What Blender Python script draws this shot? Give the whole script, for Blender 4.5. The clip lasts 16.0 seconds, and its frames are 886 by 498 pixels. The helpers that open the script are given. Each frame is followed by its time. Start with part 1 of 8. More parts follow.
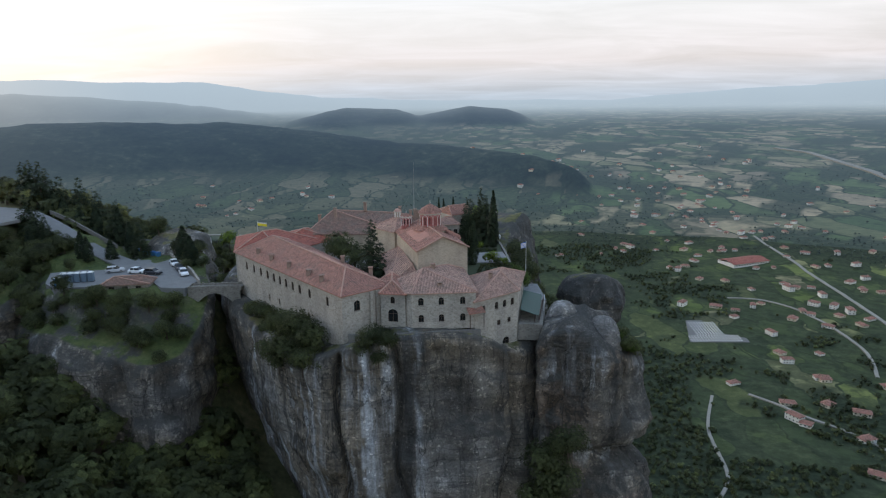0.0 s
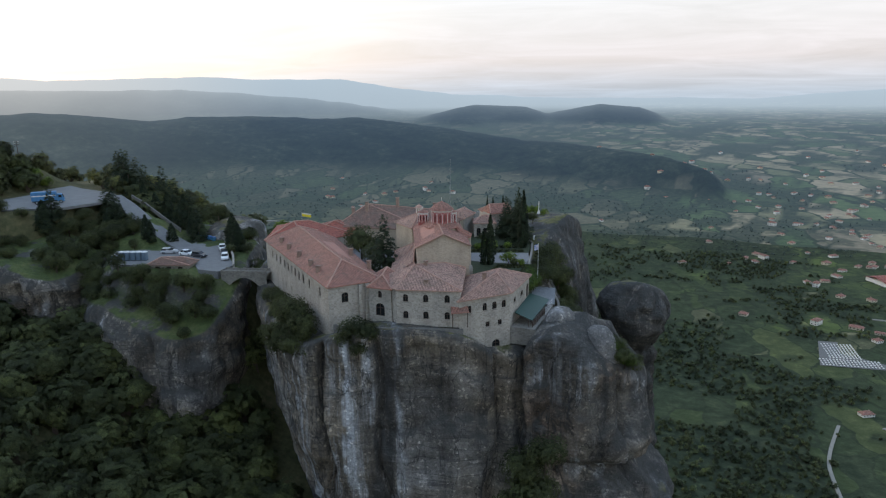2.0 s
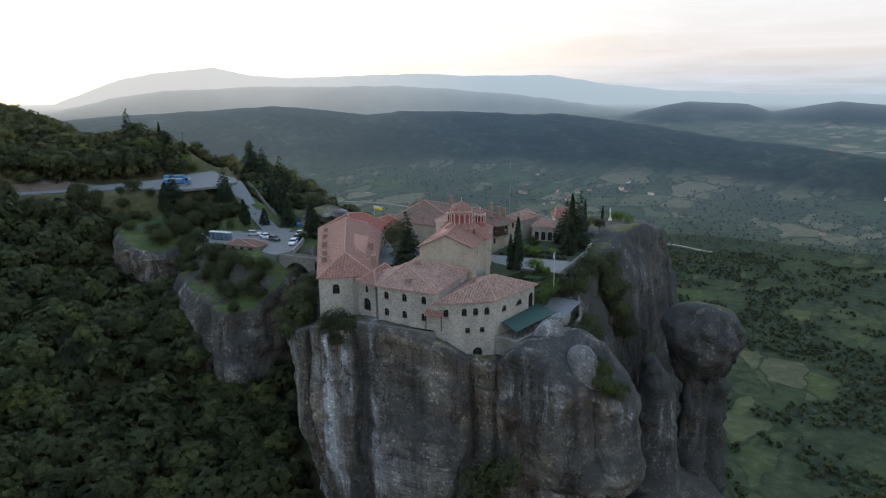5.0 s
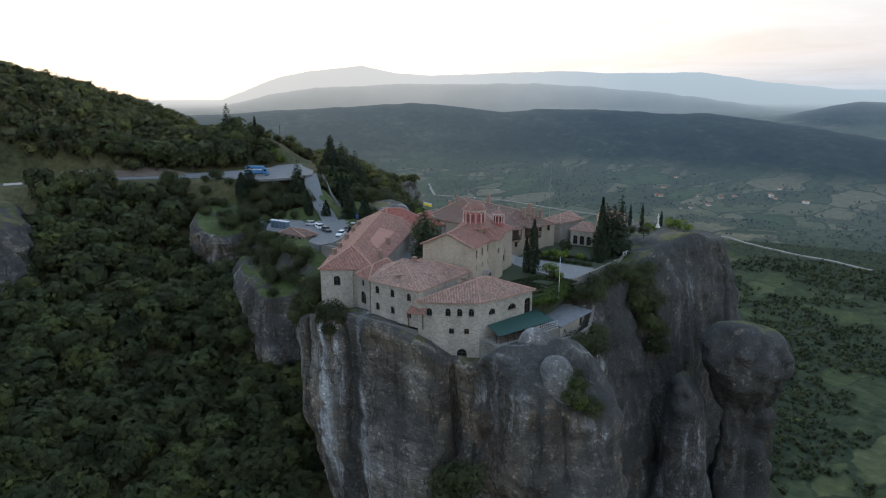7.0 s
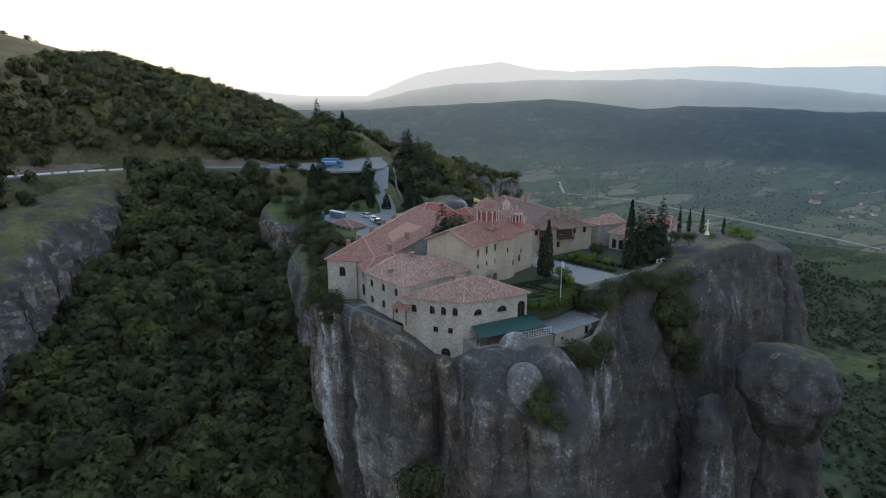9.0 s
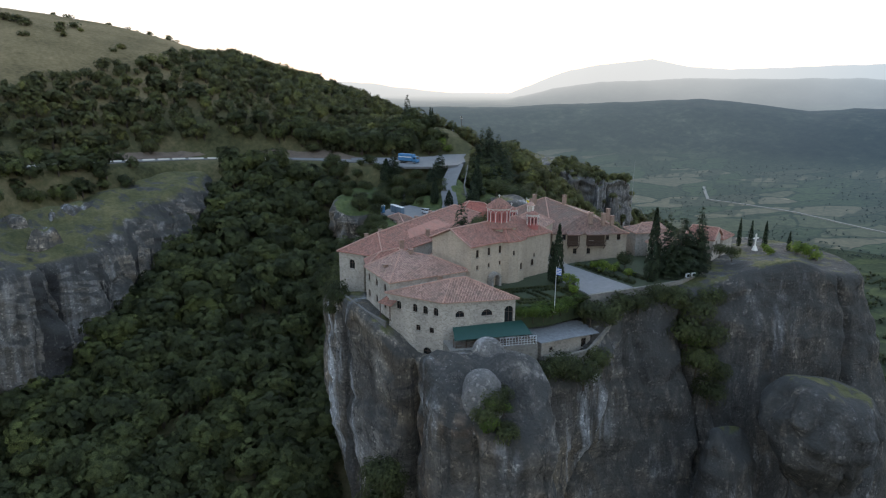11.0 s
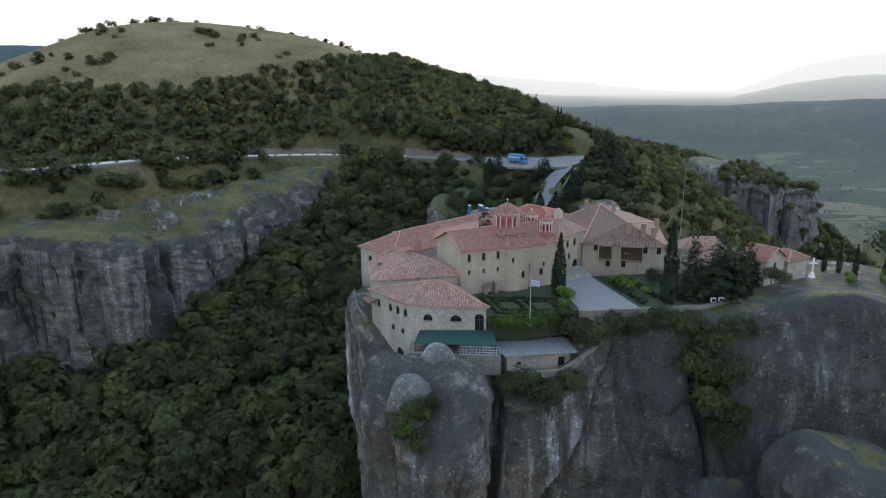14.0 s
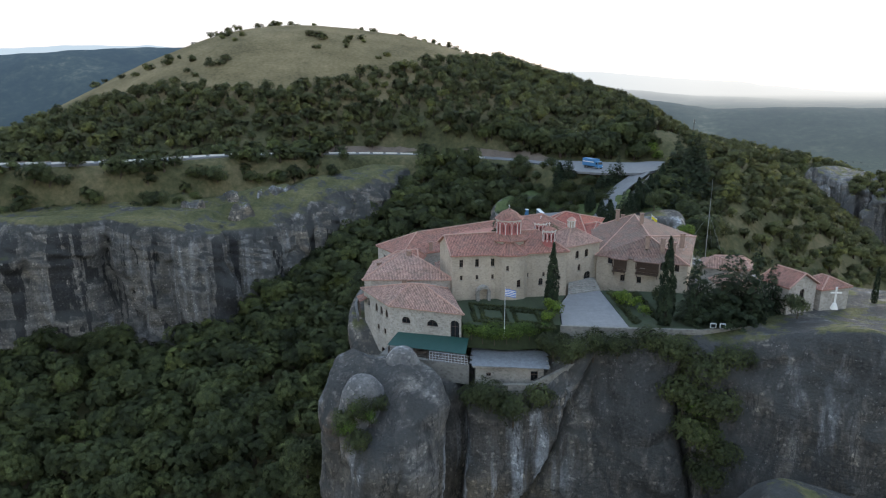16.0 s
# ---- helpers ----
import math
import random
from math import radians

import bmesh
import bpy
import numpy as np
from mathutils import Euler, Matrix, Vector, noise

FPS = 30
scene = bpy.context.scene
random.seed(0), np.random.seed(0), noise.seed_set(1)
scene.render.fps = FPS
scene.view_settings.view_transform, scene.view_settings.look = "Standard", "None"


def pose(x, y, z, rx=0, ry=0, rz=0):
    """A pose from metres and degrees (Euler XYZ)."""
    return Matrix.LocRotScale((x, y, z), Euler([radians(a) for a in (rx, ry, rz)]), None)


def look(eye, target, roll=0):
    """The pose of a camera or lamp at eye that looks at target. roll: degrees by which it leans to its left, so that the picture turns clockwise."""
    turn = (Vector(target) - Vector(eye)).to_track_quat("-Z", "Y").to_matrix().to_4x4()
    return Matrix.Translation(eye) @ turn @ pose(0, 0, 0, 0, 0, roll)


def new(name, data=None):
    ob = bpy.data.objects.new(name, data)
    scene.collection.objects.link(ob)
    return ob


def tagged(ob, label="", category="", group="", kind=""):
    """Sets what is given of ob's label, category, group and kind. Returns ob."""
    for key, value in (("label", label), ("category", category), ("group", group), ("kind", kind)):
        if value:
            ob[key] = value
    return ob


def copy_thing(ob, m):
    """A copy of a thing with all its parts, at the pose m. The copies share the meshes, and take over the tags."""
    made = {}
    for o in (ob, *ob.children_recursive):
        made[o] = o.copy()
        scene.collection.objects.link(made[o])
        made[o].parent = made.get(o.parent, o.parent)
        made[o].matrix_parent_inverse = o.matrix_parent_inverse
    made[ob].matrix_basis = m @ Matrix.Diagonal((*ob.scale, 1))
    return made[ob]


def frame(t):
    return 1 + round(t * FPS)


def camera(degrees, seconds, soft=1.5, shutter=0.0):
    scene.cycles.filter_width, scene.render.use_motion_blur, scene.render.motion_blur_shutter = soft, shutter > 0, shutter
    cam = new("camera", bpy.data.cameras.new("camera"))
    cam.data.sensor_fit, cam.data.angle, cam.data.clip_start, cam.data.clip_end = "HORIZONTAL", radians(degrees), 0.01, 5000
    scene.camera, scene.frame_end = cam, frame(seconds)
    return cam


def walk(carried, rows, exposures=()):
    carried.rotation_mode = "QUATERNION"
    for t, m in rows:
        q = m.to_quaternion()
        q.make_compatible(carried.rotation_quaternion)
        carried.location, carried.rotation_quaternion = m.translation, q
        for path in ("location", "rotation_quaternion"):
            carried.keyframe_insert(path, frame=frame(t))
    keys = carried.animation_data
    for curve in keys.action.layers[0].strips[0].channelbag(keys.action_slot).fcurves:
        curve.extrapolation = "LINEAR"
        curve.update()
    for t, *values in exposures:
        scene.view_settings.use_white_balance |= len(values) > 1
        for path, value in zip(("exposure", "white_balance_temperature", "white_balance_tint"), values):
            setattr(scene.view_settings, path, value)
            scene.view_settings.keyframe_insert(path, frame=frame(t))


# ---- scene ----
cam = camera(69.0, 16.0, 1.2)
METRES, EYE, TILT, LEAN, TURN = 200.0, 50.0, -13.3, 0.0, 0.0
PATH = [
    (0, (-0.056, 0.077, 49.943), (-0.026, 2.023, 49.485), -0.8),
    (0.5, (5.717, 0.314, 49.886), (5.655, 2.26, 49.429), -0.7),
    (1, (11.706, 0.684, 49.793), (11.548, 2.624, 49.334), -0.7),
    (1.5, (17.871, 1.358, 49.715), (17.615, 3.288, 49.254), -0.6),
    (2, (24.099, 2.469, 49.666), (23.743, 4.382, 49.204), -0.5),
    (2.5, (30.278, 4.025, 49.668), (29.822, 5.916, 49.203), -0.4),
    (3, (36.318, 6.006, 49.714), (35.762, 7.87, 49.249), -0.4),
    (3.5, (42.2, 8.353, 49.772), (41.549, 10.185, 49.305), -0.4),
    (4, (47.873, 11.083, 49.794), (47.126, 12.878, 49.326), -0.4),
    (6.5, (74.451, 28.217, 49.649), (73.257, 29.75, 49.176), -0.2),
    (7, (79.122, 32.361, 49.596), (77.848, 33.828, 49.121), -0.1),
    (7.5, (83.321, 36.874, 49.486), (81.973, 38.272, 49.007), -0.1),
    (8, (87.269, 41.594, 49.374), (85.851, 42.92, 48.892), -0.1),
    (8.5, (91.025, 46.521, 49.258), (89.537, 47.767, 48.774), -0.1),
    (9, (94.658, 51.642, 49.179), (93.105, 52.805, 48.694), -0.1),
    (9.2, (95.975, 53.783, 49.17), (94.395, 54.908, 48.684), 0.7),
    (11.5, (108.727, 79.707, 49.149), (106.921, 80.411, 48.657), -0.3),
    (12, (110.654, 85.7, 49.19), (108.812, 86.305, 48.697), -0.3),
    (12.5, (112.147, 91.855, 49.229), (110.275, 92.359, 48.737), -0.3),
    (13, (113.38, 98.104, 49.271), (111.484, 98.504, 48.776), -0.4),
    (13.5, (114.356, 104.329, 49.339), (112.442, 104.625, 48.842), -0.4),
    (14, (114.996, 110.531, 49.441), (113.068, 110.722, 48.945), -0.5),
    (14.5, (115.283, 116.724, 49.57), (113.347, 116.814, 49.075), -0.2),
    (15, (115.223, 122.916, 49.735), (113.286, 122.901, 49.237), -0.4),
    (15.5, (114.846, 129.042, 49.892), (112.913, 128.924, 49.393), -0.3),
    (16, (114.258, 135.138, 50.01), (112.333, 134.917, 49.514), -0.3),
]
# the clip's camera brightens its picture as it turns away from the bright sky
LIGHT = [(0, 0.0), (4, 0.02), (8, 0.06), (12, 0.28), (16, 0.47)]
walk(cam, [(t, look(eye, target, roll)) for t, eye, target, roll in PATH], LIGHT)

# ---- world, sun ----
SUN_AZ, SUN_EL = 60.0, 7.0   # degrees to the left of +y, and above the horizon
SUN_DIR = Vector((-math.sin(radians(SUN_AZ)) * math.cos(radians(SUN_EL)), math.cos(radians(SUN_AZ)) * math.cos(radians(SUN_EL)), math.sin(radians(SUN_EL))))
world = bpy.data.worlds.new("sky")
scene.world = world
world.use_nodes = True
wn = world.node_tree
wn.nodes.clear()


def wnode(kind, **kw):
    n = wn.nodes.new(kind)
    for k, v in kw.items():
        n.inputs[k].default_value = v
    return n


w_out = wnode("ShaderNodeOutputWorld")
w_bg = wnode("ShaderNodeBackground")
w_sky = wn.nodes.new("ShaderNodeTexSky")
w_sky.sky_type, w_sky.sun_disc = "NISHITA", False
w_sky.sun_elevation, w_sky.sun_rotation = radians(SUN_EL), radians(-SUN_AZ)
w_sky.air_density, w_sky.dust_density, w_sky.ozone_density = 1.0, 2.0, 1.0
w_bg.inputs["Strength"].default_value = 0.10
w_tc = wnode("ShaderNodeTexCoord")
w_sep = wnode("ShaderNodeSeparateXYZ")
wn.links.new(w_tc.outputs["Generated"], w_sep.inputs[0])
# high thin cloud: streaks projected on a flat layer
w_add = wnode("ShaderNodeMath"); w_add.operation = "ADD"; w_add.inputs[1].default_value = 0.10
wn.links.new(w_sep.outputs["Z"], w_add.inputs[0])
w_dx = wnode("ShaderNodeMath"); w_dx.operation = "DIVIDE"
w_dy = wnode("ShaderNodeMath"); w_dy.operation = "DIVIDE"
for d, ax in ((w_dx, "X"), (w_dy, "Y")):
    wn.links.new(w_sep.outputs[ax], d.inputs[0])
    wn.links.new(w_add.outputs[0], d.inputs[1])
w_com = wnode("ShaderNodeCombineXYZ")
wn.links.new(w_dx.outputs[0], w_com.inputs[0])
wn.links.new(w_dy.outputs[0], w_com.inputs[1])
w_map = wnode("ShaderNodeMapping")
w_map.inputs["Scale"].default_value = (0.5, 0.85, 1.0)
w_map.inputs["Rotation"].default_value = (0, 0, radians(25))
wn.links.new(w_com.outputs[0], w_map.inputs[0])
w_noise = wnode("ShaderNodeTexNoise", Scale=1.3, Detail=7.0, Roughness=0.6, Distortion=0.6)
wn.links.new(w_map.outputs[0], w_noise.inputs["Vector"])
w_cr = wn.nodes.new("ShaderNodeValToRGB")
w_cr.color_ramp.elements[0].position, w_cr.color_ramp.elements[1].position = 0.30, 0.72
w_cr.color_ramp.elements[0].color = (0.72, 0.72, 0.72, 1)
w_cr.color_ramp.elements[1].color = (0.95, 0.95, 0.95, 1)
wn.links.new(w_noise.outputs["Fac"], w_cr.inputs[0])
# the veil of cloud: cream low down, pale grey-white above
w_el = wn.nodes.new("ShaderNodeValToRGB")
w_el.color_ramp.elements[0].position, w_el.color_ramp.elements[1].position = 0.0, 0.75
w_el.color_ramp.elements[0].color = (6.4, 7.4, 8.6, 1)
w_el.color_ramp.elements[1].color = (6.1, 8.7, 13.0, 1)
e = w_el.color_ramp.elements.new(0.05); e.color = (9.6, 9.1, 9.3, 1)
e = w_el.color_ramp.elements.new(0.12); e.color = (10.8, 10.7, 10.9, 1)
e = w_el.color_ramp.elements.new(0.22); e.color = (10.0, 11.0, 11.8, 1)
e = w_el.color_ramp.elements.new(0.36); e.color = (8.8, 10.6, 12.5, 1)
wn.links.new(w_sep.outputs["Z"], w_el.inputs[0])
# glow of the low sun behind the veil
w_dot = wnode("ShaderNodeVectorMath"); w_dot.operation = "DOT_PRODUCT"
w_dot.inputs[1].default_value = SUN_DIR
wn.links.new(w_tc.outputs["Generated"], w_dot.inputs[0])
w_glow = wnode("ShaderNodeMapRange"); w_glow.interpolation_type = "SMOOTHERSTEP"
w_glow.inputs[1].default_value, w_glow.inputs[2].default_value = 0.55, 1.0
w_glow.inputs[3].default_value, w_glow.inputs[4].default_value = 0.0, 1.0
wn.links.new(w_dot.outputs["Value"], w_glow.inputs[0])
w_gmix = wnode("ShaderNodeMix"); w_gmix.data_type = "RGBA"; w_gmix.blend_type = "ADD"
w_gmix.inputs[7].default_value = (4.0, 3.2, 2.2, 1)
wn.links.new(w_glow.outputs[0], w_gmix.inputs[0])
wn.links.new(w_el.outputs[0], w_gmix.inputs[6])
w_mix = wnode("ShaderNodeMix"); w_mix.data_type = "RGBA"
wn.links.new(w_cr.outputs[0], w_mix.inputs[0])
wn.links.new(w_sky.outputs[0], w_mix.inputs[6])
wn.links.new(w_gmix.outputs[2], w_mix.inputs[7])
wn.links.new(w_mix.outputs[2], w_bg.inputs["Color"])
wn.links.new(w_bg.outputs[0], w_out.inputs[0])

sun = new("sun", bpy.data.lights.new("sun", "SUN"))
sun.data.energy, sun.data.angle, sun.data.color = 1.05, radians(16), (1.0, 0.90, 0.78)
sun.matrix_world = look(SUN_DIR * 1000, (0, 0, 0))


# ---- materials ----
def mat(name):
    m = bpy.data.materials.new(name)
    m.use_nodes = True
    nt = m.node_tree
    return m, nt, nt.nodes["Principled BSDF"]


def node(nt, kind, links=(), **kw):
    n = nt.nodes.new(kind)
    for k, v in kw.items():
        n.inputs[k.replace("_", " ")].default_value = v
    for src, key in links:
        nt.links.new(src, n.inputs[key])
    return n


def ramp(nt, src, stops):
    n = nt.nodes.new("ShaderNodeValToRGB")
    el = n.color_ramp.elements
    while len(el) < len(stops):
        el.new(0.5)
    for e, (p, c) in zip(el, stops):
        e.position, e.color = p, (*c, 1) if len(c) == 3 else c
    nt.links.new(src, n.inputs[0])
    return n.outputs[0]


def mix(nt, fac, a, b, kind="MIX"):
    n = nt.nodes.new("ShaderNodeMix")
    n.data_type, n.blend_type = "RGBA", kind
    for v, k in ((fac, 0), (a, 6), (b, 7)):
        if hasattr(v, "is_linked"):
            nt.links.new(v, n.inputs[k])
        else:
            n.inputs[k].default_value = v if k == 0 else (*v, 1)
    return n.outputs[2]


def rng(nt, src, a, b, c=0.0, d=1.0, smooth=True):
    n = nt.nodes.new("ShaderNodeMapRange")
    n.interpolation_type = "SMOOTHSTEP" if smooth else "LINEAR"
    for i, v in enumerate((a, b, c, d)):
        n.inputs[i + 1].default_value = v
    nt.links.new(src, n.inputs[0])
    return n.outputs[0]


def math_node(nt, op, a, b=0.0):
    n = nt.nodes.new("ShaderNodeMath")
    n.operation = op
    for v, k in ((a, 0), (b, 1)):
        if hasattr(v, "is_linked"):
            nt.links.new(v, n.inputs[k])
        else:
            n.inputs[k].default_value = v
    return n.outputs[0]


def position(nt, scale=(1, 1, 1)):
    g = nt.nodes.new("ShaderNodeNewGeometry")
    m = nt.nodes.new("ShaderNodeMapping")
    m.inputs["Scale"].default_value = scale
    nt.links.new(g.outputs["Position"], m.inputs[0])
    return m.outputs[0]


def noise_of(nt, vec, scale, detail=4.0, rough=0.55, dist=0.0):
    n = node(nt, "ShaderNodeTexNoise", [(vec, "Vector")], Scale=scale, Detail=detail, Roughness=rough, Distortion=dist)
    return n.outputs["Fac"]


def bump(nt, bsdf, height, strength=0.5, distance=0.1):
    b = node(nt, "ShaderNodeBump", [(height, "Height")], Strength=strength, Distance=distance)
    nt.links.new(b.outputs[0], bsdf.inputs["Normal"])


def plain_mat(name, color, rough=0.7, metal=0.0, vary=0.15, scale=3.0, bumpy=0.0):
    m, nt, b = mat(name)
    p = position(nt)
    n1, n2 = noise_of(nt, p, scale), noise_of(nt, p, scale * 7)
    f = mix(nt, 0.5, n1, n2)
    dark = tuple(c * (1 - vary) for c in color)
    lite = tuple(min(1, c * (1 + vary)) for c in color)
    nt.links.new(ramp(nt, f, [(0.3, dark), (0.7, lite)]), b.inputs["Base Color"])
    b.inputs["Roughness"].default_value, b.inputs["Metallic"].default_value = rough, metal
    if bumpy:
        bump(nt, b, n2, bumpy, 0.05)
    return m


def rock_mat(name, warm=0.0, green=0.0, light=1.0, streak=0.0, crust=False):
    """Conglomerate: broad dark and pale runs of water, bedding, pebbles, lichen; green: how much grass lies on flat tops."""
    m, nt, b = mat(name)
    p = position(nt)
    pv = position(nt, (1, 1, 0.13))
    pn = position(nt, (1, 1, 0.04))
    ph = position(nt, (0.12, 0.12, 1.0))
    xyz = node(nt, "ShaderNodeSeparateXYZ", [(p, 0)])
    big = noise_of(nt, p, 0.05, 4, 0.6, 0.4)
    stain = noise_of(nt, pv, 0.10, 5, 0.6, 0.8)
    runs = noise_of(nt, pn, 0.30, 5, 0.6, 0.35)
    grit = noise_of(nt, p, 2.6, 8, 0.72)
    mott = noise_of(nt, p, 0.30, 8, 0.66, 0.5)
    tilt = nt.nodes.new("ShaderNodeMapping")
    tilt.inputs["Rotation"].default_value = (radians(9), radians(-15), 0)
    tilt.inputs["Scale"].default_value = (0.05, 0.05, 1.0)
    nt.links.new(p, tilt.inputs[0])
    bed = noise_of(nt, tilt.outputs[0], 0.50, 7, 0.62, 0.5)
    base = ramp(nt, mott, [(0.28, (0.105, 0.100, 0.094)), (0.46, (0.165, 0.157, 0.146)), (0.62, (0.215, 0.205, 0.188)), (0.80, (0.31, 0.298, 0.275))])
    tint = ramp(nt, big, [(0.38, (0.95, 0.97, 1.02)), (0.50, (1.03, 1.0, 0.96)), (0.62, (1.13 + warm, 1.03, 0.90))])
    c = mix(nt, 1.0, base, tint, "MULTIPLY")
    c = mix(nt, 1.0, c, (1.04, 1.0, 0.96), "MULTIPLY")
    dark = ramp(nt, stain, [(0.36, (0.36, 0.36, 0.365)), (0.47, (0.70, 0.695, 0.69)), (0.57, (1.08, 1.08, 1.08)), (0.70, (1.25, 1.25, 1.25))])
    c = mix(nt, 0.9, c, dark, "MULTIPLY")
    panel = ramp(nt, noise_of(nt, position(nt, (1, 1, 0.55)), 0.055, 3, 0.5, 1.2), [(0.40, (0.62, 0.605, 0.58)), (0.50, (0.92, 0.91, 0.89)), (0.60, (1.15, 1.15, 1.15))])
    c = mix(nt, 1.0, c, panel, "MULTIPLY")
    lay = ramp(nt, bed, [(0.34, (0.66, 0.66, 0.66)), (0.46, (0.96, 0.96, 0.96)), (0.56, (1.02, 1.02, 1.02)), (0.70, (1.28, 1.27, 1.25))])
    c = mix(nt, 0.75, c, lay, "MULTIPLY")
    seam = math_node(nt, "ABSOLUTE", math_node(nt, "SUBTRACT", noise_of(nt, tilt.outputs[0], 0.27, 4, 0.5, 0.4), 0.5))
    c = mix(nt, rng(nt, seam, 0.016, 0.0, 0.0, 0.55), c, (0.040, 0.039, 0.038))
    # lime runs on the weather side, black runs below the ledges
    side = math_node(nt, "ADD", noise_of(nt, p, 0.04, 3), math_node(nt, "MULTIPLY", rng(nt, xyz.outputs["X"], 0, -9, 0.0, 0.36), rng(nt, xyz.outputs["X"], -45, -30)))
    pale = math_node(nt, "MULTIPLY", rng(nt, runs, 0.47, 0.66), rng(nt, side, 0.50, 0.62))
    c = mix(nt, math_node(nt, "MULTIPLY", pale, 0.25 if streak else 0.85), c, (0.50, 0.515, 0.54))
    c = mix(nt, math_node(nt, "MULTIPLY", rng(nt, runs, 0.45, 0.34), 0.72), c, (0.045, 0.044, 0.043))
    for sc_, wide in ((0.075, 0.009), (0.17, 0.010)):
        line = math_node(nt, "ABSOLUTE", math_node(nt, "SUBTRACT", noise_of(nt, position(nt, (1, 1, 0.32)), sc_, 5, 0.55, 0.5), 0.5))
        c = mix(nt, rng(nt, line, wide, 0.0, 0.0, 0.75), c, (0.030, 0.029, 0.028))
    if crust:
        # black lichen over the weather-beaten outer wall
        film = math_node(nt, "MULTIPLY", math_node(nt, "MULTIPLY", rng(nt, xyz.outputs["X"], 13, 22), rng(nt, xyz.outputs["Y"], 134, 150, 0.15, 1.0)), rng(nt, noise_of(nt, position(nt, (1, 1, 0.30)), 0.26, 7, 0.70, 0.9), 0.38, 0.58, 0.42, 0.92))
        c = mix(nt, film, c, (0.046, 0.045, 0.043))
    if streak:
        c = mix(nt, 0.45 if streak > 0.8 else 0.35, c, (0.25, 0.236, 0.216) if streak > 0.8 else (0.175, 0.173, 0.172))
        if streak > 0.8:
            thin = ramp(nt, noise_of(nt, position(nt, (0.10, 0.10, 1.6)), 0.55, 5, 0.65, 0.4), [(0.40, (0.72, 0.72, 0.73)), (0.52, (1.0, 1.0, 1.0)), (0.64, (1.32, 1.30, 1.26))])
            c = mix(nt, 0.8, c, thin, "MULTIPLY")
        tall = noise_of(nt, position(nt, (1, 1, 0.022)), 0.20, 4, 0.6, 0.3)
        c = mix(nt, math_node(nt, "MULTIPLY", rng(nt, tall, 0.475, 0.435), streak), c, (0.030, 0.030, 0.031))
        c = mix(nt, math_node(nt, "MULTIPLY", rng(nt, tall, 0.55, 0.66), 0.45), c, (0.42, 0.415, 0.41))
    # pebbles
    v = node(nt, "ShaderNodeTexVoronoi", [(p, "Vector")], Scale=2.4)
    sc = node(nt, "ShaderNodeSeparateColor", [(v.outputs["Color"], 0)])
    peb = ramp(nt, sc.outputs[0], [(0.0, (0.66, 0.66, 0.66)), (0.55, (1.0, 1.0, 1.0)), (0.90, (1.10, 1.10, 1.10)), (0.93, (1.15, 1.15, 1.15)), (0.96, (2.3, 2.25, 2.15))])
    c = mix(nt, 0.6, c, peb, "MULTIPLY")
    gr = ramp(nt, grit, [(0.34, (0.62, 0.62, 0.62)), (0.50, (0.98, 0.98, 0.98)), (0.66, (1.40, 1.38, 1.34))])
    c = mix(nt, 0.68, c, gr, "MULTIPLY")
    g = nt.nodes.new("ShaderNodeNewGeometry")
    s = node(nt, "ShaderNodeSeparateXYZ", [(g.outputs["Normal"], 0)])
    lich = math_node(nt, "MULTIPLY", rng(nt, s.outputs["Z"], 0.10 if streak > 0.8 else 0.05, 0.38), rng(nt, mott, 0.72 if streak > 0.8 else 0.66, 0.46))
    c = mix(nt, math_node(nt, "MULTIPLY", lich, 0.9 if streak > 0.8 else 0.3 if streak else 0.78), c, (0.052, 0.052, 0.048))
    vs = node(nt, "ShaderNodeTexVoronoi", [(p, "Vector")], Scale=3.4)
    ss = node(nt, "ShaderNodeSeparateColor", [(vs.outputs["Color"], 0)])
    speck = math_node(nt, "MULTIPLY", rng(nt, ss.outputs[0], 0.90, 0.94), rng(nt, vs.outputs["Distance"], 0.42, 0.25))
    speck = math_node(nt, "MULTIPLY", speck, rng(nt, noise_of(nt, p, 0.12, 4, 0.6), 0.44, 0.60))
    c = mix(nt, math_node(nt, "MULTIPLY", speck, 0.4), c, (0.30, 0.29, 0.265))
    if green:
        n = noise_of(nt, p, 0.15, 6, 0.65)
        flat = math_node(nt, "MULTIPLY", rng(nt, s.outputs["Z"], 0.86 - 0.26 * green, 0.96 - 0.16 * green), rng(nt, n, 0.54 - 0.22 * green, 0.62 - 0.20 * green))
        grass = ramp(nt, mix(nt, 0.5, noise_of(nt, p, 0.9, 7, 0.7), noise_of(nt, p, 0.12, 4)), [(0.36, (0.046, 0.052, 0.021)), (0.50, (0.096, 0.094, 0.038)), (0.64, (0.165, 0.142, 0.066))] if green < 0.75 else [(0.36, (0.034, 0.050, 0.017)), (0.50, (0.068, 0.088, 0.028)), (0.64, (0.125, 0.130, 0.05))])
        c = mix(nt, flat, c, grass)
    if light != 1.0:
        c = mix(nt, 1.0, c, (light, light, light), "MULTIPLY")
    nt.links.new(c, b.inputs["Base Color"])
    b.inputs["Roughness"].default_value = 0.9
    b.inputs["Specular IOR Level"].default_value = 0.25
    h = math_node(nt, "ADD", math_node(nt, "MULTIPLY", grit, 0.4), mott)
    h = math_node(nt, "ADD", h, math_node(nt, "MULTIPLY", bed, 0.5))
    h = math_node(nt, "ADD", h, math_node(nt, "MULTIPLY", v.outputs["Distance"], -0.10))
    bump(nt, b, h, 1.0, 0.8)
    return m


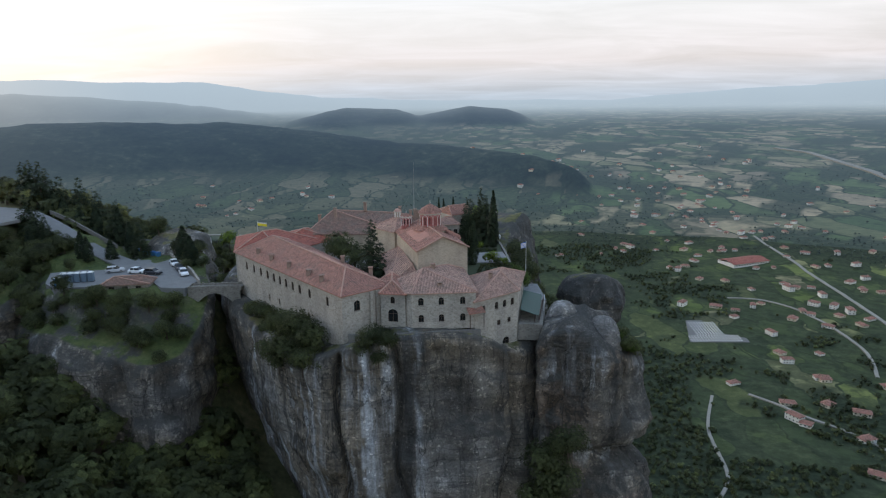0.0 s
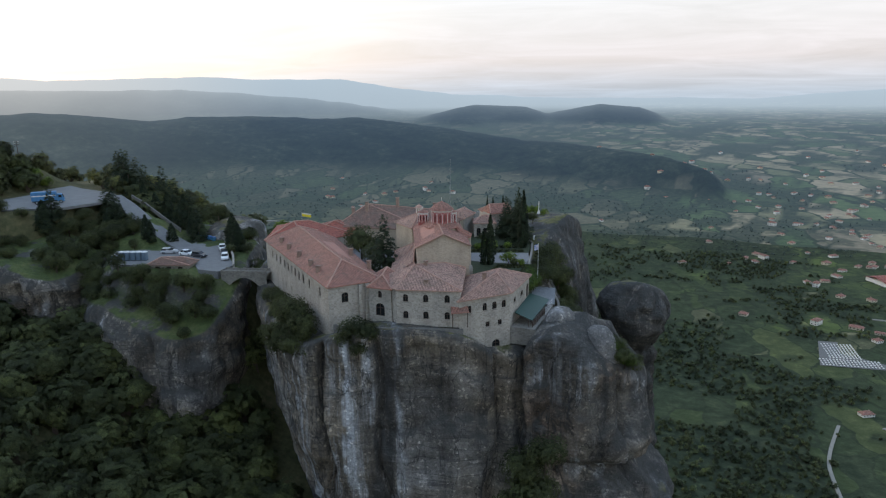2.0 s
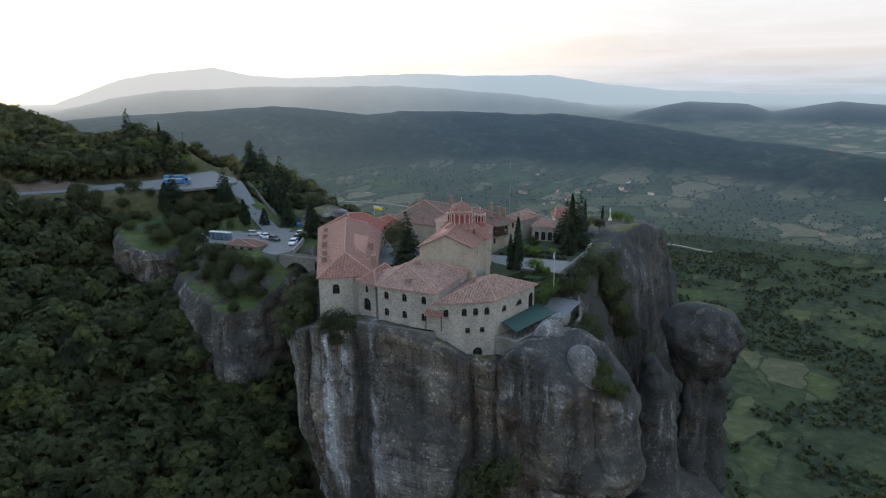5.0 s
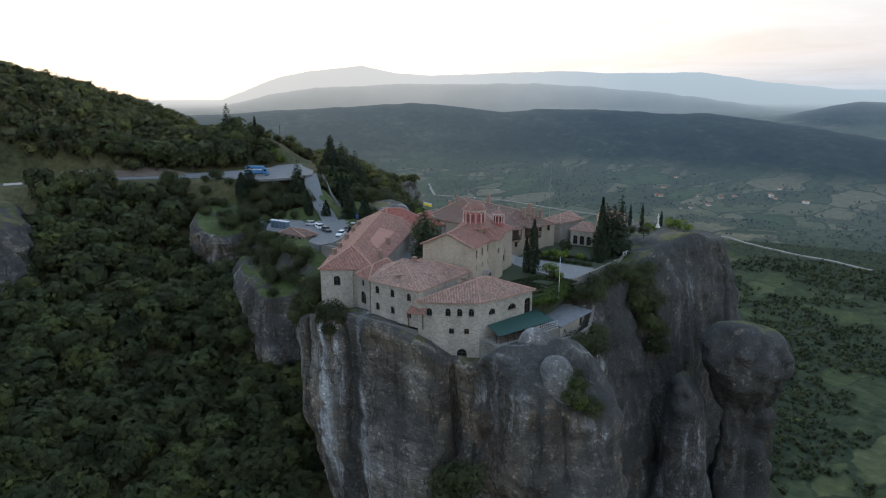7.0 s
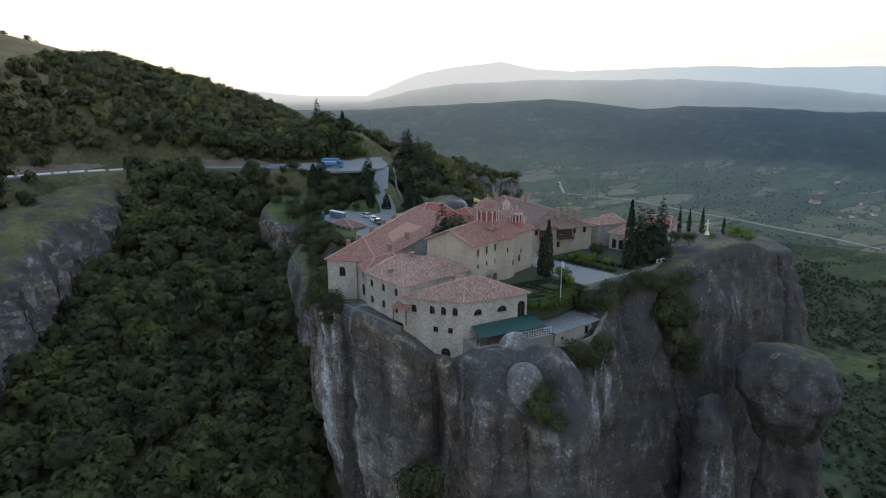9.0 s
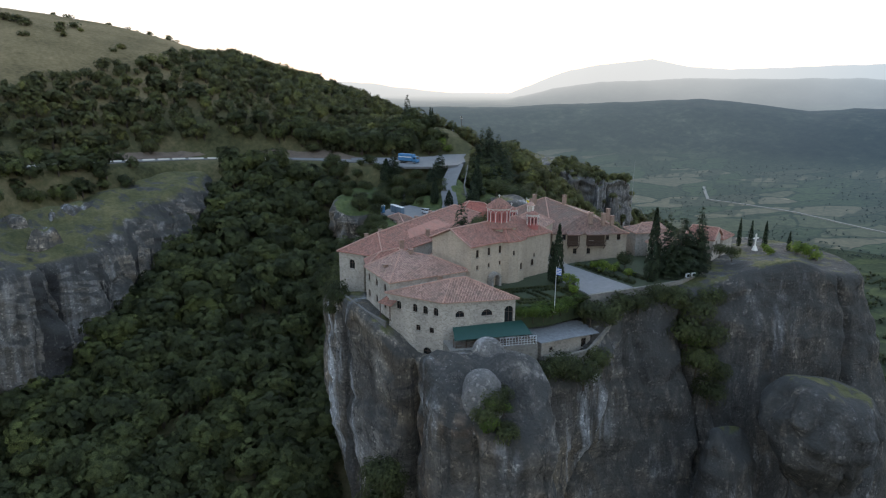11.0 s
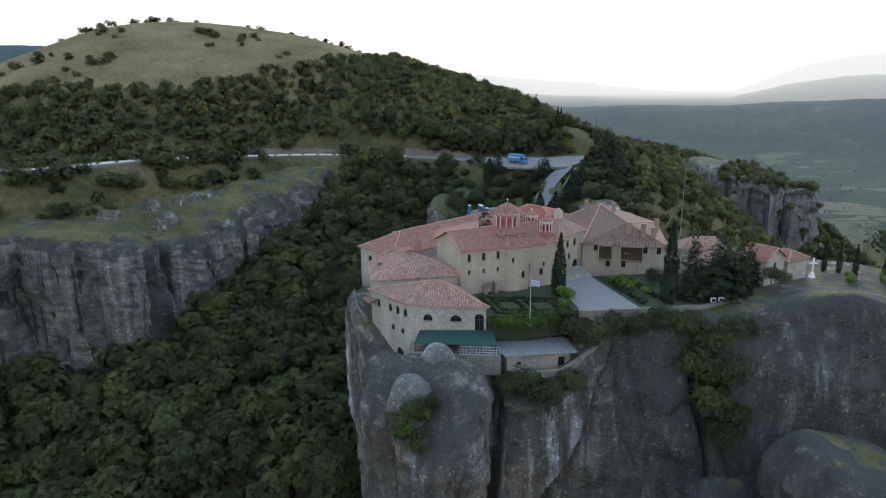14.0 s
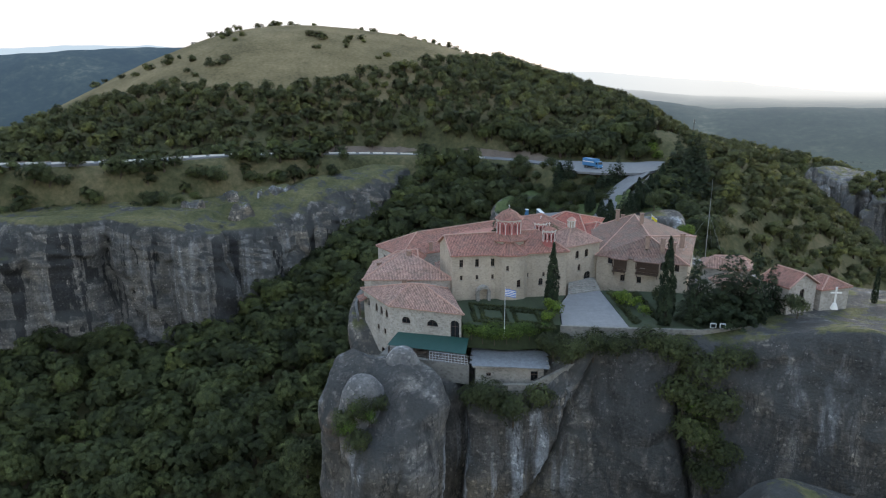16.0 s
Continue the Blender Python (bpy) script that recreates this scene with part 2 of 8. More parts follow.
def stone_mat(name, base, size=0.42, mortar=1.08, low=0.74, high=1.18):
    m, nt, b = mat(name)
    p = position(nt, (1, 1, 1.5))
    v = node(nt, "ShaderNodeTexVoronoi", [(p, "Vector")], Scale=1 / size)
    v2 = nt.nodes.new("ShaderNodeTexVoronoi"); v2.feature = "DISTANCE_TO_EDGE"
    v2.inputs["Scale"].default_value = 1 / size
    nt.links.new(p, v2.inputs["Vector"])
    sep = node(nt, "ShaderNodeSeparateColor", [(v.outputs["Color"], 0)])
    dark, lite = tuple(c * low for c in base), tuple(min(1, c * high) for c in base)
    c = ramp(nt, sep.outputs[0], [(0.0, dark), (0.5, base), (1.0, lite)])
    joint = rng(nt, v2.outputs["Distance"], 0.0, 0.09)
    c = mix(nt, joint, tuple(min(1, x * mortar) for x in base), c)
    st = ramp(nt, noise_of(nt, position(nt, (1, 1, 0.35)), 0.35, 5), [(0.36, (0.80, 0.79, 0.77)), (0.6, (1.04, 1.03, 1.0))])
    c = mix(nt, 0.8, c, st, "MULTIPLY")
    nt.links.new(c, b.inputs["Base Color"])
    b.inputs["Roughness"].default_value = 0.9
    bump(nt, b, joint, 0.5, 0.05)
    return m


def roof_mat(name, base, grey=0.25):
    """Barrel tiles: u runs along the eave, v up the slope, in metres."""
    m, nt, b = mat(name)
    uv = nt.nodes.new("ShaderNodeUVMap")
    s = node(nt, "ShaderNodeSeparateXYZ", [(uv.outputs[0], 0)])
    col = math_node(nt, "MULTIPLY", s.outputs["X"], 1 / 0.27)
    row = math_node(nt, "MULTIPLY", s.outputs["Y"], 1 / 0.40)
    wave = math_node(nt, "SINE", math_node(nt, "MULTIPLY", col, 2 * math.pi))
    cell = node(nt, "ShaderNodeCombineXYZ", [(math_node(nt, "FLOOR", col), 0), (math_node(nt, "FLOOR", row), 1)])
    wn_ = node(nt, "ShaderNodeTexWhiteNoise", [(cell.outputs[0], "Vector")])
    fr = math_node(nt, "FRACT", row)
    dark, lite = tuple(c * 0.70 for c in base), tuple(min(1, c * 1.25) for c in base)
    c = ramp(nt, wn_.outputs["Value"], [(0.0, dark), (0.45, base), (1.0, lite)])
    p = position(nt)
    moss = rng(nt, noise_of(nt, p, 0.45, 6, 0.65), 0.44, 0.66)
    c = mix(nt, math_node(nt, "MULTIPLY", moss, grey + 0.15), c, (0.20, 0.165, 0.13))
    st = ramp(nt, noise_of(nt, p, 1.9, 5, 0.7), [(0.35, (0.78, 0.77, 0.77)), (0.62, (1.07, 1.06, 1.04))])
    c = mix(nt, 0.8, c, st, "MULTIPLY")
    # shade in the troughs between tile columns, painted into the colour
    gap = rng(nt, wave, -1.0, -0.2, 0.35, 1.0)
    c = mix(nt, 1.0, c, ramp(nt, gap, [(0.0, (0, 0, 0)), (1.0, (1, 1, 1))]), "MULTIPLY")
    nt.links.new(c, b.inputs["Base Color"])
    b.inputs["Roughness"].default_value = 0.85
    hgt = math_node(nt, "ADD", wave, math_node(nt, "MULTIPLY", fr, -0.7))
    bump(nt, b, hgt, 0.8, 0.06)
    return m


def leaf_mat(name, dark, lite, patch=0.16, fine=3.6):
    """Foliage: leaf pieces shaded by the swell of their crown; each tree has a tint of its own."""
    m, nt, b = mat(name)
    g = nt.nodes.new("ShaderNodeNewGeometry")
    p = position(nt)
    at = nt.nodes.new("ShaderNodeAttribute")
    at.attribute_name = "swell"
    vt = nt.nodes.new("ShaderNodeVectorTransform")
    vt.vector_type, vt.convert_from, vt.convert_to = "NORMAL", "OBJECT", "WORLD"
    nt.links.new(at.outputs["Vector"], vt.inputs[0])
    ti = nt.nodes.new("ShaderNodeAttribute")
    ti.attribute_name = "tint"
    c = ramp(nt, noise_of(nt, p, patch, 3, 0.7), [(0.36, dark), (0.50, tuple((a + d) / 2 for a, d in zip(dark, lite))), (0.66, lite)])
    c = mix(nt, 1.0, c, ramp(nt, ti.outputs["Fac"], [(0.0, (0.70, 0.72, 0.72)), (0.5, (0.95, 0.96, 0.93)), (0.88, (1.16, 1.15, 1.0)), (1.0, (1.5, 1.46, 1.08))]), "MULTIPLY")
    v = ramp(nt, g.outputs["Random Per Island"], [(0.0, (0.72, 0.72, 0.72)), (1.0, (1.3, 1.27, 1.15))])
    c = mix(nt, 1.0, c, v, "MULTIPLY")
    sprig = noise_of(nt, p, fine, 3, 0.65)
    c = mix(nt, 0.8, c, ramp(nt, sprig, [(0.36, (0.55, 0.55, 0.55)), (0.66, (1.5, 1.46, 1.38))]), "MULTIPLY")
    nt.links.new(c, b.inputs["Base Color"])
    nt.links.new(vt.outputs[0], b.inputs["Normal"])
    b.inputs["Roughness"].default_value = 0.75
    b.inputs["Specular IOR Level"].default_value = 0.2
    tr = node(nt, "ShaderNodeBsdfTranslucent", [(c, "Color")])
    mx = node(nt, "ShaderNodeMixShader", [(b.outputs[0], 1), (tr.outputs[0], 2)], Fac=0.28)
    gap = rng(nt, noise_of(nt, p, fine * 1.2, 2, 0.65), 0.455, 0.475, 1.0, 0.0, False)
    clear = nt.nodes.new("ShaderNodeBsdfTransparent")
    ragged = node(nt, "ShaderNodeMixShader", [(gap, 0), (mx.outputs[0], 1), (clear.outputs[0], 2)])
    nt.links.new(ragged.outputs[0], nt.nodes["Material Output"].inputs[0])
    return m




def painted_haze(nt, surface, p, plain=None):
    """Paints haze into a far material: emission mixed over its surface by range."""
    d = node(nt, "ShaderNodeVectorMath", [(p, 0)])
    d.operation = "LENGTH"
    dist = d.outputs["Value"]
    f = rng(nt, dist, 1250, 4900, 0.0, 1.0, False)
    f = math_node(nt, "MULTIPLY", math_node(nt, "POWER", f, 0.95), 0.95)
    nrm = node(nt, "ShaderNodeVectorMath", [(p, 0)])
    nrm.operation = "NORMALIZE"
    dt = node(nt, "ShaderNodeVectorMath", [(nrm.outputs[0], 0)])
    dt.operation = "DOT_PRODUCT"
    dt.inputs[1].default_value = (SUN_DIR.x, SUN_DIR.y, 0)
    # the painted haze turns paler towards the sun
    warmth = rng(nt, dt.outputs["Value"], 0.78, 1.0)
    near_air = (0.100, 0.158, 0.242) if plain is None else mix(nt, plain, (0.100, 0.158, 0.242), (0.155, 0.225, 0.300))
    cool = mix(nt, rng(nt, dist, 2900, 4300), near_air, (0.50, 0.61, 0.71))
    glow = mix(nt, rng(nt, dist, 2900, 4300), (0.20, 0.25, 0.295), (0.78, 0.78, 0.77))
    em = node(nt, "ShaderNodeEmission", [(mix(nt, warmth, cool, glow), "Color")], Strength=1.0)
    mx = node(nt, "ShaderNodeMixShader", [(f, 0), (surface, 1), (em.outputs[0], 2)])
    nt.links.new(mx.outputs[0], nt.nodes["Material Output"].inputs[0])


def land_mat(name, far):
    """Grass, scrub and fields; beyond the last houses haze is painted in as emission."""
    m, nt, b = mat(name)
    p = position(nt)
    uv = nt.nodes.new("ShaderNodeUVMap")
    s = node(nt, "ShaderNodeSeparateXYZ", [(p, 0)])
    # wild ground
    n1, n2 = noise_of(nt, p, 0.035, 6, 0.6), noise_of(nt, p, 0.6, 6, 0.65)
    wild = ramp(nt, mix(nt, 0.45, n1, n2), [(0.34, (0.034, 0.038, 0.018)), (0.50, (0.088, 0.084, 0.040)), (0.66, (0.175, 0.142, 0.078))])
    dry = ramp(nt, mix(nt, 0.45, n1, n2), [(0.34, (0.088, 0.072, 0.034)), (0.50, (0.178, 0.139, 0.070)), (0.66, (0.275, 0.208, 0.112))])
    wild = mix(nt, rng(nt, s.outputs["Z"], 33, 47), wild, dry)
    # fields on the plain: long strips in two directions
    fm = nt.nodes.new("ShaderNodeMapping")
    fm.inputs["Scale"].default_value = (1 / 130.0, 1 / 300.0, 1) if far else (1 / 42.0, 1 / 105.0, 1)
    fm.inputs["Rotation"].default_value = (0, 0, radians(32))
    wv = node(nt, "ShaderNodeTexNoise", [(uv.outputs[0], "Vector")], Scale=0.006 if far else 0.016, Detail=3.0)
    wo = node(nt, "ShaderNodeVectorMath", [(wv.outputs["Color"], 0)])
    wo.operation = "MULTIPLY"
    wo.inputs[1].default_value = (150, 150, 0) if far else (60, 60, 0)
    wp = node(nt, "ShaderNodeVectorMath", [(uv.outputs[0], 0), (wo.outputs[0], 1)])
    nt.links.new(wp.outputs[0], fm.inputs[0])
    vor = node(nt, "ShaderNodeTexVoronoi", [(fm.outputs[0], "Vector")], Scale=1.0, Randomness=0.8)
    ve = nt.nodes.new("ShaderNodeTexVoronoi")
    ve.feature = "DISTANCE_TO_EDGE"
    ve.inputs["Randomness"].default_value, ve.inputs["Scale"].default_value = 0.8, 1.0
    nt.links.new(fm.outputs[0], ve.inputs["Vector"])
    sc = node(nt, "ShaderNodeSeparateColor", [(vor.outputs["Color"], 0)])
    field = ramp(nt, sc.outputs[0], [(0.0, (0.070, 0.105, 0.046)), (0.20, (0.125, 0.165, 0.065)), (0.36, (0.080, 0.100, 0.050)), (0.46, (0.19, 0.19, 0.095)), (0.62, (0.30, 0.25, 0.15)), (0.84, (0.46, 0.36, 0.23)), (1.0, (0.26, 0.21, 0.14))] if far else [(0.0, (0.050, 0.068, 0.034)), (0.34, (0.084, 0.108, 0.044)), (0.55, (0.060, 0.076, 0.037)), (0.72, (0.112, 0.142, 0.046)), (0.86, (0.17, 0.192, 0.066)), (1.0, (0.25, 0.225, 0.13))])
    fine = ramp(nt, noise_of(nt, uv.outputs[0], 0.03, 6, 0.7), [(0.35, (0.68, 0.7, 0.68)), (0.65, (1.2, 1.15, 1.1))])
    field = mix(nt, 0.85, field, fine, "MULTIPLY")
    hedge = rng(nt, ve.outputs["Distance"], 0.015, 0.04)
    field = mix(nt, hedge, (0.038, 0.05, 0.024), field)
    # more woodland to the west, more tilled land to the east
    su = node(nt, "ShaderNodeSeparateXYZ", [(uv.outputs[0], 0)])
    west = rng(nt, su.outputs["X"], 500, 0, 0.0, 0.20)
    woods = rng(nt, math_node(nt, "ADD", noise_of(nt, uv.outputs[0], 0.0045 if far else 0.012, 6, 0.7), west), 0.50 if far else 0.44, 0.58 if far else 0.52)
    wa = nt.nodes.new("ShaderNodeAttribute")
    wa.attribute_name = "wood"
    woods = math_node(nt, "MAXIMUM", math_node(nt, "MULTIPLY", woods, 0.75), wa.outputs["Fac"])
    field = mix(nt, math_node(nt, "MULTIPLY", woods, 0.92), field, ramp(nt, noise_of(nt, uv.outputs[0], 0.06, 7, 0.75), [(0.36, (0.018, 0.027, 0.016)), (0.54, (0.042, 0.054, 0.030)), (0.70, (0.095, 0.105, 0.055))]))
    low = rng(nt, s.outputs["Z"], -215, -120, 1.0, 0.0)
    if far:
        # wooded ridges rise out of the plain
        att = nt.nodes.new("ShaderNodeAttribute")
        att.attribute_name = "ridge"
        low = att.outputs["Fac"]
        low = math_node(nt, "SUBTRACT", 1.0, low)
        wild = ramp(nt, mix(nt, 0.5, noise_of(nt, p, 0.004, 6, 0.65), noise_of(nt, p, 0.03, 6, 0.7)), [(0.40, (0.010, 0.018, 0.013)), (0.52, (0.026, 0.036, 0.022)), (0.60, (0.055, 0.064, 0.038)), (0.68, (0.15, 0.14, 0.09))])
    c = mix(nt, low, wild, field)
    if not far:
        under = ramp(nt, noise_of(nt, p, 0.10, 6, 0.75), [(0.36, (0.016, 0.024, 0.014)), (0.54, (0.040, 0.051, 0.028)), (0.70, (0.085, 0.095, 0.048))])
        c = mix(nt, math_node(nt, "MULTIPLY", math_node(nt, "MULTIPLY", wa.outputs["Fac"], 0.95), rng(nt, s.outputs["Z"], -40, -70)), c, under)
    nt.links.new(c, b.inputs["Base Color"])
    b.inputs["Roughness"].default_value = 0.95
    b.inputs["Specular IOR Level"].default_value = 0.1
    bump(nt, b, n2, 0.6, 0.6)
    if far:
        painted_haze(nt, b.outputs[0], p, low)
    return m


M_ROCK = rock_mat("conglomerate rock", 0.0, 0.18, 1.22, 0.0, True)
M_ROCK_W = rock_mat("tan conglomerate rock", 0.10, 0.0, 1.15)
M_ROCK_C = rock_mat("streaked grey cliff rock", 0.0, 0.74, 1.0, 0.9)
M_ROCK_L = rock_mat("pale grey tower rock", 0.0, 0.3, 1.15, 0.5)
M_ROCK_T = rock_mat("pale tan rock", 0.06, 0.0, 1.7, 0.2)
M_ROCK_G = rock_mat("grass-topped conglomerate rock", 0.0, 0.8, 1.15)
M_STONE = stone_mat("pale rubble stone", (0.415, 0.375, 0.325), 0.38)
M_STONE2 = stone_mat("grey rubble stone", (0.33, 0.305, 0.27), 0.40)
M_STONE3 = stone_mat("weathered grey rubble", (0.22, 0.205, 0.18), 0.5)
M_CHURCH = stone_mat("warm ashlar stone", (0.46, 0.385, 0.30), 0.34, 1.04, 0.84, 1.1)
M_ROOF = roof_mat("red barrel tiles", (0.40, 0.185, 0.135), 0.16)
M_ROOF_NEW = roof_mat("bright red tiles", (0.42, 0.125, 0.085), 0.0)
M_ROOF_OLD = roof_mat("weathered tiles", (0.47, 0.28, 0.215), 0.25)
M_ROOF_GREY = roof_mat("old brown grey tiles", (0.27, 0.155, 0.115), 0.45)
M_DARKSTONE = plain_mat("dark weathered masonry", (0.15, 0.142, 0.13), 0.9, 0, 0.3, 1.5, 0.4)
M_SLATE = plain_mat("grey stone slabs", (0.19, 0.195, 0.20), 0.8, 0, 0.35, 1.6, 0.4)
M_RED = plain_mat("red painted plaster", (0.38, 0.12, 0.105), 0.75, 0, 0.2)
M_WHITE = plain_mat("white painted stone", (0.74, 0.70, 0.64), 0.7, 0, 0.12)
M_GLASS, _nt, _b = mat("dark window glass")
_b.inputs["Base Color"].default_value = (0.016, 0.018, 0.02, 1)
_b.inputs["Roughness"].default_value = 0.15
M_WOOD = plain_mat("dark stained wood", (0.075, 0.045, 0.030), 0.6, 0, 0.3, 6, 0.2)
M_ASPHALT = plain_mat("worn asphalt", (0.165, 0.165, 0.162), 0.9, 0, 0.22, 0.5, 0.2)
M_PAVE = plain_mat("grey flagstones", (0.205, 0.20, 0.195), 0.85, 0, 0.22, 1.2, 0.3)
M_GREEN = plain_mat("dark green sheet", (0.014, 0.058, 0.046), 0.55, 0, 0.2, 2)
M_BRICK = plain_mat("brown chimney stone", (0.30, 0.205, 0.155), 0.9, 0, 0.3, 3, 0.3)
M_METAL = plain_mat("white painted metal", (0.65, 0.66, 0.66), 0.4, 0.3, 0.1)
M_GREYMETAL = plain_mat("grey metal", (0.35, 0.36, 0.36), 0.45, 0.7, 0.1)
M_BARK = plain_mat("bark", (0.075, 0.055, 0.040), 0.95, 0, 0.35, 5, 0.5)
M_LEAF = leaf_mat("oak leaves", (0.038, 0.047, 0.022), (0.096, 0.111, 0.047), 0.14)
M_LEAF_B = leaf_mat("scrub leaves", (0.061, 0.070, 0.031), (0.140, 0.142, 0.061), 0.1)
M_LEAF_L = leaf_mat("bright green leaves", (0.08, 0.13, 0.022), (0.19, 0.25, 0.045), 0.5)
M_VINE = leaf_mat("creeper leaves", (0.045, 0.075, 0.018), (0.11, 0.16, 0.035), 0.5)
M_CYP = leaf_mat("cypress leaves", (0.018, 0.030, 0.018), (0.040, 0.056, 0.030), 0.6)
M_PINE = leaf_mat("pine needles", (0.022, 0.034, 0.020), (0.052, 0.068, 0.036), 0.5)
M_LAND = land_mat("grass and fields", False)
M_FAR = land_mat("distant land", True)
# the distant leaves carry the same painted haze as the far land
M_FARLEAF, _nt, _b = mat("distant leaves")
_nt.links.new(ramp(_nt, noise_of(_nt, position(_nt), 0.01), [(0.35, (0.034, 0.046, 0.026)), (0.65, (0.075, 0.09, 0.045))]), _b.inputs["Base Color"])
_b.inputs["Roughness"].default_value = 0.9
painted_haze(_nt, _b.outputs[0], position(_nt))
M_PLAINLEAF = leaf_mat("grey green leaves", (0.034, 0.047, 0.024), (0.092, 0.108, 0.050), 0.02, 1.0)
M_EARTH = plain_mat("bare reddish earth", (0.155, 0.115, 0.085), 0.95, 0, 0.35, 0.4, 0.5)
M_LAWN = plain_mat("lawn", (0.036, 0.048, 0.020), 0.95, 0, 0.35, 1.2, 0.4)


# ---- mesh helpers ----
def mesh(name, verts, faces, material, smooth=False, uv=None):
    me = bpy.data.meshes.new(name)
    me.from_pydata([tuple(v) for v in verts], [], [tuple(f) for f in faces])
    if isinstance(material, (list, tuple)):
        for x in material:
            me.materials.append(x)
    else:
        me.materials.append(material)
    if smooth:
        me.polygons.foreach_set("use_smooth", [True] * len(me.polygons))
    if uv is not None:
        lay = me.uv_layers.new(name="UVMap")
        lay.data.foreach_set("uv", [c for p in uv for c in p])
    return me


def fast_mesh(name, v, f, materials, smooth=False, index=None):
    """v: (n, 3) array, f: (m, k) array of one face size."""
    me = bpy.data.meshes.new(name)
    k = f.shape[1]
    me.vertices.add(len(v)); me.loops.add(f.size); me.polygons.add(len(f))
    me.vertices.foreach_set("co", np.ascontiguousarray(v, dtype=np.float32).ravel())
    me.loops.foreach_set("vertex_index", np.ascontiguousarray(f, dtype=np.int32).ravel())
    me.polygons.foreach_set("loop_start", np.arange(0, f.size, k, dtype=np.int32))
    for x in materials:
        me.materials.append(x)
    if index is not None:
        me.polygons.foreach_set("material_index", index.astype(np.int32))
    me.update(calc_edges=True)
    me.polygons.foreach_set("use_smooth", np.full(len(f), smooth))
    return me


def put(name, me, parent=None, label="", category="", group="", kind="", at=None):
    ob = new(name, me)
    if parent is not None:
        ob.parent = parent
    if at is not None:
        ob.matrix_basis = at
    return tagged(ob, label, category, group, kind)


def holder(name, at, label, category, group="", kind=""):
    """The Empty at a thing's base; returns it."""
    ob = new(name)
    ob.matrix_basis = at if isinstance(at, Matrix) else Matrix.Translation(at)
    return tagged(ob, label, category, group, kind)


class Shape:
    """Collects boxes, prisms and lathes into one mesh."""

    def __init__(self):
        self.v, self.f = [], []

    def add(self, v, f):
        o = len(self.v)
        self.v += [tuple(p) for p in v]
        self.f += [tuple(i + o for i in q) for q in f]
        return self

    def box(self, x0, y0, z0, x1, y1, z1, m=None):
        v = [Vector(p) for p in ((x0, y0, z0), (x1, y0, z0), (x1, y1, z0), (x0, y1, z0), (x0, y0, z1), (x1, y0, z1), (x1, y1, z1), (x0, y1, z1))]
        if m is not None:
            v = [m @ p for p in v]
        return self.add(v, [(0, 3, 2, 1), (4, 5, 6, 7), (0, 1, 5, 4), (1, 2, 6, 5), (2, 3, 7, 6), (3, 0, 4, 7)])

    def prism(self, pts, z0, z1):
        """A plan polygon (counter-clockwise) between two heights."""
        n = len(pts)
        v = [(x, y, z0) for x, y in pts] + [(x, y, z1) for x, y in pts]
        f = [tuple(reversed(range(n))), tuple(range(n, 2 * n))] + [(i, (i + 1) % n, n + (i + 1) % n, n + i) for i in range(n)]
        return self.add(v, f)

    def lathe(self, profile, n=16, cx=0, cy=0, caps=True):
        """profile: (radius, z) upwards."""
        v, f = [], []
        for r, z in profile:
            for i in range(n):
                a = 2 * math.pi * i / n
                v.append((cx + r * math.cos(a), cy + r * math.sin(a), z))
        for j in range(len(profile) - 1):
            for i in range(n):
                k = (i + 1) % n
                f.append((j * n + i, j * n + k, (j + 1) * n + k, (j + 1) * n + i))
        if caps:
            f.append(tuple(reversed(range(n))))
            f.append(tuple(range((len(profile) - 1) * n, len(profile) * n)))
        return self.add(v, f)

    def tube(self, pts, radii, n=8):
        """A tapered tube along points."""
        v, f = [], []
        for j, (p, r) in enumerate(zip(pts, radii)):
            p = Vector(p)
            d = (Vector(pts[min(j + 1, len(pts) - 1)]) - Vector(pts[max(j - 1, 0)])).normalized()
            a = d.orthogonal().normalized()
            b = d.cross(a)
            for i in range(n):
                t = 2 * math.pi * i / n
                v.append(p + (a * math.cos(t) + b * math.sin(t)) * r)
        for j in range(len(pts) - 1):
            for i in range(n):
                k = (i + 1) % n
                f.append((j * n + i, j * n + k, (j + 1) * n + k, (j + 1) * n + i))
        f.append(tuple(reversed(range(n))))
        f.append(tuple(range((len(pts) - 1) * n, len(pts) * n)))
        return self.add(v, f)

    def mesh(self, name, material, smooth=False):
        return mesh(name, self.v, self.f, material, smooth)


def part(name, shape, material, parent, label="", smooth=False):
    """One mesh under a thing or under a part; the shape is in the world or in the holder's space."""
    return put(name, shape.mesh(name, material, smooth), parent, label)


# ---- the lie of the land ----
def sstep(a, b, x):
    t = np.clip((x - a) / (b - a), 0, 1)
    return t * t * (3 - 2 * t)


def fbm(x, y, scale, seed=0, octaves=4):
    """Smooth value noise on arrays."""
    out, amp, tot = 0, 1.0, 0
    x, y = np.asarray(x, float) / scale + seed * 17.3, np.asarray(y, float) / scale - seed * 9.1
    for _ in range(octaves):
        xi, yi = np.floor(x), np.floor(y)
        fx, fy = x - xi, y - yi
        fx, fy = fx * fx * (3 - 2 * fx), fy * fy * (3 - 2 * fy)

        def h(a, b):
            s = np.sin(a * 127.1 + b * 311.7) * 43758.5453
            return s - np.floor(s)
        val = (h(xi, yi) * (1 - fx) + h(xi + 1, yi) * fx) * (1 - fy) + (h(xi, yi + 1) * (1 - fx) + h(xi + 1, yi + 1) * fx) * fy
        out, tot = out + amp * (val - 0.5), tot + amp
        amp, x, y = amp * 0.5, x * 2.03 + 5.1, y * 2.03 - 3.7
    return out / tot * 2


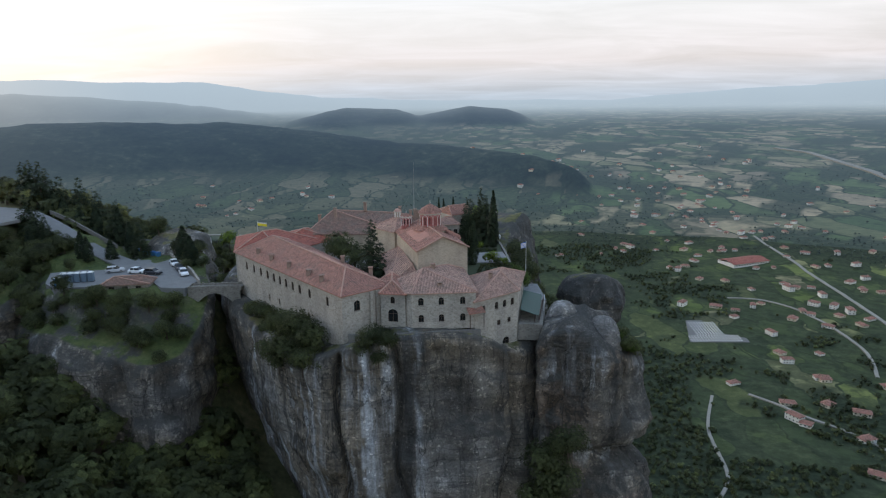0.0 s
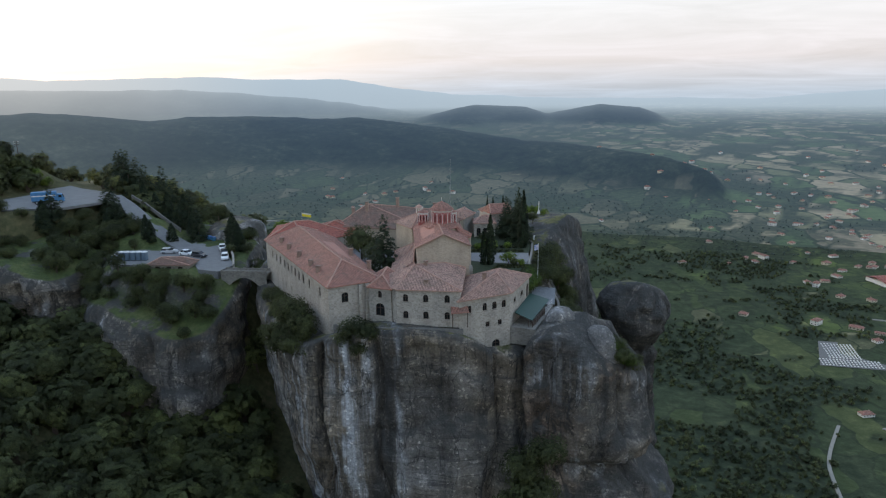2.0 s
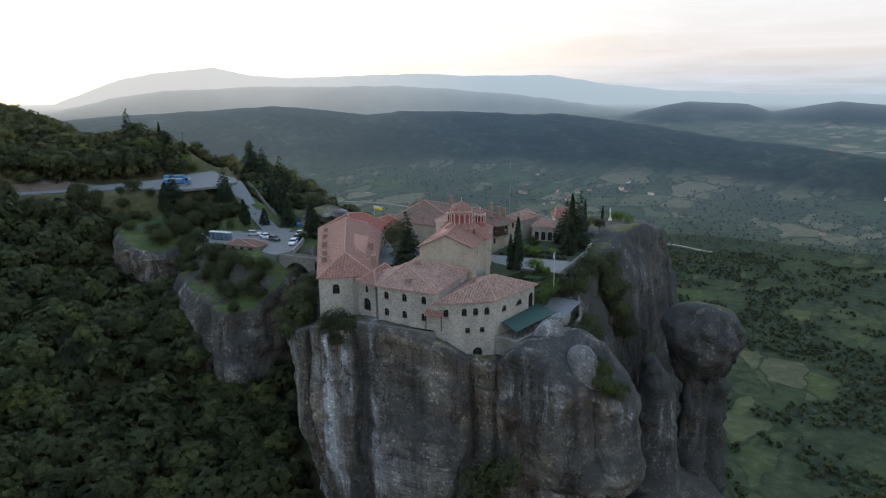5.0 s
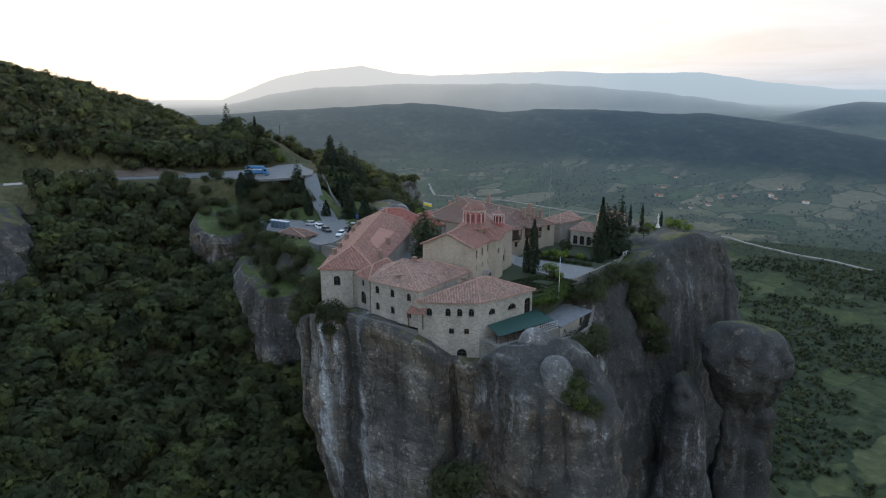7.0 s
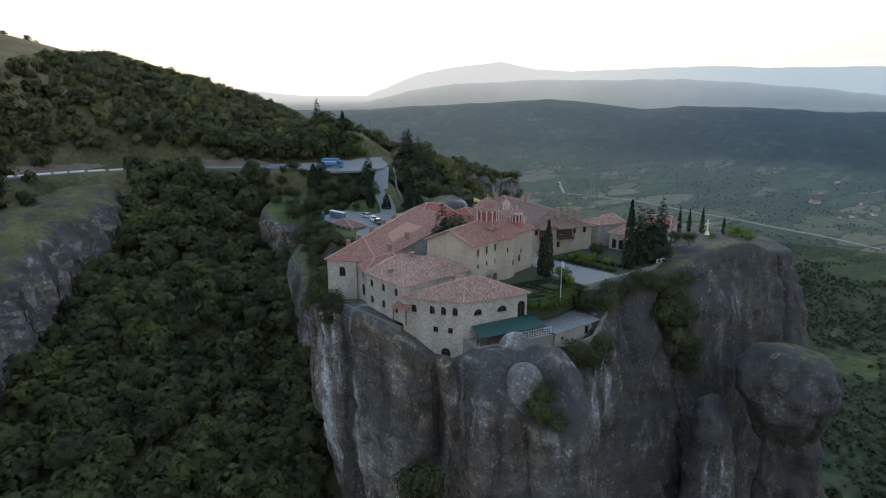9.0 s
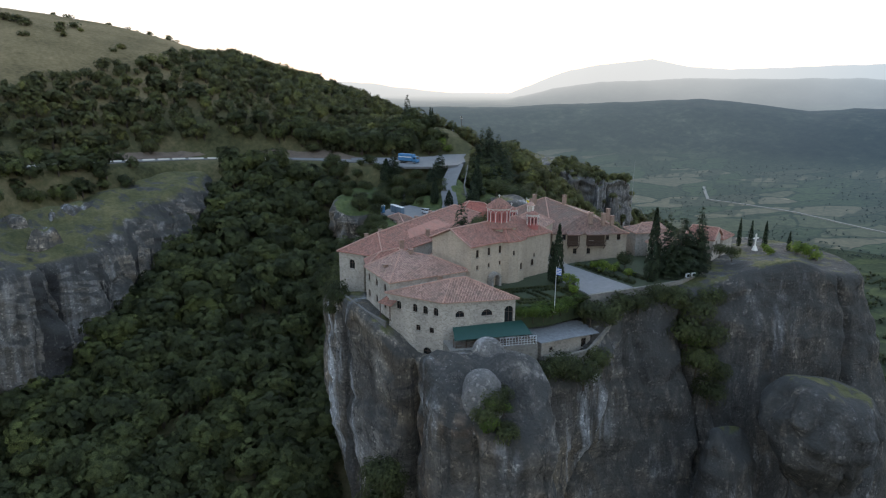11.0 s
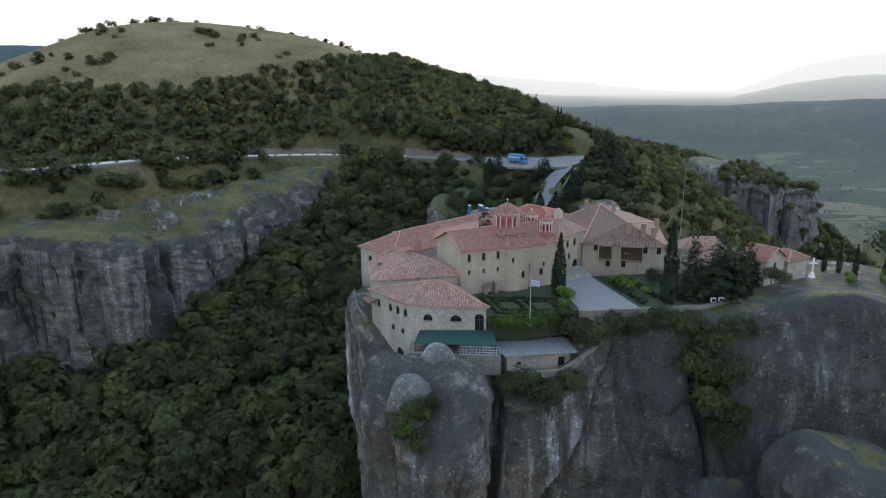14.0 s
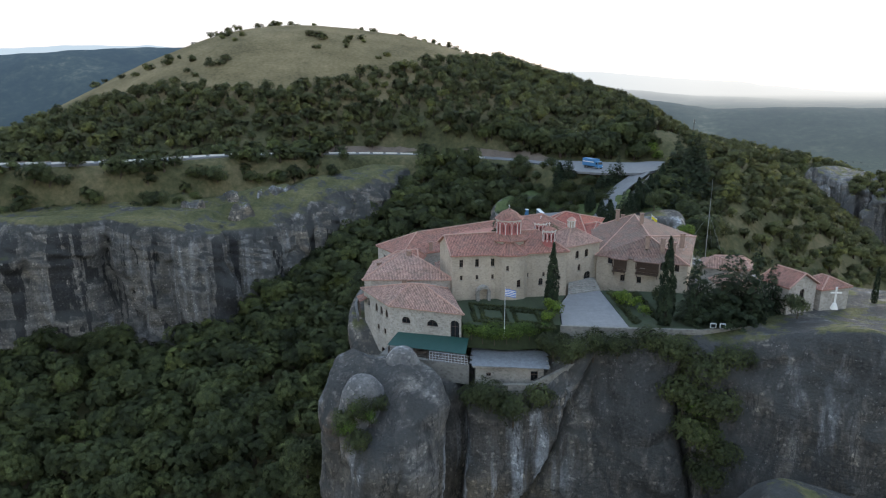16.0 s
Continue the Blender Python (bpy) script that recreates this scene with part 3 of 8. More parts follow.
def seg_dist(x, y, pts):
    """Distance from a polyline of (x, y, z), the z there, and the side (plus: left of it)."""
    best = np.full(np.shape(x), 1e9)
    zz, side = np.zeros(np.shape(x)), np.zeros(np.shape(x))
    for a, b in zip(pts[:-1], pts[1:]):
        dx, dy = b[0] - a[0], b[1] - a[1]
        t = np.clip(((x - a[0]) * dx + (y - a[1]) * dy) / (dx * dx + dy * dy), 0, 1)
        d = np.hypot(x - a[0] - t * dx, y - a[1] - t * dy)
        s = dx * (y - a[1]) - dy * (x - a[0])
        m = d < best
        best, zz, side = np.where(m, d, best), np.where(m, a[2] + t * (b[2] - a[2]), zz), np.where(m, np.sign(s), side)
    return best, zz, side


PLAIN = -275.0
ROAD = [(-60, -40, 27), (-85, 5, 25.5), (-117, 35, 24.7), (-155, 85, 21.5), (-152, 125, 20.3), (-133, 150, 20.2), (-131, 172, 20.4), (-140, 194, 20.4), (-165, 235, 16)]
SPUR = [(-114, 179, 20.5), (-103.5, 172.5, 18.6), (-96.5, 167.8, 16.6), (-90, 164.4, 14.0), (-82, 162, 11.4), (-72, 157, 10.2), (-62, 148, 10)]
CLIFF = [(-170, 108, 18), (-146, 91, 16.5), (-128, 84, 15), (-108, 74, 13.5), (-98, 69, 11.5), (-88, 64, 8), (-76, 58, 4), (-66, 51, 1), (-58, 42, 2), (-53, 30, 5), (-45, 0, 6), (-30, -60, 8)]
RIM = [(260, -160, -150), (60, 100, -62), (45, 165, -40), (25, 212, -25), (-20, 215, -10), (-65, 190, 4), (-100, 205, 13), (-135, 215, 20), (-180, 243, 16), (-212, 262, 8), (-245, 285, -4), (-262, 300, -14), (-250, 335, -22), (-265, 378, -30), (-330, 440, -70), (-430, 520, -110), (-900, 1000, -200)]


def terrain(x, y):
    x, y = np.asarray(x, float), np.asarray(y, float)
    valley = -37 - 0.42 * (x + 25) + 0.08 * (y - 60) + 3.0 * fbm(x, y, 40, 1)
    valley = valley - 5 * np.exp(-((x + 98) ** 2 + (y - 120) ** 2) / 200) + 11 * sstep(34, 4, y) * sstep(20, -30, x) + 4 * np.exp(-((x + 20) ** 2 + (y - 55) ** 2) / 900) - 7 * np.exp(-((x + 56) ** 2 + (y - 113) ** 2) / 400)
    valley = np.minimum(valley, 24 + 0 * x)
    dx, dy = x + 310, y + 10
    q = (dx / 110) ** 2 + np.where(dy > 0, dy / 150, dy / 92) ** 2
    hill = 86 - 45 * (np.sqrt(1 + 1.6 * q) - 1) + 2.2 * fbm(x, y, 55, 2)
    hill = np.maximum(hill, 12 + 0.1 * np.clip(-60 - x, -100, 100) - 0.22 * np.maximum(y - 195, 0))
    d, zz, side = seg_dist(x, y, CLIFF)
    plateau = hill - (hill - np.maximum(zz - 1.5, -2)) * np.exp(-(d / 30) ** 2)
    above = np.where(side > 0, 0.0, 1.0) * sstep(8, 15, d)
    z = valley + (np.where(side > 0, valley, plateau) - valley) * above
    # west of the cliff's upper end slope and hill run together
    z = z + (np.maximum(z, hill) - z) * sstep(-125, -165, x) * sstep(60, 110, y)
    d, zz, _ = seg_dist(x, y, ROAD)
    z = z + (zz - z) * np.exp(-(d / 11) ** 4)
    d, zz, _ = seg_dist(x, y, SPUR)
    z = z + (zz - 0.3 - z) * np.exp(-(d / 13) ** 4)
    d, _, _ = seg_dist(x, y, [(-127, 162, 0), (-131, 184, 0)])
    z = z + (20.3 - z) * np.exp(-(d / 20) ** 6)
    d, zz, side = seg_dist(x, y, RIM)
    z = z - 0.2 * np.maximum(y - 205, 0)
    rise = np.exp(-(d / 42) ** 2) * sstep(-40, -70, x)
    inner = z + (zz - z) * rise
    brow = np.minimum(zz, z + 8)
    brow = brow + (z - brow) * sstep(45, 75, x)
    z = np.where(side > 0, inner, brow - 0.75 * d - 0.0008 * d * d)
    # the knoll above the junction
    knoll = np.hypot((x + 175) / 27, (y - 187) / 24)
    z = z + np.maximum(30.5 - z, 0) * np.exp(-knoll ** 4)
    d, _, _ = seg_dist(x, y, [(-126, 162, 0), (-130, 184, 0)])
    z = z + (20.3 - z) * np.exp(-(d / 18) ** 8)
    # behind the hill the land drops to a wooded vale
    far = np.maximum(np.hypot(x + 230, (y - 70) * 0.8) - 250, 0)
    z = z - 0.0022 * far * far * (side > 0)
    # to the plain
    k = 18.0
    floor_ = PLAIN + 10 * fbm(x, y, 300, 5) + 60 * np.exp(-np.hypot(x - 60, y - 130) / 260)
    z = floor_ + k * np.logaddexp(0, (z - floor_) / k)
    return z


def real_range(r):
    """How far the land drawn at range r lies in truth: the plain is drawn in towards its horizon."""
    return np.where(r > 1700, r + (r - 1700) ** 2 / 420, r)


CENTRE = (40.0, 80.0)
EYE_Z = 49.5


def crest(az, table):
    a = [p[0] for p in table]
    return np.interp(az, a, [p[1] for p in table])


# wooded and bare ridges: (azimuth to the left of +y, elevation of the crest), degrees
RIDGES = [
    ([(-14, 2000), (-11.7, 2030), (-8.3, 2120), (-3.3, 2280), (4, 2500), (11, 2750), (18, 2950)], 480, 330, [(-16, -11), (-13, -7.4), (-11.7, -6.3), (-8.3, -5.3), (-3.3, -4.6), (4, -4.0), (9, -3.1), (11, -2.75), (15.7, -2.1), (18, -1.8), (22, -1.85), (28, -1.55), (33, -1.5), (35.4, -1.7), (38, -1.5), (43.7, -1.0), (45, -1.1), (54, -1.55), (58, -1.8), (68, -1.9), (73, -2.0), (78, -1.3), (84, -0.2), (88, 0.2), (95, 0.4), (108, 1.8), (115, 3.0), (120, 3.0), (123, 2.75), (130, 2.2), (150, 1.5), (170, -3)]),
    (3450, 400, 260, [(-14, -5), (-10, -2.5), (-6, -1.1), (-2.7, -0.85), (1.8, -1.55), (3.7, -0.9), (8.1, -0.7), (10.5, -1.25), (13.8, -1.95), (18, -3.5), (25, -5)]),
    (3950, 300, 260, [(8, -4), (14, -1.2), (16.5, -0.95), (22, -0.2), (28, 0.35), (33, 0.65), (38, 0.6), (45, 0.65), (52, 0.3), (56, -0.3), (60, -1.2), (66, -1.3), (74, -1.0), (84, -0.2), (95, 0.5), (140, 0.5)]),
    (4750, 260, 120, [(-60, 0.9), (-34, 0.8), (-24, 0.25), (-15, -0.35), (-6, -0.35), (4, -0.1), (10, 0.15), (16, 0.9), (19.5, 1.5), (25, 1.4), (31, 1.7), (42, 1.4), (45, 1.5), (48, 2.15), (52, 1.8), (55, 1.2), (58, 0.0), (60.7, -1.0), (66, -0.6), (72, 0.1), (79, 0.6), (84, 1.0), (88, 1.2), (115, 2.9), (120, 3.1), (150, 2.0)]),
]


def far_land(az, r, x, y):
    """Height of the plain and the ridges, and how much of it is ridge."""
    R = real_range(r)
    z = EYE_Z - r * (EYE_Z - PLAIN - 6 * fbm(x, y, 400, 6)) / R
    rid = np.zeros_like(z)
    for r0, front, back, table in RIDGES:
        seed_ = front * 3.1 + back
        wob = fbm(az * 12, az * 0 + seed_, 60, 3) * 0.14 + fbm(az * 12, az * 0 - seed_, 12, 4) * 0.07
        rc = (np.interp(az, [p[0] for p in r0], [p[1] for p in r0]) if isinstance(r0, list) else r0) + 0 * az
        top = EYE_Z + rc * np.tan(np.radians(crest(az, table) + wob))
        rc = rc + 90 * fbm(az * 8, az * 0, 50, 7)
        run = np.maximum(rc - np.interp(az, [-14, 4, 18, 40], [1930, 1980, 2060, 2180]), 90) if isinstance(r0, list) else front * 1.6
        t = np.where(r < rc, 1 - (rc - r) / run, 1 - (r - rc) / back)
        t = sstep(0, 1, np.clip(t, 0, 1))
        t = t * np.clip(1 + 0.30 * fbm(x, y, 160, 8) * (1 - t) * 2, 0, 2)
        cand = z + np.maximum(top - z, 0) * t
        zz = np.maximum(z, cand)
        rid = np.where(cand > z + 1, np.maximum(rid, sstep(3.0, 22.0, cand - z)), rid)
        z = zz
    return z, rid


def ground():
    step = 0.4
    az = np.radians(np.arange(0, 360, step))
    radii = np.concatenate([[0.05], np.arange(3, 330, 3.0), np.geomspace(330, 1500, 60)])
    far_r = np.concatenate([np.geomspace(1500, 2400, 22), np.arange(2430, 4930, 35.0)])

    def sheet(name, rr, material, far):
        A, R = np.meshgrid(az, rr)
        x, y = CENTRE[0] - np.sin(A) * R, CENTRE[1] + np.cos(A) * R
        deg = (np.degrees(A) + 180) % 360 - 180
        z = terrain(x, y)
        rid = np.zeros_like(z)
        if far:
            zf, rid = far_land(deg, R, x, y)
            w = sstep(1500, 1900, R)
            z = z + (zf - z) * w
        n, m = len(rr), len(az)
        i, j = np.meshgrid(np.arange(n - 1), np.arange(m), indexing="ij")
        k = (j + 1) % m
        f = np.stack([i * m + j, (i + 1) * m + j, (i + 1) * m + k, i * m + k], -1).reshape(-1, 4)[:, ::-1]
        me = fast_mesh(name, np.stack([x, y, z], -1).reshape(-1, 3), f, [material], True)
        RR = real_range(R)
        u, v = CENTRE[0] - np.sin(A) * RR, CENTRE[1] + np.cos(A) * RR
        lay = me.uv_layers.new(name="UVMap")
        uvs = np.stack([u, v], -1).reshape(-1, 2)[f.ravel()]
        lay.data.foreach_set("uv", uvs.astype(np.float32).ravel())
        wood = (fbm(x, y, 130, 12) + 0.55 * fbm(x, y, 30, 13)) - np.where(np.hypot(x - 40, y - 80) < 650, -0.04, 0.08) + 0.20 * sstep(350, -150, x)
        at = me.attributes.new("wood", "FLOAT", "POINT")
        at.data.foreach_set("value", sstep(-0.06, 0.06, wood).astype(np.float32).ravel())
        at = me.attributes.new("ridge", "FLOAT", "POINT")
        at.data.foreach_set("value", rid.astype(np.float32).ravel())
        return me

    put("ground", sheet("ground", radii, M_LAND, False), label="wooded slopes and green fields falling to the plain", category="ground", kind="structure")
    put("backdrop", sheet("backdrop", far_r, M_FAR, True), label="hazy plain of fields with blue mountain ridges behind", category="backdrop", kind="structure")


ground()


# ---- rocks ----
def catmull(pts, spacing):
    """A closed smooth line through plan points with extra values; even steps."""
    p = np.array(pts, float)
    n, out = len(p), []
    for i in range(n):
        a, b, c, d = p[i - 1], p[i], p[(i + 1) % n], p[(i + 2) % n]
        k = max(2, int(np.hypot(*(c - b)[:2]) / spacing))
        for t in np.arange(k) / k:
            out.append(0.5 * (2 * b + (c - a) * t + (2 * a - 5 * b + 4 * c - d) * t * t + (3 * b - a - 3 * c + d) * t ** 3))
    return np.array(out)


def noise3(x, y, z, scale, seed=0, octaves=4):
    return (fbm(x + z * 0.37, y - z * 0.53, scale, seed, octaves) + fbm(y + z * 0.71, z - x * 0.31, scale, seed + 3, octaves) + fbm(z * 1.0, x + y * 0.7, scale, seed + 7, octaves)) / 1.8


def rock(name, pts, bottom, label, spacing=0.8, shoulder=4.0, rough=1.0, seed=0, material=None, cracks=(), cap_rough=0.8, dz=0.8, tops=(), category="rock", kind="structure", profile=None, fluted=0.5, slabs=()):
    """A pillar or cliff: pts are (x, y, top height, outward run per metre down[, share of the profile]); profile: (height, outward shift) upwards."""
    o = catmull(pts, spacing)
    n = len(o)
    tan_ = np.roll(o[:, :2], -2, 0) - np.roll(o[:, :2], 2, 0)
    tan_ /= np.linalg.norm(tan_, axis=1)[:, None]
    nor = np.stack([tan_[:, 1], -tan_[:, 0]], -1)      # outward for a counter-clockwise line
    for _ in range(6):
        nor = nor + np.roll(nor, 1, 0) + np.roll(nor, -1, 0)
        nor /= np.linalg.norm(nor, axis=1)[:, None]
    s = np.concatenate([[0], np.cumsum(np.hypot(*np.diff(o[:, :2], axis=0).T))])
    rows = []
    depth = 0.0
    levels = [0.0]
    top_max = o[:, 2].max()
    while top_max - depth > bottom:
        depth += dz * (0.5 if depth < shoulder else 1.0 + depth / 60)
        levels.append(depth)
    for dpt in levels:
        x, y = o[:, 0], o[:, 1]
        z = o[:, 2] - dpt
        # rounded shoulder, then the wall leans by its run
        inset = -shoulder * 0.55 * (1 - np.sqrt(np.clip(1 - (1 - min(dpt / shoulder, 1)) ** 2, 0, 1)))
        run = inset + o[:, 3] * dpt
        if profile:
            run = run + o[:, 4] * np.interp(z, [p[0] for p in profile], [p[1] for p in profile])
        grow = min(1.0, dpt / shoulder)
        bulge = noise3(x, y, z * 0.5, 24, seed, 2) * 1.7
        # swells that meet in sharp creases
        bulge = (bulge + (np.abs(noise3(x, y, z * 0.7, 10, seed + 2, 3)) - 0.25) * 2.3 + (np.abs(noise3(x, y, z, 3.6, seed + 9, 3)) - 0.25) * 0.9) * rough * grow
        flute = fbm(s + 3.0 * fbm(s, z, 14, seed + 4, 2), z * 0.16, 6.5, seed + 11, 3) * fluted * rough * grow
        dip = z + 0.28 * s + 2.0 * fbm(s, z * 0.3, 16, seed + 6, 2)
        ledge = fbm(s * 0.04, dip, 3.4, seed + 13, 3)
        bed = np.where(ledge > 0, ledge, ledge * 0.4) * 0.8 * rough * grow
        fine = noise3(x, y, z, 1.5, seed + 5, 3) * 0.32 * rough * (0.4 + 0.6 * grow)
        rift = np.abs(fbm(s + 2 * fbm(z, s, 9, seed + 8, 2), z * 0.22, 11, seed + 15, 3))
        fine = fine - 0.9 * np.exp(-(rift / 0.035) ** 2) * rough * grow
        cut = 0
        for cs, width, deep, lean in cracks:
            near = np.abs(s - cs - lean * dpt + 0.8 * np.sin(dpt * 0.21 + cs))
            cut = cut - deep * np.exp(-(near / width) ** 1.2) * (grow if deep < 5 else 0.45 + 0.55 * grow)
        for s0, s1, lean0, lean1, proud in slabs:
            cut = cut + proud * sstep(-0.5, 0.5, s - s0 - lean0 * dpt) * sstep(0.5, -0.5, s - s1 - lean1 * dpt) * grow
        off = run + bulge + flute + bed + fine + cut
        rows.append(np.stack([x + nor[:, 0] * off, y + nor[:, 1] * off, z], -1))
    v = np.concatenate(rows)
    m = len(rows)
    i, j = np.meshgrid(np.arange(m - 1), np.arange(n), indexing="ij")
    k = (j + 1) % n
    quads = np.stack([i * n + j, (i + 1) * n + j, (i + 1) * n + k, i * n + k], -1).reshape(-1, 4)
    # cap: a net of points inside the top edge
    from mathutils import geometry
    edge = rows[0]
    lo, hi = edge[:, :2].min(0), edge[:, :2].max(0)
    gx, gy = np.meshgrid(np.arange(lo[0], hi[0], 2.0), np.arange(lo[1], hi[1], 2.0))
    inner = np.stack([gx.ravel(), gy.ravel()], -1)
    inner = inner + np.stack([fbm(inner[:, 0], inner[:, 1], 3, seed), fbm(inner[:, 1], inner[:, 0], 3, seed + 1)], -1)
    co = [Vector(p[:2]) for p in edge] + [Vector(p) for p in inner]
    vo, _, fo, orig, _, _ = geometry.delaunay_2d_cdt(co, [], [list(range(n))], 1, 1e-4)
    cap = []
    for p, og in zip(vo, orig):
        if og and og[0] < n:
            cap.append(edge[og[0]])
        else:
            d2 = (edge[:, 0] - p.x) ** 2 + (edge[:, 1] - p.y) ** 2
            w = 1 / (d2 + 1.0) ** 1.5
            dm = math.sqrt(d2.min())
            num, den = float((w * edge[:, 2]).sum()), float(w.sum())
            for tx, ty, tz in tops:
                k_ = 7.0 / ((tx - p.x) ** 2 + (ty - p.y) ** 2 + 1.0) ** 1.5
                num, den = num + k_ * tz, den + k_
            cap.append((p.x, p.y, num / den + min(1, dm / 4) * cap_rough * float(noise3(p.x, p.y, 0, 7, seed + 2))))
    tri = [tuple(f) for f in fo if len(f) == 3]
    base = len(v)
    allv = np.concatenate([v, np.array(cap)])
    me = bpy.data.meshes.new(name)
    me.from_pydata(allv.tolist(), [], [tuple(q) for q in quads.tolist()] + [tuple(i + base for i in t) for t in tri])
    bm = bmesh.new()
    bm.from_mesh(me)
    bmesh.ops.remove_doubles(bm, verts=bm.verts, dist=0.002)
    bmesh.ops.recalc_face_normals(bm, faces=bm.faces)
    bm.to_mesh(me)
    bm.free()
    me.materials.append(material or M_ROCK)
    me.polygons.foreach_set("use_smooth", [True] * len(me.polygons))
    from mathutils.bvhtree import BVHTree
    ROCKS.append(BVHTree.FromPolygons([v_.co.copy() for v_ in me.vertices], [tuple(q_.vertices) for q_ in me.polygons]))
    return put(name, me, label=label, category=category, kind=kind)


ROCKS = []


def top_of(x, y):
    """The height of rock or ground at a place."""
    z = float(terrain(x, y))
    for tree in ROCKS:
        hit = tree.ray_cast(Vector((x, y, 60)), Vector((0, 0, -1)))
        if hit[0] is not None:
            z = max(z, hit[0].z)
    return z


MAIN = [(-22, 104.4, 6.5, 0.0, 1.0), (-16, 102.4, 8.5, 0.0, 0.8), (-7, 103.4, 10.3, 0.0, 0.25), (3, 104.2, 10.3, 0.0, 0), (10, 105.6, 8.5, 0.0, 0), (15, 108.6, 5.0, 0.0, 0), (18.5, 114, 4.5, 0.1, 0),
        (22, 121, 6.5, 0.15, 0), (24.6, 128, 4.5, 0.12, 0), (24.6, 137, 4.5, 0.05, 0), (21.8, 146, 10, 0.16, 0), (20.5, 158, 12, 0.30, 0.5), (20.5, 168, 12.6, 0.32, 0.7), (23.5, 176, 15, 0.26, 0.7), (27.0, 184, 17, 0.18, 0.7),
        (29.5, 191, 14.5, 0.14, 0.7), (28, 202, 13.5, 0.3, 0.7), (14, 211, 13.5, 0.3, 0.5), (-2, 208, 13.5, 0.2, 0), (-10, 198, 13, 0.2, 0), (-16, 188, 12.5, 0.2, 0), (-30, 180, 12, 0.2, 0), (-44, 169, 11.5, 0.2, 0),
        (-50, 155, 10.5, 0.1, 0.5), (-48, 143, 8, -0.03, 0.8), (-40.5, 128, 6.5, -0.02, 1.0), (-31, 115, 6, 0.0, 1.0)]
rock("rock_pillar", MAIN, -75, "grey conglomerate rock pillar with dark water streaks", 0.55, 3.0, 0.85, 1,
     dz=0.65, cracks=((5.6, 0.4, 4.0, 0.0), (15.3, 0.5, 3.0, 0.04), (39.6, 1.5, 5.0, 0.0), (82.4, 0.7, 4.5, -0.75), (59.6, 0.7, 5.0, 0.0), (77.6, 0.5, 2.0, -0.4), (93.8, 0.5, 4.5, 0.03), (128, 0.5, 2.4, 0.05), (145, 0.5, 2.4, -0.05)),
     slabs=((5.6, 15.3, 0.0, 0.04, 0.6), (15.7, 35.6, 0.04, -0.05, -0.5), (60.6, 82.0, 0.0, -0.75, 1.9), (82.6, 93.6, -0.75, 0.03, -0.4), (94.6, 102.6, 0.03, 0.06, 0.8)),
     profile=[(-75, -11), (-45, -7.5), (-28, -4), (-14, -1.0), (-5, 0), (20, 0)])
rock("rock_boulder", [(18.0, 109.6, 6.5, 0.0, 0.0), (20.8, 107.9, 8.8, 0.0, 0.4), (24.8, 107.2, 9.6, 0.0, 0.8), (29.4, 107.6, 7.8, 0.0, 1.0), (33.6, 109.4, 5.0, 0.05, 1.0), (37.4, 112.4, 2.4, 0.14, 1.0), (39.2, 116.2, 2.6, 0.20, 1.0), (38.0, 121.0, 4.4, 0.14, 0.9), (33.6, 124.8, 6.6, 0.02, 0.6), (28, 125.6, 8.8, 0.0, 0.2), (22.4, 121, 9.0, 0.0, 0), (19.0, 113, 8.2, 0.0, 0)], -75,
     "bulging lichen-covered conglomerate boulder beside the pillar", 0.42, 3.2, 1.0, 25, M_ROCK_W, dz=0.5, cracks=((17.5, 0.5, 1.6, 0.25), (45, 0.6, 2.0, -0.08)), cap_rough=1.6,
     tops=[(24.0, 110.2, 11.4), (26.6, 112.5, 11.0), (29.5, 113.2, 8.0), (33.5, 113.8, 2.6), (35.0, 115.5, 3.0), (33.3, 120.5, 9.4), (29.0, 119.5, 10.6), (24.5, 117.5, 10.0), (25.5, 122.5, 9.6)],
     profile=[(-75, 3), (-40, -2.0), (-24, -2.0), (-20, -3.4), (-17, -5.0), (-14.5, -1.2), (-12, 0), (20, 0)])
rock("rock_knob", [(24.8 + 2.3 * math.cos(a_), 118.5 + 2.1 * math.sin(a_), 11.3, 0.3) for a_ in [math.pi / 4 * i for i in range(8)]], 4, "smooth tan boulder below the awning", 0.5, 2.4, 0.5, 71, M_ROCK_T, cap_rough=0.3, dz=0.4)
rock("rock_knob", [(31.5 + 2.4 * math.cos(a_), 113.8 + 2.4 * math.sin(a_), 9.6, 0.15) for a_ in [math.pi / 4 * i for i in range(8)]], 2, "pale upright boulder beside a green hollow", 0.5, 2.6, 0.6, 73, M_ROCK_T, cap_rough=0.3, dz=0.4)
RIDGEROCK = [(-282, 306, 2, 0.1), (-270, 303, 1, 0.1), (-258, 308, -2, 0.1), (-250, 306, -3, 0.1), (-241, 316, -5, 0.1), (-232, 318, -9, 0.1), (-226, 330, -8, 0.1), (-220, 338, -11, 0.1), (-227, 352, -10, 0.15), (-236, 368, -15, 0.2), (-262, 374, -18, 0.3), (-288, 355, -5, 0.3), (-304, 328, 0, 0.3)]
rock("rock_ridge", RIDGEROCK, -110, "grey rock cliffs breaking out of the wooded ridge", 1.0, 4.0, 2.6, 81, M_ROCK_L, cracks=((20, 1.5, 5, 0), (34, 1.6, 6, 0.05), (48, 1.4, 5, 0), (62, 1.6, 6, 0), (80, 1.5, 5, 0)), cap_rough=2.5)
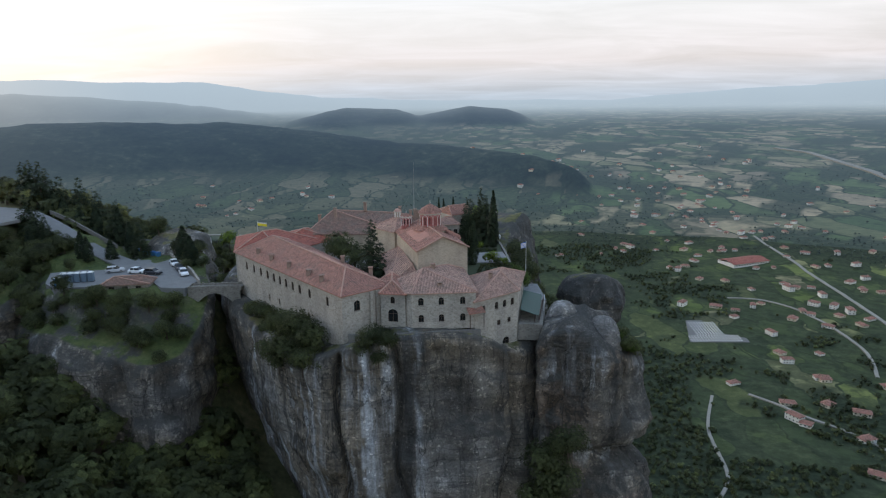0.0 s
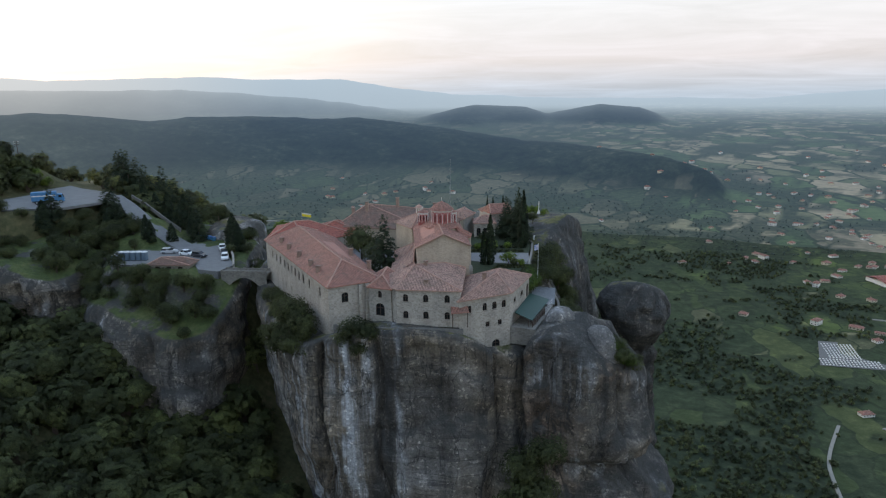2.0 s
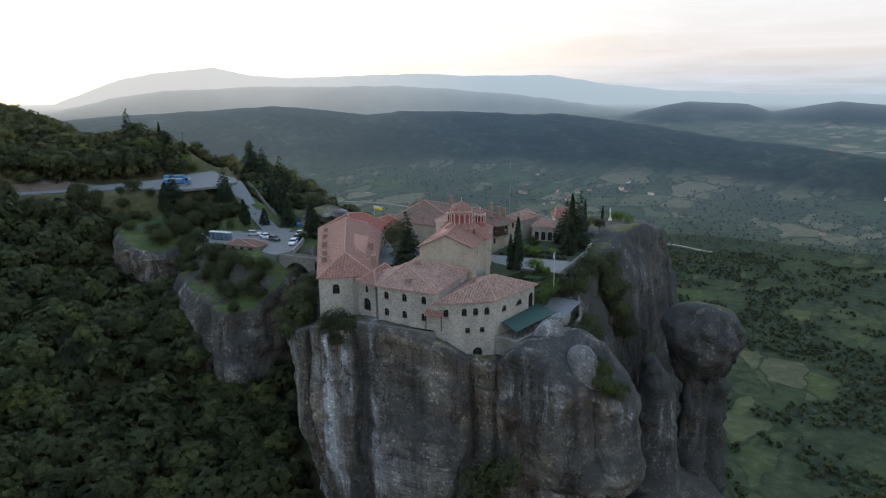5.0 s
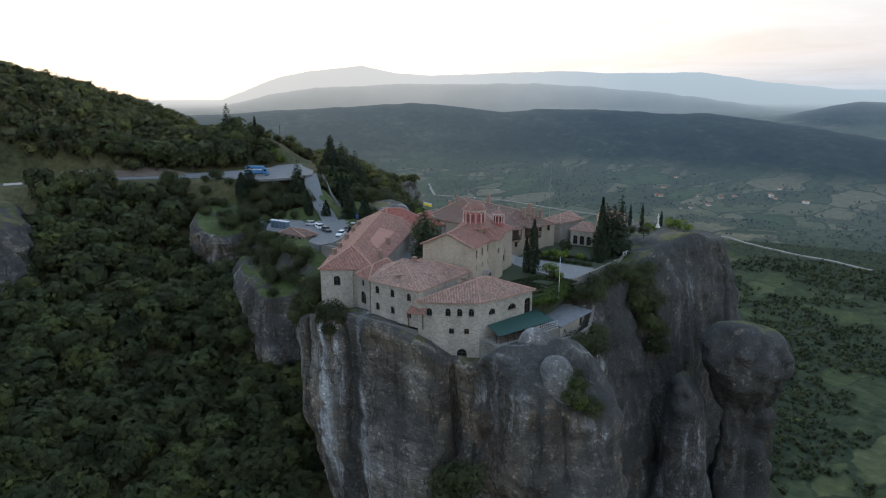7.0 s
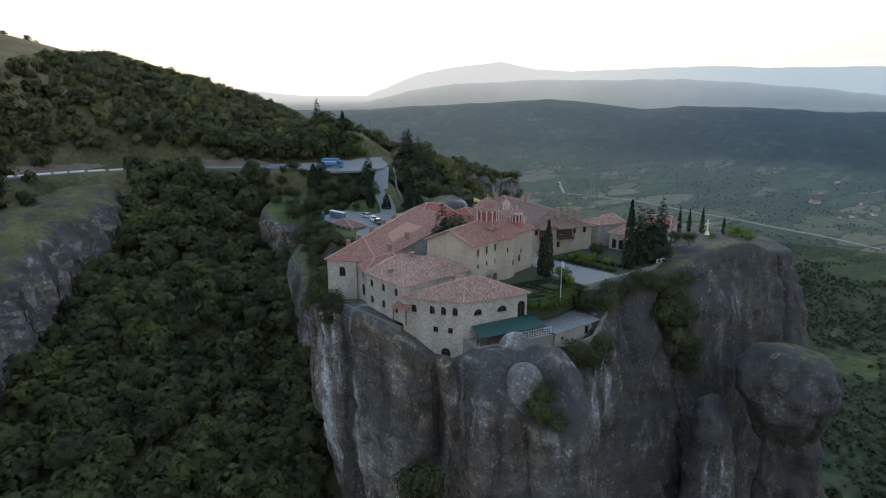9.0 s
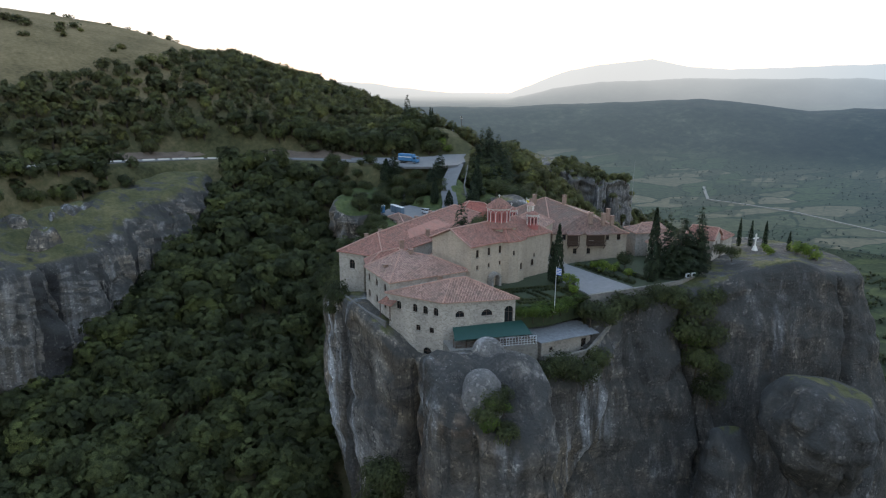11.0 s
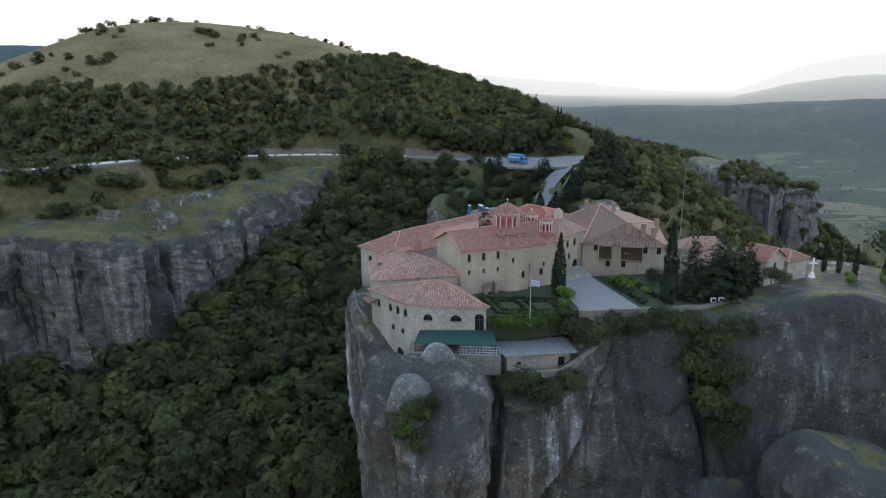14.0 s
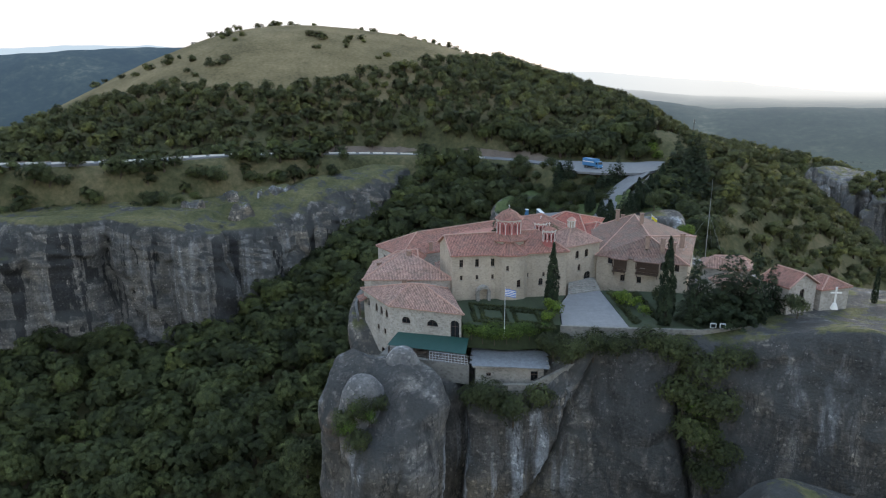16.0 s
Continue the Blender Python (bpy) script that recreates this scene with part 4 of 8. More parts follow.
for tx_, ty_, tz_, tr_ in ((-270, 301, 3, 2.6), (-256, 303, -5, 3.4), (-243, 311, -8, 3.6), (-233, 314, -14, 3.2), (-222, 330, -12, 4.2), (-217, 340, -19, 4.0), (-206, 284, -9, 8.0), (-192, 276, -12, 5.0)):
    rock("rock_tower", [(tx_ + tr_ * k * math.cos(a_), ty_ + tr_ * k * math.sin(a_), tz_ + math.sin(a_ * 2 + tx_), 0.06) for a_, k in [(math.pi / 4 * i, 0.8 + 0.3 * math.sin(i * 2.3 + tx_)) for i in range(8)]], tz_ - 40,
         "slender weathered grey rock tower on the ridge", 0.8, 2.5, 0.9, int(-tx_), M_ROCK_L, cap_rough=0.6)
BLUFF = [(-126, 144, 13), (-116, 134, 12), (-107, 128.5, 11.5), (-99, 127, 9.5), (-93.5, 132, 8), (-94, 148, 10), (-110, 157, 14), (-126, 157, 15)]
rock("rock_bluff", [(x_, y_, z_, 0.08) for x_, y_, z_ in BLUFF], -45, "dark rock bluff below the road on the saddle", 0.8, 4.0, 1.5, 83, M_ROCK_G, cracks=((18, 1.0, 3, 0.1), (32, 1.2, 3, 0)), cap_rough=1.2)
rock("rock_outcrop", [(-74, 168, 13, 0.3), (-66, 168, 14, 0.3), (-62, 174, 14.5, 0.3), (-64, 181, 14, 0.3), (-73, 182, 15, 0.3), (-78, 175, 14, 0.3)], 3, "rounded rock outcrop behind the car park", 0.7, 4, 0.8, 87)
rock("rock_pinnacle", [(40.5, 172, -9, 0.02), (43, 168.2, -12, 0.03), (47, 168.0, -12, 0.03), (50, 171.5, -11, 0.06), (48, 177, -12, 0.08), (42.5, 177, -10, 0.06)], -95,
     "freestanding rock pinnacle beside the pillar", 0.8, 4, 1.2, 33, cracks=((10, 1.2, 2, 0),))
rock("rock_head", [(35.5, 172, 1.0, -0.06, 1), (39.5, 165.5, 2.6, -0.06, 1), (47.0, 164.5, 2.8, -0.06, 1), (52.0, 171, 0.5, -0.06, 1), (48.5, 179.5, 0.0, -0.06, 1), (39.5, 180.5, 0.0, -0.06, 1)], -18,
     "rounded boulder balanced on the pinnacle", 0.6, 5.0, 1.5, 35, cap_rough=1.6, profile=[(-20, -4.6), (-15, -2.8), (-10, -0.6), (-6, 0), (10, 0)])
rock("rock_spur", [(37, 134, -44, 0.3), (42, 132, -46, 0.35), (49, 140, -50, 0.4), (54, 150, -52, 0.4), (54, 162, -48, 0.4), (50, 170, -42, 0.3), (42, 168, -38, 0.2), (36, 150, -38, 0.2)], -110,
     "lower rock spur at the foot of the pillar", 0.9, 3, 2.0, 41, cap_rough=2.0)
rock("rock_tooth", [(33.0, 158, -8, 0.05), (36.5, 155.5, -7.5, 0.06), (39.5, 158.5, -11, 0.1), (38.5, 164, -12, 0.1), (34, 165, -9, 0.1)], -45, "pointed rock tooth between pillar and pinnacle", 0.6, 3.0, 0.9, 47, cap_rough=0.8)
rock("rock_parking", [(-93, 137, 3, 0.1), (-80, 127, 3.5, 0.10), (-67, 121.5, 1.0, 0.06), (-57, 119, -0.5, 0.02), (-50.5, 123, 0.5, -0.02), (-48.5, 132, 4.5, -0.05), (-50.5, 143, 8.6, -0.03), (-56, 158, 9.6, 0.1), (-62, 172, 10.5, 0.2), (-80, 182, 12, 0.2), (-100, 176, 13, 0.2), (-104, 155, 9, 0.2)], -45,
     "broad rock with grassy top carrying the car park", 0.8, 4.5, 1.1, 51, M_ROCK_G, cracks=((34, 1.0, 2.0, 0.1),), cap_rough=0.5,
     tops=[(x_, y_, 9.9) for x_, y_ in ((-72, 136), (-64, 137), (-68, 140), (-81, 137), (-79, 140), (-86, 140), (-55, 139), (-59, 147), (-62, 142), (-66, 146), (-66, 155), (-72, 160), (-72, 151), (-70, 143), (-77, 143), (-80, 148), (-84, 143), (-89, 147), (-86, 153), (-79, 156), (-82, 164), (-77, 168))] + [(-92, 168, 15.8), (-97, 171, 17.5), (-88, 160, 12), (-94, 157, 12.5), (-90, 163, 14)])
rock("rock_cliff", [(-152, 98, 18, 0.05), (-141, 95, 18.5, 0.1), (-130, 92, 18, 0.12), (-119, 86, 17, 0.15), (-110, 80, 15.8, 0.15), (-104, 73, 14.5, 0.15), (-97, 69.5, 12.8, 0.15), (-89, 62, 10, 0.15), (-80, 60.5, 7.5, 0.12), (-73, 54.5, 7.5, 0.1), (-65, 51.5, 7, 0.08), (-58, 43.5, 8.5, 0.0), (-53.5, 33, 11.5, 0.0), (-50, 20, 13, 0.0), (-42, 0, 14, 0), (-36, -40, 15, 0), (-80, -62, 14, 0), (-105, -10, 18, 0), (-125, 25, 19, 0), (-150, 60, 19, 0)][::-1], -48,
     "long grey cliff with vertical dark streaks and grassy top", 0.75, 11.0, 2.0, 61, M_ROCK_C, cracks=((237, 1.2, 3.0, 0.0), (256, 2.8, 8.5, 0.0), (264, 0.9, 2.0, 0.0), (274, 1.2, 3.0, 0.03), (285, 0.9, 2.0, 0.0), (296, 3.4, 9.0, 0.0), (312, 1.2, 3.5, 0.0), (330, 1.2, 3, 0)), cap_rough=1.5, fluted=0.7,
     tops=[(x_, y_, z_) for x_, y_, z_ in ((-101, 48, 15), (-107, 58, 14.5), (-94, 50, 11.5), (-86, 46, 9), (-80, 45, 7.5), (-73, 43, 8.5), (-66, 38, 10), (-70, 27, 12.5), (-62, 30, 11.5), (-80, 35, 12), (-88, 40, 12.5), (-95, 40, 14.5), (-73, 13.5, 14), (-65, 10, 14), (-90, 20, 15), (-118, 62, 17), (-135, 72, 18)) for _k in range(3)])
for bx, by, bz, br_, bh in ((-93.9, 39.2, 12.0, 3.6, 3.2), (-92.8, 18.2, 12.0, 3.4, 2.6), (-83.5, 30.4, 11, 4.2, 3.0), (-104, 52, 13.0, 4.5, 3.0), (-99, 47, 12.5, 2.6, 2.4), (-84, 46.5, 10.5, 3.2, 2.6)):
    rock("rock_knob", [(bx + br_ * k * math.cos(a_), by + br_ * k * math.sin(a_), bz + bh * (0.8 + 0.2 * math.sin(a_ * 2 + bx)), 0.25) for a_, k in [(math.pi / 4 * i, 0.85 + 0.25 * math.sin(i * 2.3 + bx)) for i in range(8)]], bz - 5,
         "weathered rock knob standing out of the grass", 0.5, 2.2, 0.6, int(-bx), cap_rough=0.5, dz=0.5, category="rock")


# ---- the monastery ----
def wall_panel(sh, p0, p1, z0, z1, openings, depth=0.32):
    """An outer wall face from p0 to p1 (outside on the right hand), with real openings and their reveals.
    openings: (metres along, sill height, width, height, arched)."""
    p0, p1 = Vector((*p0, 0)), Vector((*p1, 0))
    d = (p1 - p0)
    L = d.length
    d.normalize()
    out = Vector((d.y, -d.x, 0))
    us = sorted({0.0, L} | {round(u + s * w / 2, 3) for u, z, w, h, a in openings for s in (-1, 1)})
    zs = sorted({z0, z1} | {round(z + k, 3) for u, z, w, h, a in openings for k in (0, h)})

    def P(u, z, k=0.0):
        q = p0 + d * u - out * k
        return (q.x, q.y, z)
    for ua, ub in zip(us[:-1], us[1:]):
        for za, zb in zip(zs[:-1], zs[1:]):
            um, zm = (ua + ub) / 2, (za + zb) / 2
            if any(abs(um - u) < w / 2 and z < zm < z + h for u, z, w, h, a in openings):
                continue
            sh.add([P(ua, za), P(ub, za), P(ub, zb), P(ua, zb)], [(0, 1, 2, 3)])
    for u, z, w, h, arched in openings:
        a, b = u - w / 2, u + w / 2
        sh.add([P(a, z), P(b, z), P(b, z, depth), P(a, z, depth)], [(3, 2, 1, 0)])
        sh.add([P(a, z + h), P(b, z + h), P(b, z + h, depth), P(a, z + h, depth)], [(0, 1, 2, 3)])
        sh.add([P(a, z), P(a, z + h), P(a, z + h, depth), P(a, z, depth)], [(3, 2, 1, 0)])
        sh.add([P(b, z), P(b, z + h), P(b, z + h, depth), P(b, z, depth)], [(0, 1, 2, 3)])
        if arched:
            r = w / 2
            n = 5
            for s in (-1, 1):
                arc = [(u + s * r * math.cos(t), z + h - r + r * math.sin(t)) for t in [math.pi / 2 * i / n for i in range(n + 1)]]
                corner = (u + s * r, z + h)
                for (ua, za), (ub, zb) in zip(arc[:-1], arc[1:]):
                    tri = [P(*corner, -0.002), P(ua, za, -0.002), P(ub, zb, -0.002)]
                    sh.add(tri, [(0, 1, 2) if s < 0 else (0, 2, 1)])
    return d, out, P


def window(parent, P, u, z, w, h, arched, trim=M_STONE2, bars=True):
    """A pane set back in its opening, a wooden frame with a mullion, and a stone sill."""
    sh = Shape()
    sh.add([P(u - w / 2, z, 0.24), P(u + w / 2, z, 0.24), P(u + w / 2, z + h, 0.24), P(u - w / 2, z + h, 0.24)], [(0, 1, 2, 3)])
    win = part("window", sh, M_GLASS, parent)
    if bars:
        fr = Shape()

        def bar(u0, z0, u1, z1):
            a = [P(u0, z0, 0.22), P(u1, z0, 0.22), P(u1, z1, 0.22), P(u0, z1, 0.22)]
            b = [P(u0, z0, 0.15), P(u1, z0, 0.15), P(u1, z1, 0.15), P(u0, z1, 0.15)]
            fr.add(a + b, [(4, 5, 6, 7), (0, 4, 7, 3), (1, 2, 6, 5), (3, 7, 6, 2), (0, 1, 5, 4)])
        t = 0.07
        bar(u - w / 2, z, u - w / 2 + t, z + h)
        bar(u + w / 2 - t, z, u + w / 2, z + h)
        bar(u - w / 2 + t, z, u + w / 2 - t, z + t)
        bar(u - w / 2 + t, z + h - t, u + w / 2 - t, z + h)
        bar(u - 0.03, z + t, u + 0.03, z + h - t)
        bar(u - w / 2 + t, z + h * 0.62, u + w / 2 - t, z + h * 0.62 + 0.05)
        part("window_frame", fr, M_WOOD, win)
    si = Shape()
    a, b = u - w / 2 - 0.12, u + w / 2 + 0.12
    lo = [P(a, z - 0.14, -0.10), P(b, z - 0.14, -0.10), P(b, z - 0.14, 0.0), P(a, z - 0.14, 0.0)]
    hi = [P(a, z - 0.02, -0.10), P(b, z - 0.02, -0.10), P(b, z - 0.02, 0.0), P(a, z - 0.02, 0.0)]
    si.add(lo + hi, [(0, 1, 5, 4), (4, 5, 6, 7), (3, 2, 1, 0), (0, 4, 7, 3), (1, 2, 6, 5)])
    part("window_sill", si, trim, win)
    return win


def roof_faces(polys, material, name, parent, thick=0.16, label=""):
    """Roof planes as given (each eave first: the first two corners lie on the eave), with tile coordinates and a thickness."""
    v, f, uv = [], [], []
    for poly in polys:
        p = [Vector(q) for q in poly]
        e = (p[1] - p[0]).normalized()
        nrm = (p[1] - p[0]).cross(p[2] - p[0]).normalized()
        up = nrm.cross(e)
        o = len(v)
        v += [tuple(q + nrm * thick * 0.0) for q in p]
        f.append(tuple(range(o, o + len(p))))
        uv += [((q - p[0]).dot(e) + o * 0.37, (q - p[0]).dot(up)) for q in p]
        # underside and the eave's edge
        o = len(v)
        low = [q - Vector((0, 0, thick)) for q in p]
        v += [tuple(q) for q in low]
        f.append(tuple(reversed(range(o, o + len(p)))))
        uv += [(0.1, 0.1)] * len(p)
        o = len(v)
        v += [tuple(p[0]), tuple(p[1]), tuple(low[1]), tuple(low[0])]
        f.append((o, o + 3, o + 2, o + 1))
        uv += [(0.13, 0.1)] * 4
    return put(name, mesh(name, v, f, material, False, uv), parent, label)


def ridge_caps(lines, parent, material=None):
    """Round ridge tiles along roof lines, bedded in pale mortar."""
    for a, b in lines:
        sh = Shape()
        a, b = Vector(a) + Vector((0, 0, 0.03)), Vector(b) + Vector((0, 0, 0.03))
        n = max(2, int((b - a).length / 0.45))
        for i in range(n):
            p, q = a.lerp(b, i / n), a.lerp(b, (i + 1) / n)
            sh.tube([p, q], [0.15, 0.12], 6)
        part("ridge_tiles", sh, material or M_ROOF_OLD, parent)


def over(quad, k):
    """A plan polygon grown outward by k."""
    n, out = len(quad), []
    for i in range(n):
        a, b, c = Vector(quad[i - 1]), Vector(quad[i]), Vector(quad[(i + 1) % n])
        d1, d2 = (b - a).normalized(), (c - b).normalized()
        n1, n2 = Vector((d1.y, -d1.x)), Vector((d2.y, -d2.x))
        m = n1 + n2
        out.append(b + m * (k / max(0.3, m.dot(n1))))
    return [(p.x, p.y) for p in out]


def building(name, label, quad, z0, eave, ridge, roof=M_ROOF, wall=M_STONE, openings=None, overhang=0.35, category="building", hips=True, eaves=None):
    """A hipped house: quad counter-clockwise in plan, ridge = two points (x, y, z); side 0 faces ridge end 0.
    Corners 0 and 1 belong to ridge end 0, corners 2 and 3 to ridge end 1. openings: {side: [...]}."""
    h = holder(name, (0, 0, 0), label, category)
    n = len(quad)
    for i in range(n):
        sh = Shape()
        ops = (openings or {}).get(i, [])
        _, _, P = wall_panel(sh, quad[i], quad[(i + 1) % n], z0, eave, ops)
        w = part("wall", sh, wall, h)
        for u, z, ww, hh, ar in ops:
            window(h, P, u, z, ww, hh, ar)
    g = over(quad, overhang)
    ez = eaves or [eave - 0.10] * n
    E = [(*p, e) for p, e in zip(g, ez)]
    A, B = ridge
    if A == B:
        polys = [[E[i], E[(i + 1) % n], A] for i in range(n)]
        lines = [(E[i], A) for i in range(n)]
    elif not hips:
        # a gable over side 0
        m0 = (Vector(quad[0]) + Vector(quad[1])) / 2
        gm = (Vector(g[0]) + Vector(g[1])) / 2
        part("gable", Shape().add([(*quad[0], eave), (*quad[1], eave), (m0.x, m0.y, A[2] - 0.25)], [(0, 1, 2)]), wall, h)
        A = (gm.x, gm.y, A[2])
        polys = [[E[1], E[2], B, A], [E[2], E[3], B], [E[3], E[0], A, B]]
        lines = [(E[2], B), (E[3], B), (A, B), (E[0], A), (E[1], A)]
    else:
        polys = [[E[0], E[1], A], [E[1], E[2], B, A], [E[2], E[3], B], [E[3], E[0], A, B]]
        lines = [(E[0], A), (E[1], A), (E[2], B), (E[3], B), (A, B)]
    roof_faces(polys, roof, "roof", h)
    ridge_caps(lines, h)
    return h


def spaced(L, n, z, w, h, arched=True, a=None, b=None):
    a = L / n / 2 if a is None else a
    b = L - L / n / 2 if b is None else b
    return [(a + (b - a) * i / max(1, n - 1), z, w, h, arched) for i in range(n)]


U = Vector((-0.629, 0.777))
V = Vector((0.777, 0.629))
WA = Vector((-16.0, 106.3))
WB = WA + U * 44.5
WC, WD = WB + V * 15.5, WA + V * 10.3
building("long_wing", "long pale stone monastery wing with red tiled hip roof", [tuple(WA), tuple(WD), tuple(WC), tuple(WB)], 6.0, 17.0,
         ((-16.2, 114.6, 19.9), (-35.8, 141.2, 20.5)), M_ROOF, M_STONE,
         {3: [(44.5 - u, 13.9, 1.0, 1.75, True) for u in (5.0, 11.5, 15.3, 18.2, 21.0, 23.6, 26.3, 29.2, 32.4, 35.8, 39.5)] + [(44.5 - u, 9.4, 0.6, 1.3, True) for u in (24.5, 29)],
          0: [(3.1, 13.6, 1.3, 1.9, True), (9.4, 13.6, 0.9, 1.9, True)]})
building("corner_wing", "red tiled corner wing of the monastery with pale walls", [(-44.5, 141.5), (-33.5, 140), (-26, 151), (-48.5, 157)], 8.0, 17.0, ((-39.5, 147.0, 20.4), (-37, 150, 20.2)), M_ROOF_NEW, M_STONE)
building("link_wing", "low red tiled range between courtyard and refectory", [(-36, 149), (-24, 151.5), (-25, 157), (-38, 158)], 8.0, 17.4, ((-31.5, 153.5, 19.6), (-30.5, 154, 19.6)), M_ROOF_NEW, M_STONE2)
building("refectory", "large old building with brown grey tiled hip roof", [(-30.5, 152.4), (-6.6, 150.7), (-1.0, 166), (-24, 173)], 8.0, 18.5, ((-25.0, 160.5, 22.8), (-8.5, 160.5, 21.8)), M_ROOF_GREY, M_CHURCH,
         {1: [(2.5, 17.0, 0.8, 1.3, False), (8.5, 16.9, 0.8, 1.3, False), (12.0, 16.9, 0.8, 1.3, False), (14.5, 16.9, 0.8, 1.3, False), (5.0, 13.9, 0.8, 1.2, False), (8.0, 13.9, 0.8, 1.2, False)]})
# the low wide arch is the entrance door; window() fills it with dark glass
building("gate_tower", "square stone block with tiled pyramid roof and arched windows", [(-2.2, 144.6), (-7.6, 151.2), (-14.0, 147.0), (-8.6, 140.4)], 10, 21.0, ((-8.1, 145.8, 23.6), (-8.1, 145.8, 23.6)), M_ROOF_OLD, M_CHURCH,
         {0: [(2.8, 18.3, 0.9, 1.5, True), (5.2, 18.3, 0.9, 1.5, True), (3.4, 15.9, 0.7, 1.2, True), (5.6, 12.9, 1.7, 2.5, True)]})
building("front_block", "two-storey pale stone block with weathered tile roof and arched windows", [(-4.0, 108.1), (7.3, 108.8), (5.8, 124.0), (-9.2, 113.6)], 9.8, 16.7, ((-2.1, 114.4, 19.5), (2.6, 119.0, 18.9)), M_ROOF_OLD, M_STONE,
         {0: [(u, z, 0.95, 1.4, True) for u in (1.6, 5.2, 9.0) for z in (11.2, 14.3)], 3: [(u, z, 0.6, 1.3, True) for u in (2.4, 5.0) for z in (11.2, 14.3)]})
# the tall arch on side 1 is a door, also filled by window()
building("chapel_block", "pale stone block above the cliff with a tiled hip roof", [(7.15, 108.6), (15.6, 115.0), (18.3, 127.0), (5.9, 123.4)], 4.0, 14.9, ((12.6, 117.8, 17.7), (13.0, 120.2, 17.8)), M_ROOF_OLD, M_STONE,
         {0: [(u, 12.2, 0.9, 1.4, True) for u in (2.0, 5.2, 7.2, 9.2)] + [(u, 9.0, 0.85, 1.0, False) for u in (5.8, 8.4)] + [(7.6, 4.4, 1.7, 1.9, True)],
          1: [(2.8, 12.0, 1.5, 1.15, True), (7.4, 12.0, 1.9, 1.15, True), (11.2, 10.6, 1.5, 2.9, True)]})
CH = [(-3.1, 121.1), (6.7, 124.4), (1.5, 144.5), (-8.3, 141.2)]
building("church", "stone church with long tiled roof and red domed drums", CH, 11.5, 21.2, ((1.8, 122.75, 23.6), (-3.0, 139.2, 23.9)), M_ROOF, M_CHURCH,
         {1: [(u, 18.9, 0.65, 1.4, False) for u in (1.6, 4.4, 7.2)] + [(u, 16.6, 0.45, 0.8, False) for u in (1.6, 4.4, 7.2, 13.5, 16.5)] + [(16.0, 15.0, 0.8, 1.3, True), (4.4, 14.0, 0.5, 0.8, False)]}, hips=False)


def drum(x, y, z0, r, hgt, rise, n=12):
    """A red drum with white arches, a tiled cone and a white cornice."""
    h = holder("church_dome", (x, y, z0), "red drum with white arched ribs and tiled cone roof", "dome", "domes of the church")
    part("drum", Shape().lathe([(r, -1.5), (r, hgt)], n), M_RED, h)
    part("cornice", Shape().lathe([(r * 1.03, hgt - 0.25), (r * 1.16, hgt), (r * 1.16, hgt + 0.12), (r * 0.9, hgt + 0.14)], 24), M_WHITE, h)
    for i in range(n):
        a = 2 * math.pi * (i + 0.5) / n
        c, s = math.cos(a), math.sin(a)
        m = Matrix.Translation((c * r, s * r, 0)) @ Matrix.Rotation(a, 4, "Z")
        part("rib", Shape().box(-0.05, -0.04, 0, 0.06, 0.04, hgt * 0.74, m), M_WHITE, h)
        a = 2 * math.pi * i / n
        ar, w_ = Shape(), math.pi * r / n * 0.8
        m = Matrix.Translation((math.cos(a) * r * 0.975, math.sin(a) * r * 0.975, 0)) @ Matrix.Rotation(a, 4, "Z")
        pts = [m @ Vector((0.06, w_ * math.cos(k), hgt * 0.74 + w_ * math.sin(k))) for k in [math.pi * j / 6 for j in range(7)]]
        ar.tube(pts, [0.05] * 7, 4)
        part("arch", ar, M_WHITE, h)
        m = Matrix.Translation((math.cos(a) * r * 0.965, math.sin(a) * r * 0.965, 0)) @ Matrix.Rotation(a, 4, "Z")
        part("window", Shape().box(-0.05, -r * 0.085, hgt * 0.2, 0.055, r * 0.085, hgt * 0.70, m), M_GLASS, h)
    rim = [(r * 1.2 * math.cos(2 * math.pi * i / n), r * 1.2 * math.sin(2 * math.pi * i / n)) for i in range(n)]
    polys = []
    for i in range(n):
        (xa, ya), (xb, yb) = rim[i], rim[(i + 1) % n]
        za, zb, zc = hgt + 0.12, hgt + rise * 0.62, hgt + rise
        polys.append([(xa, ya, za), (xb, yb, za), (xb * 0.55, yb * 0.55, zb), (xa * 0.55, ya * 0.55, zb)])
        polys.append([(xa * 0.55, ya * 0.55, zb), (xb * 0.55, yb * 0.55, zb), (0, 0, zc)])
    roof_faces(polys, M_ROOF, "dome_roof", h, 0.06)
    part("finial", Shape().tube([(0, 0, hgt + rise - 0.05), (0, 0, hgt + rise + 0.7)], [0.04, 0.03], 5).box(-0.03, -0.2, hgt + rise + 0.4, 0.03, 0.2, hgt + rise + 0.47), M_WHITE, h)
    return h


# buttresses and a low lean-to on the church's north side
building("narthex", "low lean-to aisle with weathered tile roof", [(-3.3, 120.9), (-8.5, 141.0), (-12.4, 139.9), (-8.0, 119.8)], 11.5, 15.6, ((-4.2, 122.5, 18.0), (-7.6, 139.0, 18.0)), M_ROOF_OLD, M_CHURCH)
for u_ in (5.6, 6.9):
    q_ = WA + V * u_
    o_ = Vector((V.y, -V.x))
    put("buttress", Shape().prism([tuple(q_), tuple(q_ + o_ * 0.55), tuple(q_ + o_ * 0.55 + V * 0.65), tuple(q_ + V * 0.65)], 9.5, 16.6).mesh("buttress", M_STONE), label="plain pale stone buttress against the wing wall", category="buttress", group="buttresses")
